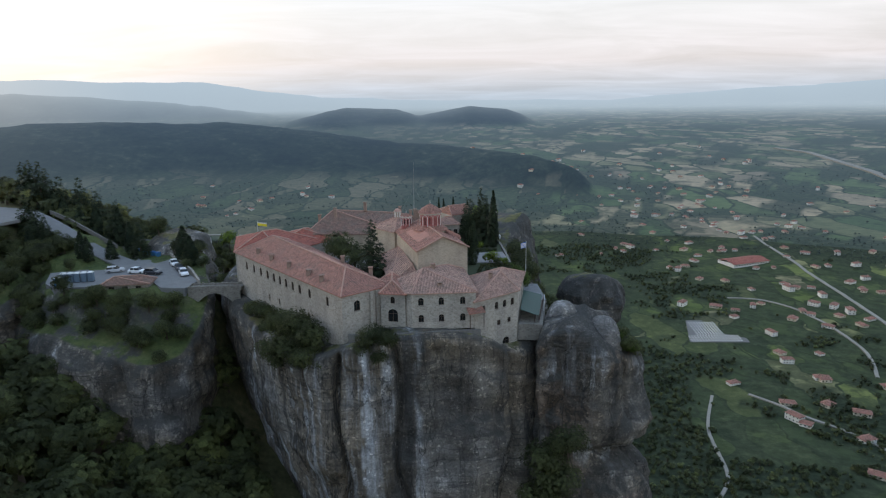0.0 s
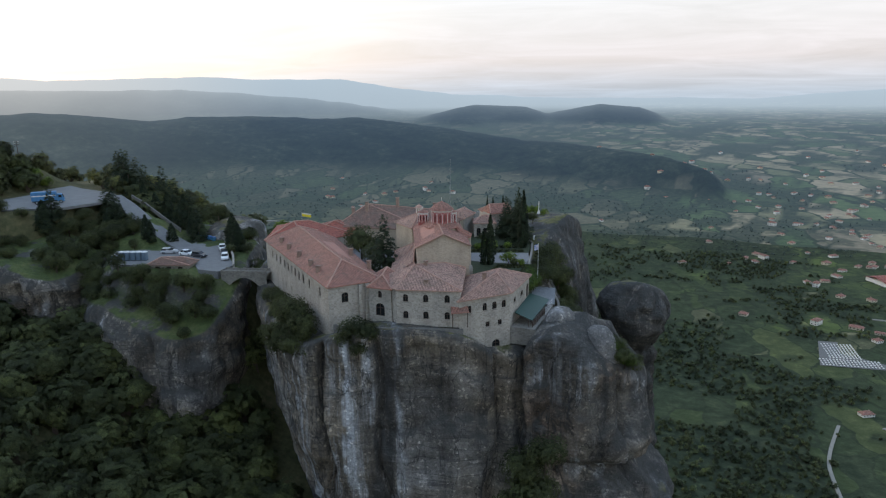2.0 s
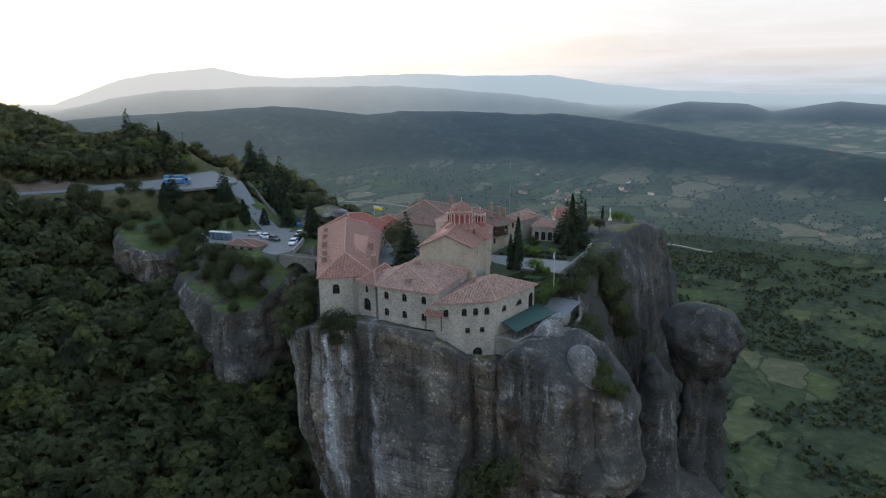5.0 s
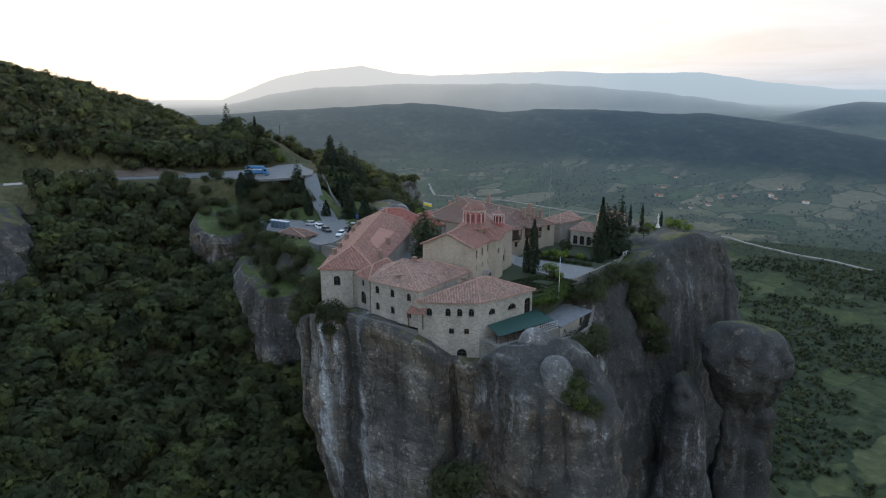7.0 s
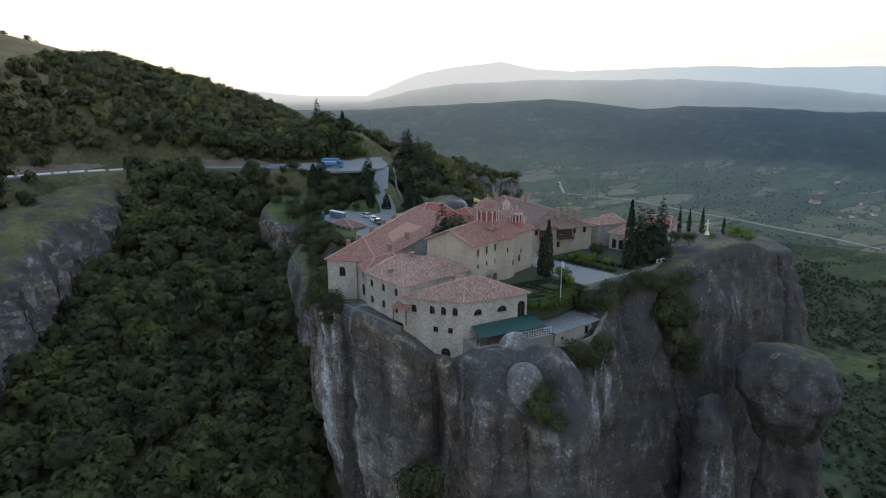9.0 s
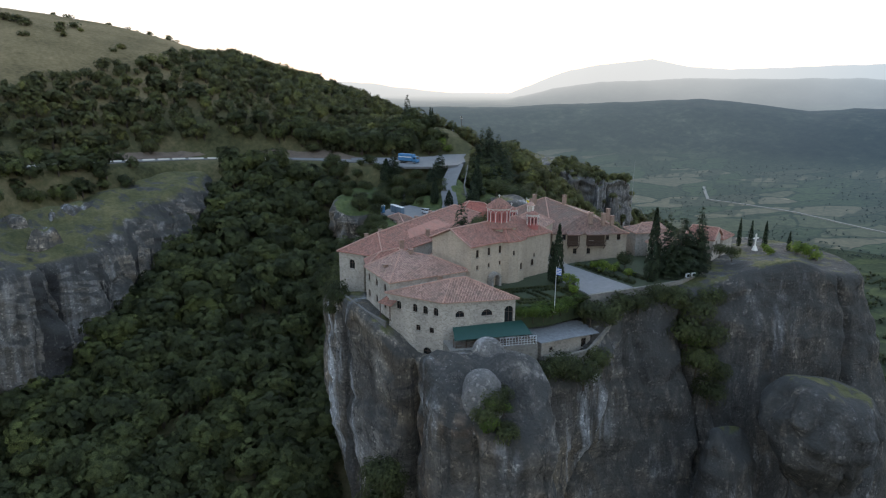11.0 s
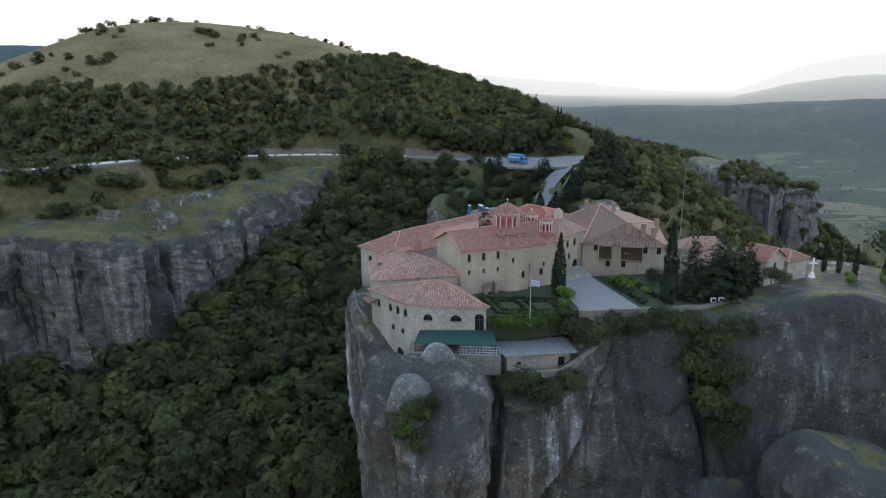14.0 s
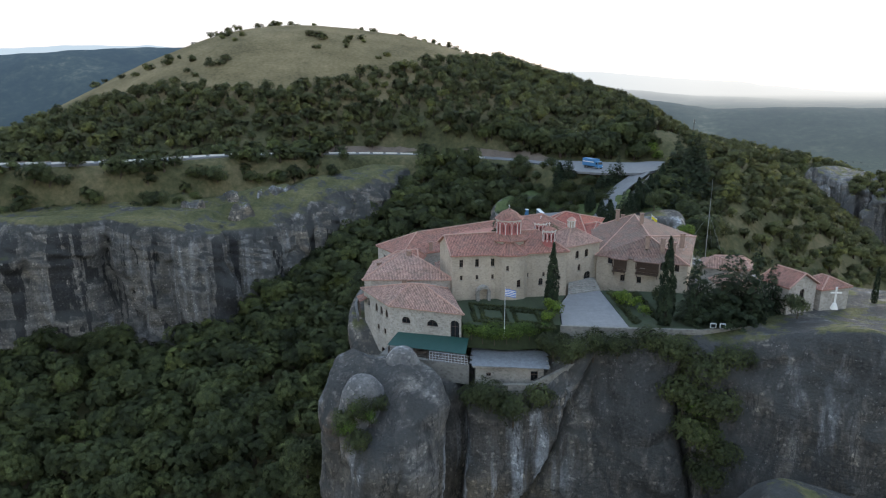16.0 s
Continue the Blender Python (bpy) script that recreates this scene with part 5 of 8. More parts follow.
building("link_roof", "small recessed bay with tiled roof between the blocks", [(-9.6, 109.8), (-5.2, 108.9), (-5.0, 116.5), (-10.5, 117.0)], 9.8, 16.4, ((-7.6, 112.0, 18.0), (-7.8, 116.0, 18.4)), M_ROOF, M_STONE2, {0: [(2.2, 11.0, 1.8, 2.4, True), (2.2, 14.4, 0.8, 1.3, True)]})
# side apse and the low tiled base of the main dome
CD = Vector((-0.2504, 0.9681))
CO = Vector((CD.y, -CD.x))
ap = Vector(CH[1]) + CD * 10.6
ring_ = [ap + CD * (-2.9 * math.cos(a_)) + CO * (1.5 * math.sin(a_)) for a_ in (0, math.pi / 4, math.pi / 2, 3 * math.pi / 4, math.pi)]
apse = holder("church_apse", (0, 0, 0), "shallow five-sided stone apse with tiled half cone", "apse")
for a_, b_ in zip(ring_[:-1], ring_[1:]):
    sh = Shape()
    ops = [((b_ - a_).length / 2, 15.2, 0.75, 1.4, True)] if a_ is ring_[2] else [((b_ - a_).length / 2, 18.3, 0.45, 0.9, False)] if a_ is ring_[1] else []
    _, _, P = wall_panel(sh, a_, b_, 11.5, 21.1, ops)
    part("wall", sh, M_CHURCH, apse)
    for o_ in ops:
        window(apse, P, *o_)
top_ = ap - CO * 2.6
wide_ = [ap + (q_ - ap) * 1.13 for q_ in ring_]
roof_faces([[(*a_, 21.02), (*b_, 21.02), (top_.x, top_.y, 23.3)] for a_, b_ in zip(wide_[:-1], wide_[1:])], M_ROOF, "roof", apse)
ridge_caps([((*a_, 21.05), (top_.x, top_.y, 23.3)) for a_ in wide_[1:4]], apse, M_ROOF)
skirt = holder("dome_base", (-0.6, 134.0, 22.0), "eight-sided tiled skirt below the main dome", "roof")
oct_ = [(math.cos(math.pi / 4 * i + 0.13), math.sin(math.pi / 4 * i + 0.13)) for i in range(8)]
part("base", Shape().prism([(3.3 * a_, 3.3 * b_) for a_, b_ in oct_], -1.5, 1.0), M_CHURCH, skirt)
roof_faces([[(3.7 * p_[0], 3.7 * p_[1], 0.95), (3.7 * q_[0], 3.7 * q_[1], 0.95), (2.0 * q_[0], 2.0 * q_[1], 2.0), (2.0 * p_[0], 2.0 * p_[1], 2.0)] for p_, q_ in zip(oct_, oct_[1:] + oct_[:1])], M_ROOF, "skirt_roof", skirt)
# small stone shrine against the church wall
sv = holder("wall_shrine", pose(5.9, 129.8, 12.9, 0, 0, 14.5), "small pale stone shrine with an arched niche", "shrine")
for a_, b_ in ((-1.25, -0.75), (0.75, 1.25)):
    part("pier", Shape().box(-0.9, a_, 0, 0.6, b_, 1.9), M_STONE2, sv)
part("arch", Shape().add([(x_, 0.8 * math.cos(t_), 1.5 + 0.8 * math.sin(t_)) for x_ in (-0.9, 0.6) for t_ in [math.pi * i / 8 for i in range(9)]] + [(x_, 1.25 * math.cos(t_), 1.5 + 1.25 * math.sin(t_)) for x_ in (-0.9, 0.6) for t_ in [math.pi * i / 8 for i in range(9)]],
     [q_ for i in range(8) for q_ in ((i, i + 1, i + 10, i + 9), (18 + i, 27 + i, 28 + i, 19 + i), (9 + i, 10 + i, 28 + i, 27 + i), (i, 18 + i, 19 + i, i + 1))]), M_STONE2, sv)
part("niche", Shape().box(-0.85, -0.75, 0, -0.6, 0.75, 2.1), M_GLASS, sv)
drum(-0.6, 134.0, 23.5, 2.2, 2.9, 1.9)
drum(0.2, 141.2, 22.6, 1.15, 2.0, 0.75, 10)
drum(-5.9, 139.9, 22.6, 1.15, 2.0, 0.75, 10)

# small tiled porch over the door between the two front blocks
pc = holder("door_porch", (0, 0, 0), "small tiled porch roof on timber posts", "porch")
roof_faces([[(6.0, 107.0, 13.0), (9.0, 108.2, 13.0), (8.4, 109.7, 13.7), (5.6, 108.7, 13.7)]], M_ROOF, "roof", pc)
for x_, y_ in ((6.2, 107.3), (8.7, 108.2)):
    part("post", Shape().box(x_ - 0.07, y_ - 0.07, 10.2, x_ + 0.07, y_ + 0.07, 12.95), M_WOOD, pc)


# ---- plants ----
RS = np.random.RandomState(7)


def unit(v):
    return v / np.maximum(np.linalg.norm(v, axis=-1, keepdims=True), 1e-9)


def leaves(c, n, size, rs, stretch=1.0):
    """Bent leaf clumps: a four-cornered piece at each place c, facing n."""
    k = len(c)
    swell = np.repeat(unit(unit(n) + rs.normal(0, 0.16, (k, 3))), 4, 0)
    n = unit(unit(n) + rs.normal(0, 0.26, (k, 3)))
    a = unit(np.cross(n, rs.normal(0, 1, (k, 3))))
    b = np.cross(n, a)
    s = size * rs.uniform(0.65, 1.35, (k, 1))
    t = s * rs.uniform(0.6, 1.0, (k, 1)) * stretch
    bend = n * s * rs.uniform(-0.5, 0.2, (k, 1))
    v = np.stack([c - a * s - b * t * 0.5, c - b * t + bend * 0.5 + a * s * 0.3, c + a * s * 0.9 + b * t * 0.5, c + b * t + bend - a * s * 0.35], 1)
    f = np.arange(4 * k).reshape(k, 4)
    return v.reshape(-1, 3), f, swell


def dress(me, swell, tint):
    """Lays the crown's swell and the tree's tint on its leaf pieces."""
    at = me.attributes.new("swell", "FLOAT_VECTOR", "POINT")
    at.data.foreach_set("vector", np.ascontiguousarray(swell, dtype=np.float32).ravel())
    at = me.attributes.new("tint", "FLOAT", "POINT")
    at.data.foreach_set("value", np.ascontiguousarray(tint, dtype=np.float32).ravel())
    return me


def broad_crown(rs, R, H, lumps, per, size):
    """Uneven lumps of leaves about a hollow crown; base at z = 0."""
    cs, ns = [], []
    for i in range(lumps):
        a, e = rs.uniform(0, 2 * math.pi), rs.uniform(-0.5, 1.0)
        q = R * (0.62 if i else 0.1) * rs.uniform(0.7, 1.1)
        cen = np.array([math.cos(a) * q * math.cos(e), math.sin(a) * q * math.cos(e), H * (0.55 + 0.28 * math.sin(e))])
        r = R * rs.uniform(0.38, 0.62)
        d = unit(rs.normal(0, 1, (per, 3)) + np.array([0, 0, 0.35]))
        cs.append(cen + d * r * rs.uniform(0.75, 1.08, (per, 1)) * np.array([1, 1, 0.85]))
        ns.append(d + unit(cen - np.array([0, 0, H * 0.45])) * 0.55 + np.array([0, 0, 0.25]))
    return leaves(np.concatenate(cs), np.concatenate(ns), size, rs)


def spindle_crown(rs, R, H, count, size):
    """A cypress: a tight pointed column."""
    h = rs.beta(1.1, 1.35, count)
    prof = np.interp(h, [0, 0.06, 0.25, 0.55, 0.8, 1.0], [0.45, 0.85, 1.0, 0.8, 0.42, 0.04])
    a = rs.uniform(0, 2 * math.pi, count)
    r = R * prof * (0.86 + 0.14 * np.sin(a * 3 + h * 9)) * rs.uniform(0.75, 1.08, count)
    c = np.stack([np.cos(a) * r, np.sin(a) * r, h * H * 0.97], -1)
    n = np.stack([np.cos(a), np.sin(a), np.full(count, 0.35)], -1)
    return leaves(c, n, size, rs, 1.3)


def pine_crown(rs, R, H, tiers, per, size):
    """Tiers of boughs, ragged, narrowing upward."""
    cs, ns = [], []
    for i in range(tiers):
        t = i / (tiers - 1)
        z = H * (0.10 + 0.88 * t)
        rr = R * (1 - t) ** 0.8 * rs.uniform(0.8, 1.12) + 0.15
        boughs = max(3, int(7 * (1 - t)) + 2)
        for j in range(boughs):
            a = 2 * math.pi * (j + rs.uniform(-0.3, 0.3)) / boughs + i
            L = rr * rs.uniform(0.65, 1.12)
            k = max(3, int(per * L / R))
            q = rs.uniform(0.15, 1.0, k) ** 0.7 * L
            w = rs.normal(0, 0.22, k) * R * 0.5
            cs.append(np.stack([np.cos(a) * q - np.sin(a) * w, np.sin(a) * q + np.cos(a) * w, z - q * 0.22 + rs.normal(0, 0.12, k)], -1))
            ns.append(np.tile([math.cos(a) * 0.5, math.sin(a) * 0.5, 0.8], (k, 1)))
    return leaves(np.concatenate(cs), np.concatenate(ns), size, rs)


def trunk_shape(rs, H, r, limbs=4, spread=1.0):
    sh = Shape()
    lean = rs.uniform(-0.05, 0.05, 2) * H
    sh.tube([(0, 0, -0.6), (lean[0] * 0.3, lean[1] * 0.3, H * 0.35), (lean[0], lean[1], H * 0.8)], [r * 1.25, r * 0.85, r * 0.3], 7)
    for i in range(limbs):
        a = 2 * math.pi * i / max(1, limbs) + rs.uniform(-0.4, 0.4)
        z = H * rs.uniform(0.25, 0.45)
        L = spread * rs.uniform(0.6, 0.9)
        sh.tube([(0, 0, z), (math.cos(a) * L * 0.5, math.sin(a) * L * 0.5, z + H * 0.14), (math.cos(a) * L, math.sin(a) * L, z + H * 0.3)], [r * 0.5, r * 0.32, r * 0.12], 5)
    return sh


def plant(name, crown, trunk, material, label, category, group=""):
    """A template tree at the origin, to be copied; returns its holder."""
    h = holder(name, (0, 0, 0), label, category, group)
    if trunk is not None:
        part("trunk", trunk, M_BARK, h)
    put("crown", dress(fast_mesh("crown", crown[0], crown[1], [material]), crown[2], np.full(len(crown[0]), 0.5)), h)
    return h


class Grove:
    """Plants template by template; the first place takes the template itself."""

    def __init__(self, make, variants):
        self.t = [make(i) for i in range(variants)]
        self.used = [False] * variants
        self.n = 0

    def at(self, x, y, z, s=1.0, turn=None, sz=None):
        i = self.n % len(self.t)
        self.n += 1
        a = radians(37 * self.n if turn is None else turn)
        m = Matrix.LocRotScale((x, y, z), Euler((0, 0, a)), None)
        if self.used[i]:
            ob = copy_thing(self.t[i], m)
        else:
            ob, self.used[i] = self.t[i], True
        ob.matrix_basis = m
        ob.scale = (s, s, sz or s)
        return ob


def forest(name, xy, variants, heights, materials, label, sink=0.4):
    """Many trees joined into one piece of stuff: leaves, and a tapered stem for each."""
    V_, F_, I_, N_, T_ = [], [], [], [], []
    base = 0
    rs = np.random.RandomState(len(xy))
    z = terrain(xy[:, 0], xy[:, 1]) if xy.shape[1] == 2 else xy[:, 2]
    pick = rs.randint(0, len(variants), len(xy))
    for k, (v, f, swell) in enumerate(variants):
        ids = np.where(pick == k)[0]
        if not len(ids):
            continue
        a = rs.uniform(0, 2 * math.pi, len(ids))
        s = heights[ids]
        w = s * rs.uniform(0.85, 1.2, len(ids))
        c, n = np.cos(a)[:, None], np.sin(a)[:, None]
        x = (v[None, :, 0] * c - v[None, :, 1] * n) * w[:, None] + xy[ids, 0][:, None]
        y = (v[None, :, 0] * n + v[None, :, 1] * c) * w[:, None] + xy[ids, 1][:, None]
        zz = v[None, :, 2] * s[:, None] + z[ids][:, None] - sink
        V_.append(np.stack([x, y, zz], -1).reshape(-1, 3))
        N_.append(np.stack([swell[None, :, 0] * c - swell[None, :, 1] * n, swell[None, :, 0] * n + swell[None, :, 1] * c, np.repeat(swell[None, :, 2], len(ids), 0)], -1).reshape(-1, 3))
        T_.append(np.repeat(rs.uniform(0, 1, len(ids)), len(v)))
        ff = (f[None] + (np.arange(len(ids)) * len(v))[:, None, None]).reshape(-1, 4) + base
        F_.append(ff)
        I_.append(np.zeros(len(ff)))
        base += len(v) * len(ids)
    # stems: three-sided, tapered
    k = len(xy)
    ang = np.arange(3) * 2 * math.pi / 3
    lo = np.stack([xy[:, 0][:, None] + np.cos(ang) * 0.16 * heights[:, None], xy[:, 1][:, None] + np.sin(ang) * 0.16 * heights[:, None] * 0.6, np.repeat((z - 1.5)[:, None], 3, 1)], -1)
    hi = np.stack([xy[:, 0][:, None] + np.cos(ang) * 0.04 * heights[:, None], xy[:, 1][:, None] + np.sin(ang) * 0.04 * heights[:, None], np.repeat((z + heights * 0.55)[:, None], 3, 1)], -1)
    V_.append(np.concatenate([lo, hi], 1).reshape(-1, 3))
    N_.append(np.tile([0.0, 0.0, 1.0], (6 * k, 1)))
    T_.append(np.full(6 * k, 0.5))
    q = np.array([[0, 1, 4, 3], [1, 2, 5, 4], [2, 0, 3, 5]])
    ff = (q[None] + (np.arange(k) * 6)[:, None, None]).reshape(-1, 4) + base
    F_.append(ff)
    I_.append(np.ones(len(ff)))
    me = dress(fast_mesh(name, np.concatenate(V_), np.concatenate(F_), materials, False, np.concatenate(I_)), np.concatenate(N_), np.concatenate(T_))
    return put(name, me, label=label, category="trees", kind="stuff")


def scatter(x0, x1, y0, y1, step, rs, keep):
    gx, gy = np.meshgrid(np.arange(x0, x1, step), np.arange(y0, y1, step))
    p = np.stack([gx.ravel(), gy.ravel()], -1) + rs.uniform(-0.48, 0.48, (gx.size, 2)) * step
    return p[keep(p[:, 0], p[:, 1])]


def inside(x, y, pts, grow=0.0):
    """Which points lie in a plan outline, or within grow metres of it."""
    c = np.zeros(np.shape(x), bool)
    n = len(pts)
    for i in range(n):
        (xa, ya), (xb, yb) = pts[i][:2], pts[(i + 1) % n][:2]
        t = ((ya > y) != (yb > y)) & (x < (xb - xa) * (y - ya) / (yb - ya + 1e-12) + xa)
        c ^= t
    if grow:
        d, _, _ = seg_dist(x, y, [(p[0], p[1], 0) for p in pts] + [(*pts[0][:2], 0)])
        c |= d < grow
    return c


PARKROCK = [(-93, 137), (-80, 127), (-67, 122), (-57, 120), (-50, 124), (-48, 133), (-51, 144), (-56, 158), (-62, 172), (-80, 182), (-100, 176), (-104, 155)]
CLIFFROCK = [(-150, 98), (-141, 95), (-130, 92), (-119, 86), (-110, 80), (-97, 69), (-89, 63), (-80, 60), (-66, 51), (-57, 42), (-53, 30), (-46, 2), (-48, -25), (-75, -45), (-105, -10), (-125, 25), (-150, 60)]


PLAZA = [(-146, 147), (-137, 145), (-122, 151), (-111, 156), (-107, 166), (-109, 177), (-117, 184), (-133, 191), (-146, 199), (-150, 194), (-139, 180), (-140, 165)]


def off_road(x, y, k):
    return (seg_dist(x, y, ROAD)[0] > k) & (seg_dist(x, y, SPUR)[0] > k)


def meadow(x, y):
    """The open grass on the hill's crown."""
    return (terrain(x, y) > 41 + 0.19 * (y + 10) - 13 * sstep(10, -50, y) + 7 * fbm(x, y, 45, 9)) & (x < -175)


big = [broad_crown(np.random.RandomState(10 + i), 0.56, 1.0, 10, 42, 0.088) for i in range(6)]
mid = [broad_crown(np.random.RandomState(30 + i), 0.60, 1.0, 8, 16, 0.135) for i in range(6)]
low = [broad_crown(np.random.RandomState(50 + i), 0.95, 1.0, 6, 18, 0.20) for i in range(4)]
tiny = [broad_crown(np.random.RandomState(70 + i), 0.75, 1.0, 3, 5, 0.36) for i in range(4)]

rs = np.random.RandomState(101)
pv = scatter(-165, 40, -60, 190, 4.5, rs, lambda x, y: (seg_dist(x, y, CLIFF)[2] > 0) & ~inside(x, y, MAIN, 0.5) & ~inside(x, y, PARKROCK, 0.5) & ~inside(x, y, CLIFFROCK, 0.5) & ~inside(x, y, BLUFF, 3.5) & ~inside(x, y, PLAZA, 3) & off_road(x, y, np.where((x < -112) & (y < 150), 11, 6)) & (terrain(x, y) > -75) & (seg_dist(x, y, RIM)[2] > 0))
forest("valley_woods", pv, big, rs.uniform(4.2, 9.6, len(pv)), [M_LEAF, M_BARK], "dense dark green oak woods filling the ravine")
pe = scatter(38, 190, -90, 150, 6.2, rs, lambda x, y: ~inside(x, y, MAIN, 2) & (np.hypot(x - 45, y - 160) > 26) & (np.hypot(x - 30, y - 114) > 14))
forest("slope_woods", pe, mid, rs.uniform(4.0, 8.0, len(pe)), [M_LEAF, M_BARK], "dark green oak woods on the slope below the pillar")
ph = scatter(-430, -90, -150, 470, 5.0, rs, lambda x, y: (seg_dist(x, y, ROAD)[2] > 0) & off_road(x, y, 9) & ~meadow(x, y) & (terrain(x, y) > -30) & (seg_dist(x, y, RIM)[2] > 0) & (fbm(x, y, 24, 3) > -0.72) & ~inside(x, y, PLAZA, 3) & (np.hypot(x + 156, y - 183) > 19) & (x > -345) & (y > -150))
forest("hill_woods", ph, mid, rs.uniform(3.2, 6.6, len(ph)), [M_LEAF_B, M_BARK], "mixed scrub and oak woods covering the hill flank")
pr = scatter(-420, -62, 150, 470, 5.4, rs, lambda x, y: off_road(x, y, 6) & ~inside(x, y, PLAZA, 2) & (np.hypot(x + 156, y - 183) > 19) & ~inside(x, y, PARKROCK, 1) & (seg_dist(x, y, RIM)[0] < 70) & ~meadow(x, y) & (x + y > 60))
pr = np.array([(x, y, top_of(x, y) if rk else float(terrain(x, y))) for x, y, rk in zip(pr[:, 0], pr[:, 1], inside(pr[:, 0], pr[:, 1], RIDGEROCK, 14))])
forest("ridge_woods", pr, mid, rs.uniform(3.2, 6.6, len(pr)), [M_LEAF_B, M_BARK], "green woods along the ridge behind the monastery")
pb = scatter(-460, -150, -150, 170, 11, rs, lambda x, y: meadow(x, y) & (fbm(x, y, 30, 4) > 0.06))
forest("meadow_bushes", pb, low, rs.uniform(1.8, 3.6, len(pb)), [M_LEAF_B, M_BARK], "dark round bushes scattered on the grassy hilltop")
pp = scatter(-160, -50, -40, 110, 4.6, rs, lambda x, y: (seg_dist(x, y, CLIFF)[2] < 0) & (seg_dist(x, y, ROAD)[0] < 14) & off_road(x, y, 5) & (fbm(x, y, 14, 2) > -0.12))
forest("roadside_bushes", pp, low, rs.uniform(2.6, 5.4, len(pp)), [M_LEAF, M_BARK], "dark green bushes lining the mountain road")

# trees of the slopes below and of the plain, in belts and copses
def belts(x, y):
    return (fbm(x, y, 130, 12) + 0.55 * fbm(x, y, 30, 13)) > np.where(np.hypot(x - 40, y - 80) < 650, -0.04, 0.08) - 0.20 * sstep(350, -150, x)


az = np.radians(rs.uniform(-62, 66, 90000))
rr = np.sqrt(rs.uniform(0, 1, 90000) ** 1.5) * 2200 + 150
px, py = CENTRE[0] - np.sin(az) * rr, CENTRE[1] + np.cos(az) * rr
tz = terrain(px, py)
zf, rid = far_land(np.degrees(az), rr, px, py)
tz = tz + (zf - tz) * sstep(1500, 1900, rr)
near_ = belts(px, py) & (tz < -45) & (rr < 1350)
pl = np.stack([px, py, tz], -1)[near_][:19000]
far_ = belts(px, py) & (rr >= 1350) & (rid < 0.1) & (rs.uniform(0, 1, len(px)) < 0.6)
pf_ = np.stack([px, py, tz], -1)[far_][:4500]
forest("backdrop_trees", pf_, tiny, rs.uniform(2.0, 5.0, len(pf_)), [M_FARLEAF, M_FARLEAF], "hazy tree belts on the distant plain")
forest("plain_trees", pl, tiny, rs.uniform(2.2, 5.4, len(pl)), [M_PLAINLEAF, M_BARK], "tree belts, orchards and copses on the plain")


# ---- roads ----
def ribbon(name, pts, width, lift, material, label, thick=0.5, step=3.0, kind="structure", category="road", follow=False):
    p = [np.array(q, float) for q in pts]
    line = []
    for i in range(len(p) - 1):
        a, b, c, d = p[max(i - 1, 0)], p[i], p[i + 1], p[min(i + 2, len(p) - 1)]
        k = max(2, int(np.linalg.norm((c - b)[:2]) / step))
        for t in np.arange(k) / k:
            line.append(0.5 * (2 * b + (c - a) * t + (2 * a - 5 * b + 4 * c - d) * t * t + (3 * b - a - 3 * c + d) * t ** 3))
    line.append(p[-1])
    line = np.array(line)
    if follow:
        line[:, 2] = terrain(line[:, 0], line[:, 1])
    v, f = [], []
    for i, q in enumerate(line):
        d = line[min(i + 1, len(line) - 1)] - line[max(i - 1, 0)]
        d = d[:2] / np.linalg.norm(d[:2])
        n = np.array([d[1], -d[0]])
        for s, h in ((-0.5, -thick), (-0.5, 0), (0.5, 0), (0.5, -thick)):
            v.append((*(q[:2] + n * width * s), q[2] + lift + h))
        if i:
            o = 4 * i
            for k in range(3):
                f.append((o - 4 + k, o - 3 + k, o + 1 + k, o + k))
    put(name, mesh(name, v, f, material), label=label, category=category, kind=kind)
    return line


main_road = ribbon("road", ROAD[:6], 6.5, 0.25, M_ASPHALT, "pale grey mountain road", 0.8)
spur_road = ribbon("road_spur", [(-112, 178, 20.45), (-103.5, 172.5, 18.6), (-96.5, 167.8, 16.6), (-90, 164.4, 14.0), (-83.5, 162.2, 11.4), (-76, 158, 9.95)], 5.0, 0.15, M_ASPHALT, "grey access road down to the car park", 0.4)
bank = []
for a_, b_ in zip(main_road[:-1], main_road[1:]):
    d_ = (b_ - a_)[:2] / np.linalg.norm((b_ - a_)[:2])
    n_ = np.array([-d_[1], d_[0]])
    row_ = []
    for k_, h_ in ((3.6, 0.0), (5.0, 0.25), (6.6, 0.35), (8.4, 0.35), (10.2, 0.25), (11.6, -0.4)):
        q_ = a_[:2] + n_ * (k_ + 1.2 * float(fbm(a_[0], a_[1], 9, 4)) * (k_ > 8))
        row_.append((*q_, min(max(float(terrain(*q_)), a_[2] - 0.2), a_[2] + 2.6) + h_ + 0.3 * float(fbm(q_[0], q_[1], 3, 3))))
    bank.append(row_)
put("road_bank", mesh("road_bank", [p_ for r_ in bank for p_ in r_], [(6 * i_ + k_, 6 * i_ + 6 + k_, 6 * i_ + 7 + k_, 6 * i_ + 1 + k_) for i_ in range(len(bank) - 1) for k_ in range(5)], M_EARTH, True), label="bare reddish earth bank cut beside the mountain road", category="bank", kind="structure")
put("plaza", Shape().prism(PLAZA, 19.9, 20.62).mesh("plaza", M_ASPHALT), label="widened grey asphalt junction on the saddle", category="road", kind="structure")
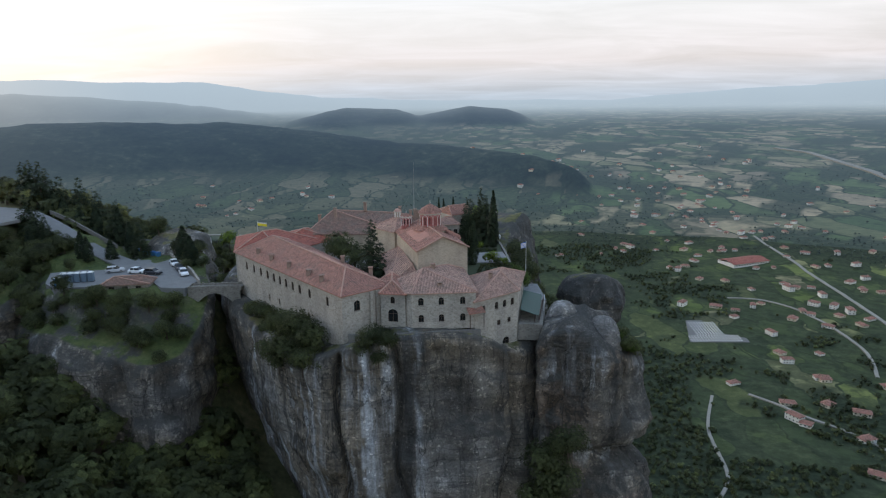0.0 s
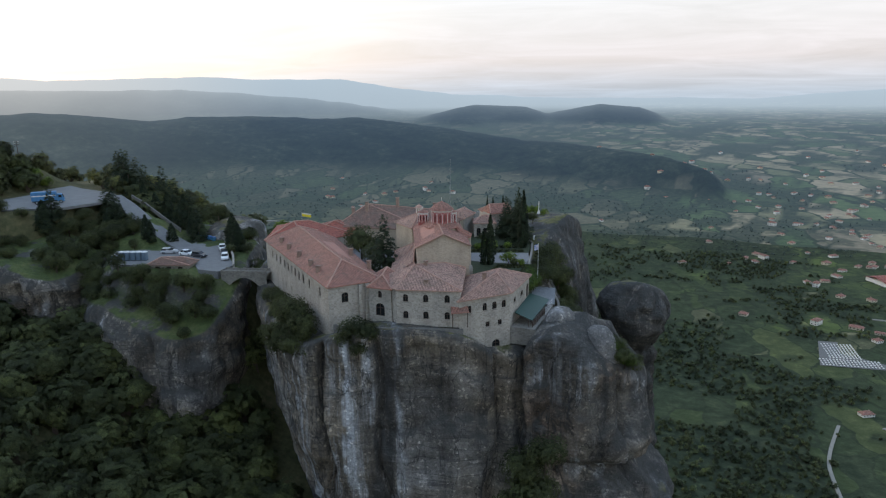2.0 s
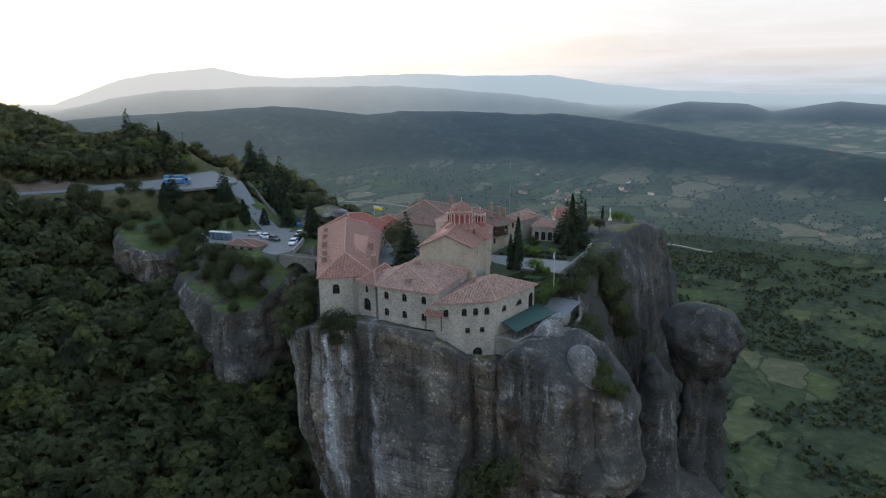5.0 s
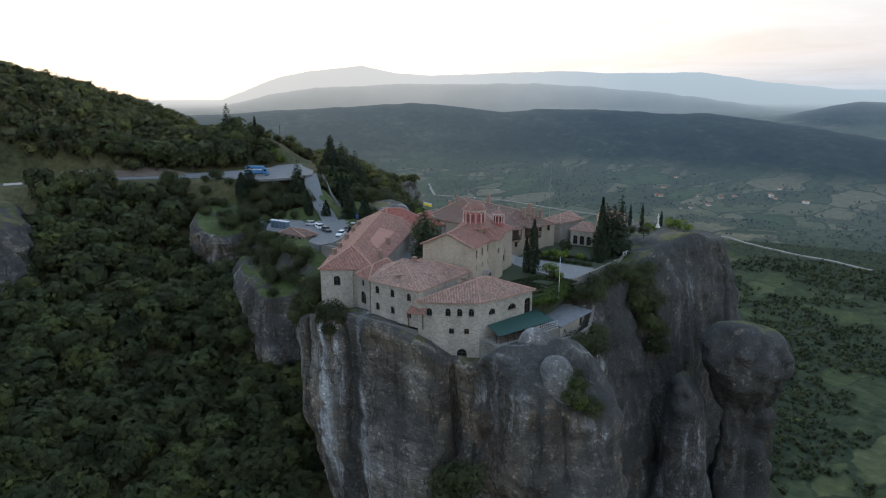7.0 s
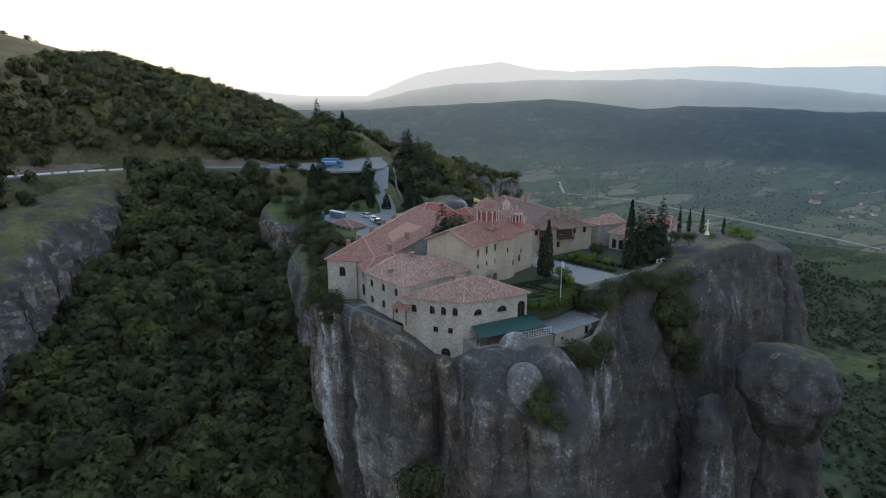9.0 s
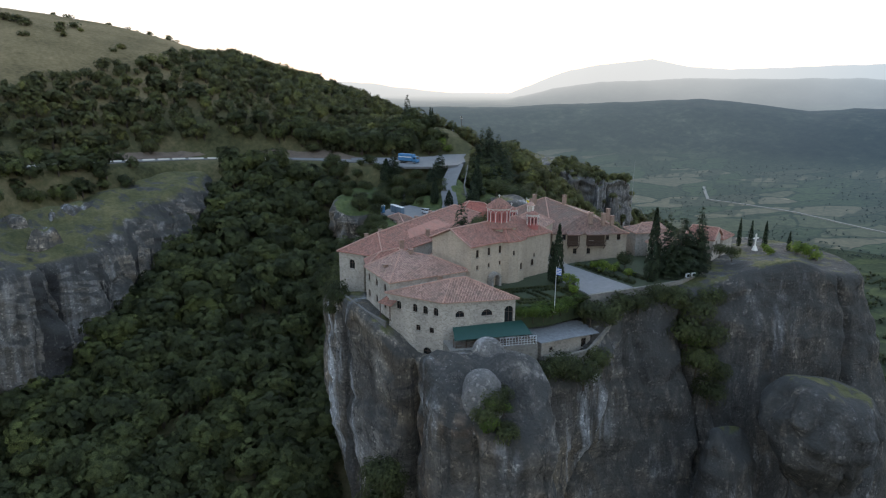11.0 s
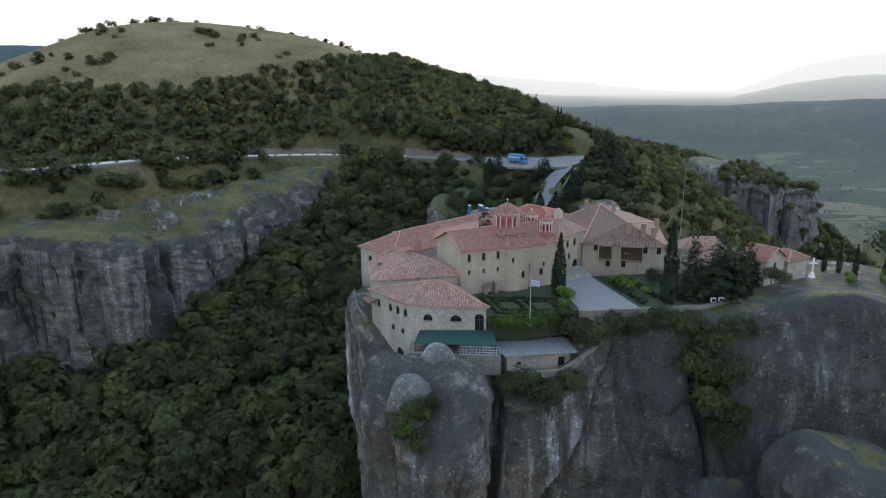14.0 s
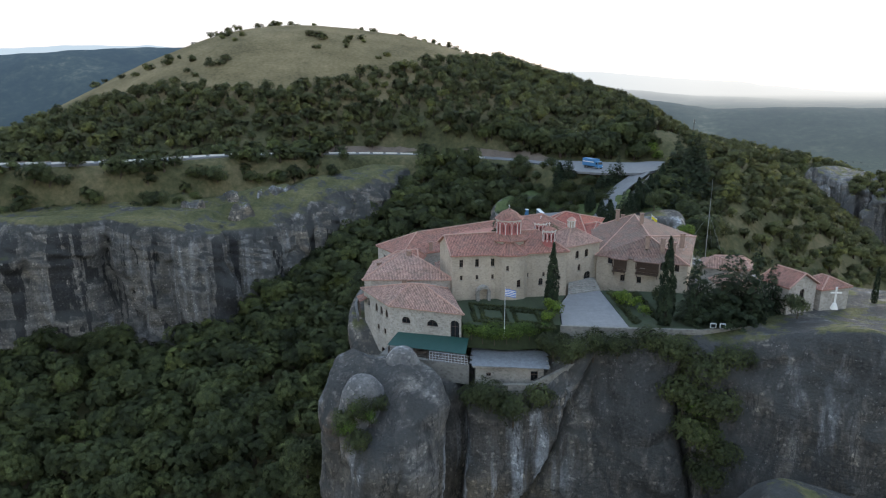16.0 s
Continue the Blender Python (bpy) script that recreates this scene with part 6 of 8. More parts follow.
put("car_park", Shape().prism([(-54.5, 136), (-53.5, 142), (-58.5, 149), (-66.5, 161), (-74, 170), (-84, 171), (-88, 165), (-82, 156), (-92, 151), (-88, 142), (-84, 138), (-77, 138.5), (-64, 142), (-60, 137)], 8.3, 10.15).mesh("car_park", M_ASPHALT), label="grey asphalt car park on the rock", category="pavement", kind="structure")
put("verge_island", Shape().prism([(-89, 158), (-82, 158), (-79, 162), (-84, 165), (-90, 163)], 9.5, 10.6).mesh("verge_island", M_LAWN), label="raised planted island beside the car park", category="verge", kind="structure")


def parapet(name, pts, w, h, material, label, kind="structure", z0=-0.6, gap=0.0):
    """A low wall along points (x, y, z)."""
    sh = Shape()
    for a, b in zip(pts[:-1], pts[1:]):
        a, b = Vector(a), Vector(b)
        b = a.lerp(b, 1 - gap)
        d = (b - a); d.z = 0; d.normalize()
        n = Vector((d.y, -d.x, 0)) * w / 2
        v = [a + n, b + n, b - n, a - n]
        v = [q + Vector((0, 0, z0)) for q in v] + [q + Vector((0, 0, h)) for q in v]
        sh.add(v, [(0, 3, 2, 1), (4, 5, 6, 7), (0, 1, 5, 4), (1, 2, 6, 5), (2, 3, 7, 6), (3, 0, 4, 7)])
    return put(name, sh.mesh(name, material), label=label, category="wall", kind=kind)


parapet("parapet_wall", [(-52.8, 140.5, 10), (-57.6, 149.4, 10.1), (-65.6, 161.4, 10.1), (-72.5, 171, 10.2)], 0.45, 0.8, M_STONE2, "low stone wall along the car park edge")
parapet("road_wall", [(q[0] + 3.4 * 0.75, q[1] - 3.4 * 0.55, q[2] + 0.4) for q in main_road[8::2] if q[1] < 130], 0.35, 0.5, M_WHITE, "pale parapet along the mountain road", gap=0.22)
parapet("spur_wall", [(-107, 180, 20.2), (-100, 176.2, 18.6), (-91, 170.8, 15.8), (-84, 168.5, 12.6)], 0.35, 0.5, M_DARKSTONE, "weathered stone wall along the access road")

# stone bridge from the car park to the long wing
br = holder("stone_bridge", (0, 0, 0), "stone footbridge with parapets over the cleft", "bridge")
ba, bb = Vector((-54.0, 138.0)), Vector((-43.5, 138.6))
part("deck", Shape().prism([(-54, 136.4), (-42.5, 137.0), (-42.5, 139.8), (-54, 139.2)], 9.3, 9.9), M_STONE3, br)
for k in (136.4, 138.9):
    part("parapet", Shape().prism([(-54, k), (-42.8, k + 0.6), (-42.8, k + 0.9), (-54, k + 0.3)], 9.9, 10.3), M_STONE3, br)
    for i in range(6):
        x_ = -53.6 + i * 2.1
        part("pier", Shape().box(x_ - 0.22, k + 0.05 * (x_ + 54) - 0.05, 9.9, x_ + 0.22, k + 0.05 * (x_ + 54) + 0.38, 10.45), M_STONE3, br)
pts_ = [(-54.0 + 11.2 * i / 12, 4.6 + 4.1 * math.sin(math.pi * i / 12)) for i in range(13)]
for (xa, za), (xb, zb) in zip(pts_[:-1], pts_[1:]):
    ya, yb = 136.45 + 0.052 * (xa + 54), 136.45 + 0.052 * (xb + 54)
    part("arch_stone", Shape().add([(xa, ya, za), (xb, yb, zb), (xb, yb, 9.3), (xa, ya, 9.3), (xa, ya + 2.7, za), (xb, yb + 2.7, zb), (xb, yb + 2.7, 9.3), (xa, ya + 2.7, 9.3)], [(0, 1, 2, 3), (7, 6, 5, 4), (0, 4, 5, 1)]), M_STONE3, br)


# ---- vehicles ----
def paint(name, color, rough=0.3):
    return plain_mat(name, color, rough, 0.0, 0.06, 1.0)


P_WHITE, P_DARK, P_SILVER = paint("white car paint", (0.75, 0.76, 0.77)), paint("dark car paint", (0.03, 0.032, 0.038)), paint("silver car paint", (0.45, 0.46, 0.48))
P_BLUE = paint("blue lorry paint", (0.055, 0.19, 0.36), 0.6)
P_BLUE2 = paint("blue plastic", (0.03, 0.13, 0.34), 0.5)
P_GREYBLUE = paint("grey blue plastic", (0.12, 0.17, 0.22), 0.5)
P_RUBBER = plain_mat("rubber", (0.02, 0.02, 0.02), 0.9)
P_LAMP, _nt, _b = mat("lamp glass")
_b.inputs["Base Color"].default_value, _b.inputs["Roughness"].default_value = (0.7, 0.7, 0.66, 1), 0.15


def loft(rows):
    """Closed rings of equal count joined into a skin."""
    v, f = [], []
    n = len(rows[0])
    for r in rows:
        v += r
    for j in range(len(rows) - 1):
        for i in range(n):
            k = (i + 1) % n
            f.append((j * n + i, j * n + k, (j + 1) * n + k, (j + 1) * n + i))
    f.append(tuple(reversed(range(n))))
    f.append(tuple(range((len(rows) - 1) * n, len(rows) * n)))
    return Shape().add(v, f)


def wheel(parent, x, y, r, w):
    m = Matrix.Translation((x, y, r)) @ Matrix.Rotation(radians(90), 4, "X")
    t = Shape().lathe([(r * 0.6, -w / 2), (r * 0.95, -w / 2), (r, -w / 4), (r, w / 4), (r * 0.95, w / 2), (r * 0.6, w / 2)], 14)
    t.v = [tuple(m @ Vector(p)) for p in t.v]
    wh = part("wheel", t, P_RUBBER, parent)
    c = Shape().lathe([(r * 0.58, -w / 2 - 0.01), (r * 0.58, w / 2 + 0.01)], 10)
    c.v = [tuple(m @ Vector(p)) for p in c.v]
    part("rim", c, M_GREYMETAL, wh)


def car(at, body_mat, label, hatch=True):
    h = holder("car", at, label, "car", "parked cars")

    def ring(x, w, z0, z1, rnd=0.12):
        return [(x, -w, z0), (x, w, z0), (x, w, z1 - rnd), (x, w - rnd, z1), (x, -w + rnd, z1), (x, -w, z1 - rnd)]
    body = [ring(-2.1, 0.72, 0.35, 0.78), ring(-1.95, 0.86, 0.24, 0.92), ring(-0.9, 0.88, 0.22, 0.96), ring(0.9, 0.88, 0.22, 0.95), ring(1.75, 0.86, 0.24, 0.84), ring(2.1, 0.70, 0.34, 0.66)]
    part("body", loft(body), body_mat, h, smooth=False)
    back = -1.95 if hatch else -1.45

    def cab(x, w, z):
        return [(x, -w, z), (x, w, z)]
    g = Shape().add([(back, -0.80, 0.93), (back, 0.80, 0.93), (1.0, 0.80, 0.93), (1.0, -0.80, 0.93), (back + 0.35, -0.66, 1.40), (back + 0.35, 0.66, 1.40), (0.25, 0.66, 1.42), (0.25, -0.66, 1.42)],
                    [(0, 1, 5, 4), (1, 2, 6, 5), (2, 3, 7, 6), (3, 0, 4, 7), (4, 5, 6, 7)])
    part("glazing", g, M_GLASS, h)
    part("roof", Shape().box(back + 0.33, -0.67, 1.40, 0.30, 0.67, 1.46), body_mat, h)
    for s in (-1, 1):
        part("pillar", Shape().tube([(-0.35, s * 0.80, 0.93), (-0.40, s * 0.67, 1.42)], [0.05, 0.05], 5), body_mat, h)
        part("headlight", Shape().box(1.98, s * 0.52 - 0.14, 0.56, 2.08, s * 0.52 + 0.14, 0.70), P_LAMP, h)
        for x in (-1.3, 1.3):
            wheel(h, x, s * 0.80, 0.31, 0.2)
    return h


def flat_turn(x, y, z, deg):
    return pose(x, y, z, 0, 0, deg)


CAR_Z = 10.15
car(flat_turn(-58.8, 147.4, CAR_Z, -62), P_WHITE, "white hatchback parked beside the stone wall")
car(flat_turn(-61.6, 152.2, CAR_Z, -60), P_DARK, "dark estate car parked beside the stone wall", False)
car(flat_turn(-64.6, 156.8, CAR_Z, -58), P_WHITE, "white saloon car parked beside the stone wall", False)
car(flat_turn(-76.5, 151.0, CAR_Z, 20), P_SILVER, "silver hatchback parked behind the tiled kiosk")
car(flat_turn(-70.6, 149.6, CAR_Z, -12), P_WHITE, "white saloon car parked behind the tiled kiosk", False)
car(flat_turn(-66.4, 148.4, CAR_Z, -15), P_DARK, "dark hatchback parked behind the tiled kiosk")


def lorry(at):
    h = holder("lorry", at, "blue box lorry parked at the roadside", "lorry")
    part("cargo_box", Shape().box(-4.2, -1.2, 0.95, 2.0, 1.2, 3.4), P_BLUE, h)
    for i in range(7):
        x = -3.9 + i * 0.92
        for s in (-1.215, 1.195):
            part("panel_rib", Shape().box(x, s, 1.0, x + 0.08, s + 0.02, 3.35), P_BLUE2, h)
    part("stripe", Shape().box(-4.0, -1.23, 2.2, 1.8, -1.2, 2.5), M_WHITE, h)
    cab = loft([[(2.15, -1.1, 0.6), (2.15, 1.1, 0.6), (2.15, 1.1, 2.7), (2.15, -1.1, 2.7)], [(3.5, -1.1, 0.6), (3.5, 1.1, 0.6), (3.4, 1.05, 2.6), (3.4, -1.05, 2.6)], [(3.95, -1.05, 0.6), (3.95, 1.05, 0.6), (3.8, 1.0, 1.6), (3.8, -1.0, 1.6)]])
    part("cab", cab, P_BLUE, h)
    part("windscreen", Shape().add([(3.84, -0.95, 1.62), (3.84, 0.95, 1.62), (3.46, 0.95, 2.5), (3.46, -0.95, 2.5)], [(0, 1, 2, 3)]), M_GLASS, h)
    for s in (-1, 1):
        part("side_window", Shape().box(2.5, s * 1.105 - 0.01, 1.65, 3.3, s * 1.105 + 0.01, 2.35), M_GLASS, h)
        part("headlight", Shape().box(3.93, s * 0.8 - 0.15, 0.8, 3.98, s * 0.8 + 0.15, 1.0), P_LAMP, h)
        for x in (-3.0, -1.9, 3.0):
            wheel(h, x, s * 1.0, 0.48, 0.3)
    part("chassis", Shape().box(-4.1, -0.5, 0.55, 3.4, 0.5, 0.95), P_RUBBER, h)
    return h


lorry(flat_turn(-120.5, 162.2, 20.62, 36))


def toilet(at, material, label):
    h = holder("portable_toilet", at, label, "toilet", "portable toilets")
    part("cabin", Shape().box(-0.55, -0.55, 0.1, 0.55, 0.55, 2.1), material, h)
    part("door", Shape().box(-0.42, -0.575, 0.15, 0.42, -0.55, 1.95), material, h)
    part("roof", loft([[(-0.6, -0.6, 2.1), (0.6, -0.6, 2.1), (0.6, 0.6, 2.1), (-0.6, 0.6, 2.1)], [(-0.45, -0.45, 2.32), (0.45, -0.45, 2.32), (0.45, 0.45, 2.32), (-0.45, 0.45, 2.32)]]), M_METAL, h, "pale translucent roof")
    part("vent", Shape().lathe([(0.05, 2.2), (0.05, 2.5)], 8, 0.3, 0.3), M_GREYMETAL, h)
    part("skid", Shape().box(-0.55, -0.5, 0, 0.55, 0.5, 0.1), P_RUBBER, h)
    return h


for i in range(5):
    toilet(flat_turn(-83.8 + i * 1.4, 142.2 + 0.25 * i, 10.15, 8), P_GREYBLUE, "grey blue portable toilet in a row at the car park")
toilet(flat_turn(-83.2, 138.6, 10.15, 0), P_BLUE, "bright blue portable toilet standing alone on the verge")


def bin_(at):
    h = holder("waste_bin", at, "blue plastic wheeled waste container beside the road", "bin", "waste bins")
    part("body", loft([[(-0.5, -0.4, 0.15), (0.5, -0.4, 0.15), (0.5, 0.4, 0.15), (-0.5, 0.4, 0.15)], [(-0.65, -0.5, 1.1), (0.65, -0.5, 1.1), (0.65, 0.5, 1.1), (-0.65, 0.5, 1.1)]]), P_BLUE, h)
    part("lid", loft([[(-0.68, -0.52, 1.1), (0.68, -0.52, 1.1), (0.68, 0.52, 1.1), (-0.68, 0.52, 1.1)], [(-0.6, -0.3, 1.3), (0.6, -0.3, 1.3), (0.6, 0.4, 1.3), (-0.6, 0.4, 1.3)]]), P_BLUE2, h)
    for x in (-0.45, 0.45):
        part("wheel", Shape().lathe([(0.08, 0.0), (0.08, 0.15)], 8, x, 0.3), P_RUBBER, h)


for i in range(5):
    bin_(flat_turn(-79.6 + i * 1.8, 170.4 - i * 1.1, 10.15, -32))

# kiosk with a tiled roof
building("kiosk", "low stone kiosk with brown tiled roof beside the car park", [(-73.0, 137.2), (-63.2, 138.4), (-63.6, 142.4), (-73.4, 141.2)], 8.0, 10.9, ((-71.0, 139.4, 12.2), (-65.5, 140.2, 12.2)), M_ROOF_GREY, M_STONE2,
         {0: [(u, 9.6, 1.2, 0.7, False) for u in (2, 4.8, 7.6)]}, 0.5)

# ---- courtyard, gardens and terraces ----
put("courtyard", Shape().prism([(-3, 145.5), (2.0, 144.8), (7.5, 143.0), (16.8, 142.9), (17.2, 148), (16.8, 153.2), (-1.8, 150.9), (-5, 149.5)], 11.0, 13.0).mesh("courtyard", M_PAVE), label="grey paved forecourt of the monastery", category="pavement", kind="structure")
st = holder("gate_steps", (0, 0, 0), "broad worn stone steps up to the gate", "steps")
for i in range(6):
    a_, b_ = Vector((1.6, 144.9)).lerp(Vector((-2.2, 145.2)), i / 6), Vector((-1.6, 151.0)).lerp(Vector((-5.8, 150.4)), i / 6)
    part("step", Shape().prism([tuple(a_), tuple(b_), (-7.0, 150.2), (-3.0, 145.4)], 13.0 + 0.16 * i, 13.16 + 0.16 * i), M_STONE2, st)
put("courtyard_inner", Shape().prism([(-33, 139.5), (-13, 116.5), (-6, 117.5), (-3.0, 121.5), (-8.2, 141.5), (-13.5, 147), (-8.5, 150.5), (-28, 152)], 11.0, 12.9).mesh("courtyard_inner", M_PAVE), label="paved inner court between the wings", category="pavement", kind="structure")
put("garden", Shape().prism([(6.9, 124.5), (18.0, 127.3), (18.6, 134), (16.8, 142.7), (7.4, 142.9), (1.8, 144.5)], 9.0, 12.95).mesh("garden", M_LAWN), label="green lawn and beds before the church", category="garden", kind="structure")
put("garden_east", Shape().prism([(-1.7, 151.1), (16.8, 153.4), (17.0, 165), (15, 174), (6, 178), (-3, 172), (-1.9, 165.8)], 9.0, 12.95).mesh("garden_east", M_LAWN), label="planted garden beyond the forecourt", category="garden", kind="structure")
parapet("garden_wall", [(17.4, 142.6, 12.5), (17.5, 153, 12.5), (17.2, 164, 12.5), (14.8, 174.2, 12.7)], 0.5, 0.6, M_STONE3, "low weathered stone wall along the cliff edge", z0=-3.5)
parapet("terrace_wall", [(23.6, 129.6, 5.6), (24.4, 133, 5.4), (24.2, 138, 5.6), (21.5, 145, 8.4)], 0.5, 0.5, M_STONE3, "weathered stone terrace wall above the cliff", z0=-3.0)
parapet("cliff_wall", [(-15, 105.8, 9.8), (-12, 104.6, 9.9), (-6, 105.0, 10.1), (3, 105.9, 10.1), (8, 107.6, 9.6)], 0.4, 0.4, M_DARKSTONE, "low rubble wall along the front ledge", z0=-1.6)

# slab-roofed terrace building
tb = holder("terrace_house", (0, 0, 0), "low stone terrace house roofed with grey slabs", "house")
for a, b in (((18.4, 129.0), (22.8, 129.6)), ((22.8, 129.6), (22.0, 140.0)), ((22.0, 140.0), (17.6, 139.4)), ((17.6, 139.4), (18.4, 129.0))):
    sh = Shape()
    ops = [(2.0, 6.3, 0.7, 0.6, False), (9.0, 5.6, 1.1, 1.6, False)] if a == (22.8, 129.6) else []
    _, _, P = wall_panel(sh, a, b, 3.5, 8.0, ops)
    part("wall", sh, M_STONE2, tb)
    for o in ops:
        window(tb, P, *o)
rt = np.random.RandomState(5)
for r in range(8):
    for c in range(12):
        x = 17.3 + r * 0.76
        y = 128.6 + c * 0.98 + (0.4 if r % 2 else 0)
        m = pose(x + 0.42, y + 0.5, 8.55 - 0.03 * r + rt.uniform(-0.015, 0.015), rt.uniform(-1, 1), 2.5 + rt.uniform(-1, 1), rt.uniform(-3, 3))
        part("slab", Shape().box(-0.44, -0.5, -0.05, 0.42, 0.48, 0.03, m), M_SLATE, tb)
part("roof_bed", Shape().prism([(17.2, 128.5), (23.5, 129.2), (22.8, 140.9), (17.0, 140.4)], 8.05, 8.28), M_STONE2, tb)

# green awning over the terrace, with posts and a white railing
aw = holder("awning", (0, 0, 0), "dark green sheet awning along the terrace wall", "awning")
n = 16
for i in range(n):
    a, b = i / n, (i + 1) / n
    p = [Vector((16.3, 116.4, 10.5)).lerp(Vector((18.5, 128.2, 10.8)), t) for t in (a, b)]
    q = [Vector((19.6, 115.2, 9.6)).lerp(Vector((22.4, 128.0, 9.7)), t) for t in (a, b)]
    sh = Shape().add([p[0], q[0], q[1], p[1]] + [v - Vector((0, 0, 0.06)) for v in (p[0], q[0], q[1], p[1])], [(0, 1, 2, 3), (7, 6, 5, 4), (0, 4, 5, 1), (1, 5, 6, 2), (2, 6, 7, 3), (3, 7, 4, 0)])
    if i % 2 == 0:
        sh.add([p[0] + Vector((0, 0, 0.04)), q[0] + Vector((0, 0, 0.04)), q[0].lerp(q[1], 0.15) + Vector((0, 0, 0.04)), p[0].lerp(p[1], 0.15) + Vector((0, 0, 0.04))], [(0, 1, 2, 3)])
    part("sheet", sh, M_GREEN, aw)
for i in range(7):
    b = Vector((18.9, 115.4, 0)).lerp(Vector((21.4, 127.9, 0)), i / 6)
    part("post", Shape().box(b.x - 0.06, b.y - 0.06, 7.0, b.x + 0.06, b.y + 0.06, 9.6), M_WOOD, aw)
put("terrace", Shape().prism([(15.7, 114.9), (20.2, 114.2), (23.2, 128.6), (18.3, 127.4)], 5.0, 8.2).mesh("terrace", M_STONE3), label="stone terrace under the awning", category="terrace", kind="structure")
rl = holder("railing", (0, 0, 0), "white metal railing at the end of the terrace", "railing")
ra, rb_ = Vector((21.8, 122.3, 8.2)), Vector((23.0, 128.4, 8.2))
for i in range(13):
    p = ra.lerp(rb_, i / 12)
    part("baluster", Shape().box(p.x - 0.025, p.y - 0.025, p.z, p.x + 0.025, p.y + 0.025, p.z + 1.5), M_METAL, rl)
for k in (0.15, 0.55, 0.95, 1.45):
    part("rail", Shape().tube([ra + Vector((0, 0, k)), rb_ + Vector((0, 0, k))], [0.035, 0.035], 6), M_METAL, rl)

fe = holder("terrace_fence", (0, 0, 0), "dark timber fence rails along the terrace edge", "fence")
fa, fb = Vector((19.7, 115.4, 8.2)), Vector((22.7, 128.2, 8.2))
for k in (0.2, 0.45, 0.7, 0.95):
    part("rail", Shape().tube([fa + Vector((0, 0, k)), fb + Vector((0, 0, k))], [0.05, 0.05], 5), M_WOOD, fe)
for i in range(9):
    p = fa.lerp(fb, i / 8)
    part("post", Shape().box(p.x - 0.05, p.y - 0.05, p.z, p.x + 0.05, p.y + 0.05, p.z + 1.1), M_WOOD, fe)
for y_ in (165.6, 167.0):
    fl = holder("floodlight", pose(17.5, y_, 13.4, 0, 0, 0), "small white box floodlight on the cliff wall", "lamp", "floodlights")
    part("case", Shape().box(-0.15, -0.42, 0.25, 0.2, 0.42, 0.95), M_METAL, fl)
    part("lens", Shape().box(0.2, -0.33, 0.33, 0.22, 0.33, 0.87), M_GLASS, fl)
    part("bracket", Shape().box(-0.06, -0.06, 0, 0.06, 0.06, 0.25), M_GREYMETAL, fl)

# flag on its pole
M_FLAGB = plain_mat("blue flag cloth", (0.06, 0.16, 0.48), 0.8)
M_FLAGY = plain_mat("yellow flag cloth", (0.75, 0.60, 0.04), 0.8)


def flag(x, y, z0, z1, colours, label, w, h, turn):
    f = holder("flagpole", (x, y, z0), label, "flag")
    H = z1 - z0
    part("pole", Shape().tube([(0, 0, 0), (0, 0, H)], [0.06, 0.035], 8), M_METAL, f)
    part("finial", Shape().lathe([(0.02, H), (0.08, H + 0.08), (0.02, H + 0.16)], 8), M_METAL, f)
    part("base", Shape().box(-0.25, -0.25, -0.3, 0.25, 0.25, 0.12), M_STONE2, f)
    k = len(colours)
    for i, m in enumerate(colours):
        sh = Shape()
        nx = 8
        for j in range(nx):
            pts = []
            for a, b in ((j, i), (j + 1, i), (j + 1, i + 1), (j, i + 1)):
                u, vv = a / nx, b / k
                drop = 0.45 * u ** 1.3
                pts.append((math.cos(radians(turn)) * u * w, math.sin(radians(turn)) * u * w + 0.16 * math.sin(u * 7) * u, H - 0.1 - vv * h - drop * h))
            sh.add(pts + [(p[0] + 0.01, p[1] + 0.015, p[2]) for p in pts], [(0, 1, 2, 3), (7, 6, 5, 4)])
        part("stripe", sh, m, f)


flag(19.76, 133.84, 12.0, 19.7, [M_FLAGB, M_WHITE] * 4 + [M_FLAGB], "flag with blue and white stripes on a white pole", 1.8, 1.2, 120)
flag(-46.5, 168.5, 10.5, 18.6, [M_WHITE, M_FLAGY, M_FLAGY], "white and yellow flag on a pole behind the roofs", 2.4, 1.0, 20)

# white cross on the rock
cr = holder("stone_cross", (17.95, 182.35, 18.0), "white stone cross on a plinth on the rock", "cross")
part("plinth", loft([[(-0.42, -0.42, -0.6), (0.42, -0.42, -0.6), (0.42, 0.42, -0.6), (-0.42, 0.42, -0.6)], [(-0.2, -0.2, 0.3), (0.2, -0.2, 0.3), (0.2, 0.2, 0.3), (-0.2, 0.2, 0.3)]]), M_WHITE, cr)
part("shaft", Shape().box(-0.1, -0.1, 0.3, 0.1, 0.1, 2.8), M_WHITE, cr)
part("arm", Shape().box(-0.09, -0.75, 1.82, 0.09, 0.75, 2.0), M_WHITE, cr)

# radio mast
ma = holder("radio_mast", (-5.0, 170.0, 12.0), "thin guyed metal radio mast behind the roofs", "mast")
part("mast_pole", Shape().tube([(0, 0, 0), (0, 0, 14), (0.1, 0, 21.5)], [0.08, 0.055, 0.02], 6), M_GREYMETAL, ma)
for a in (30, 150, 270):
    part("guy_wire", Shape().tube([(0, 0, 15), (math.cos(radians(a)) * 4, math.sin(radians(a)) * 4, 8)], [0.012, 0.012], 4), M_GREYMETAL, ma)

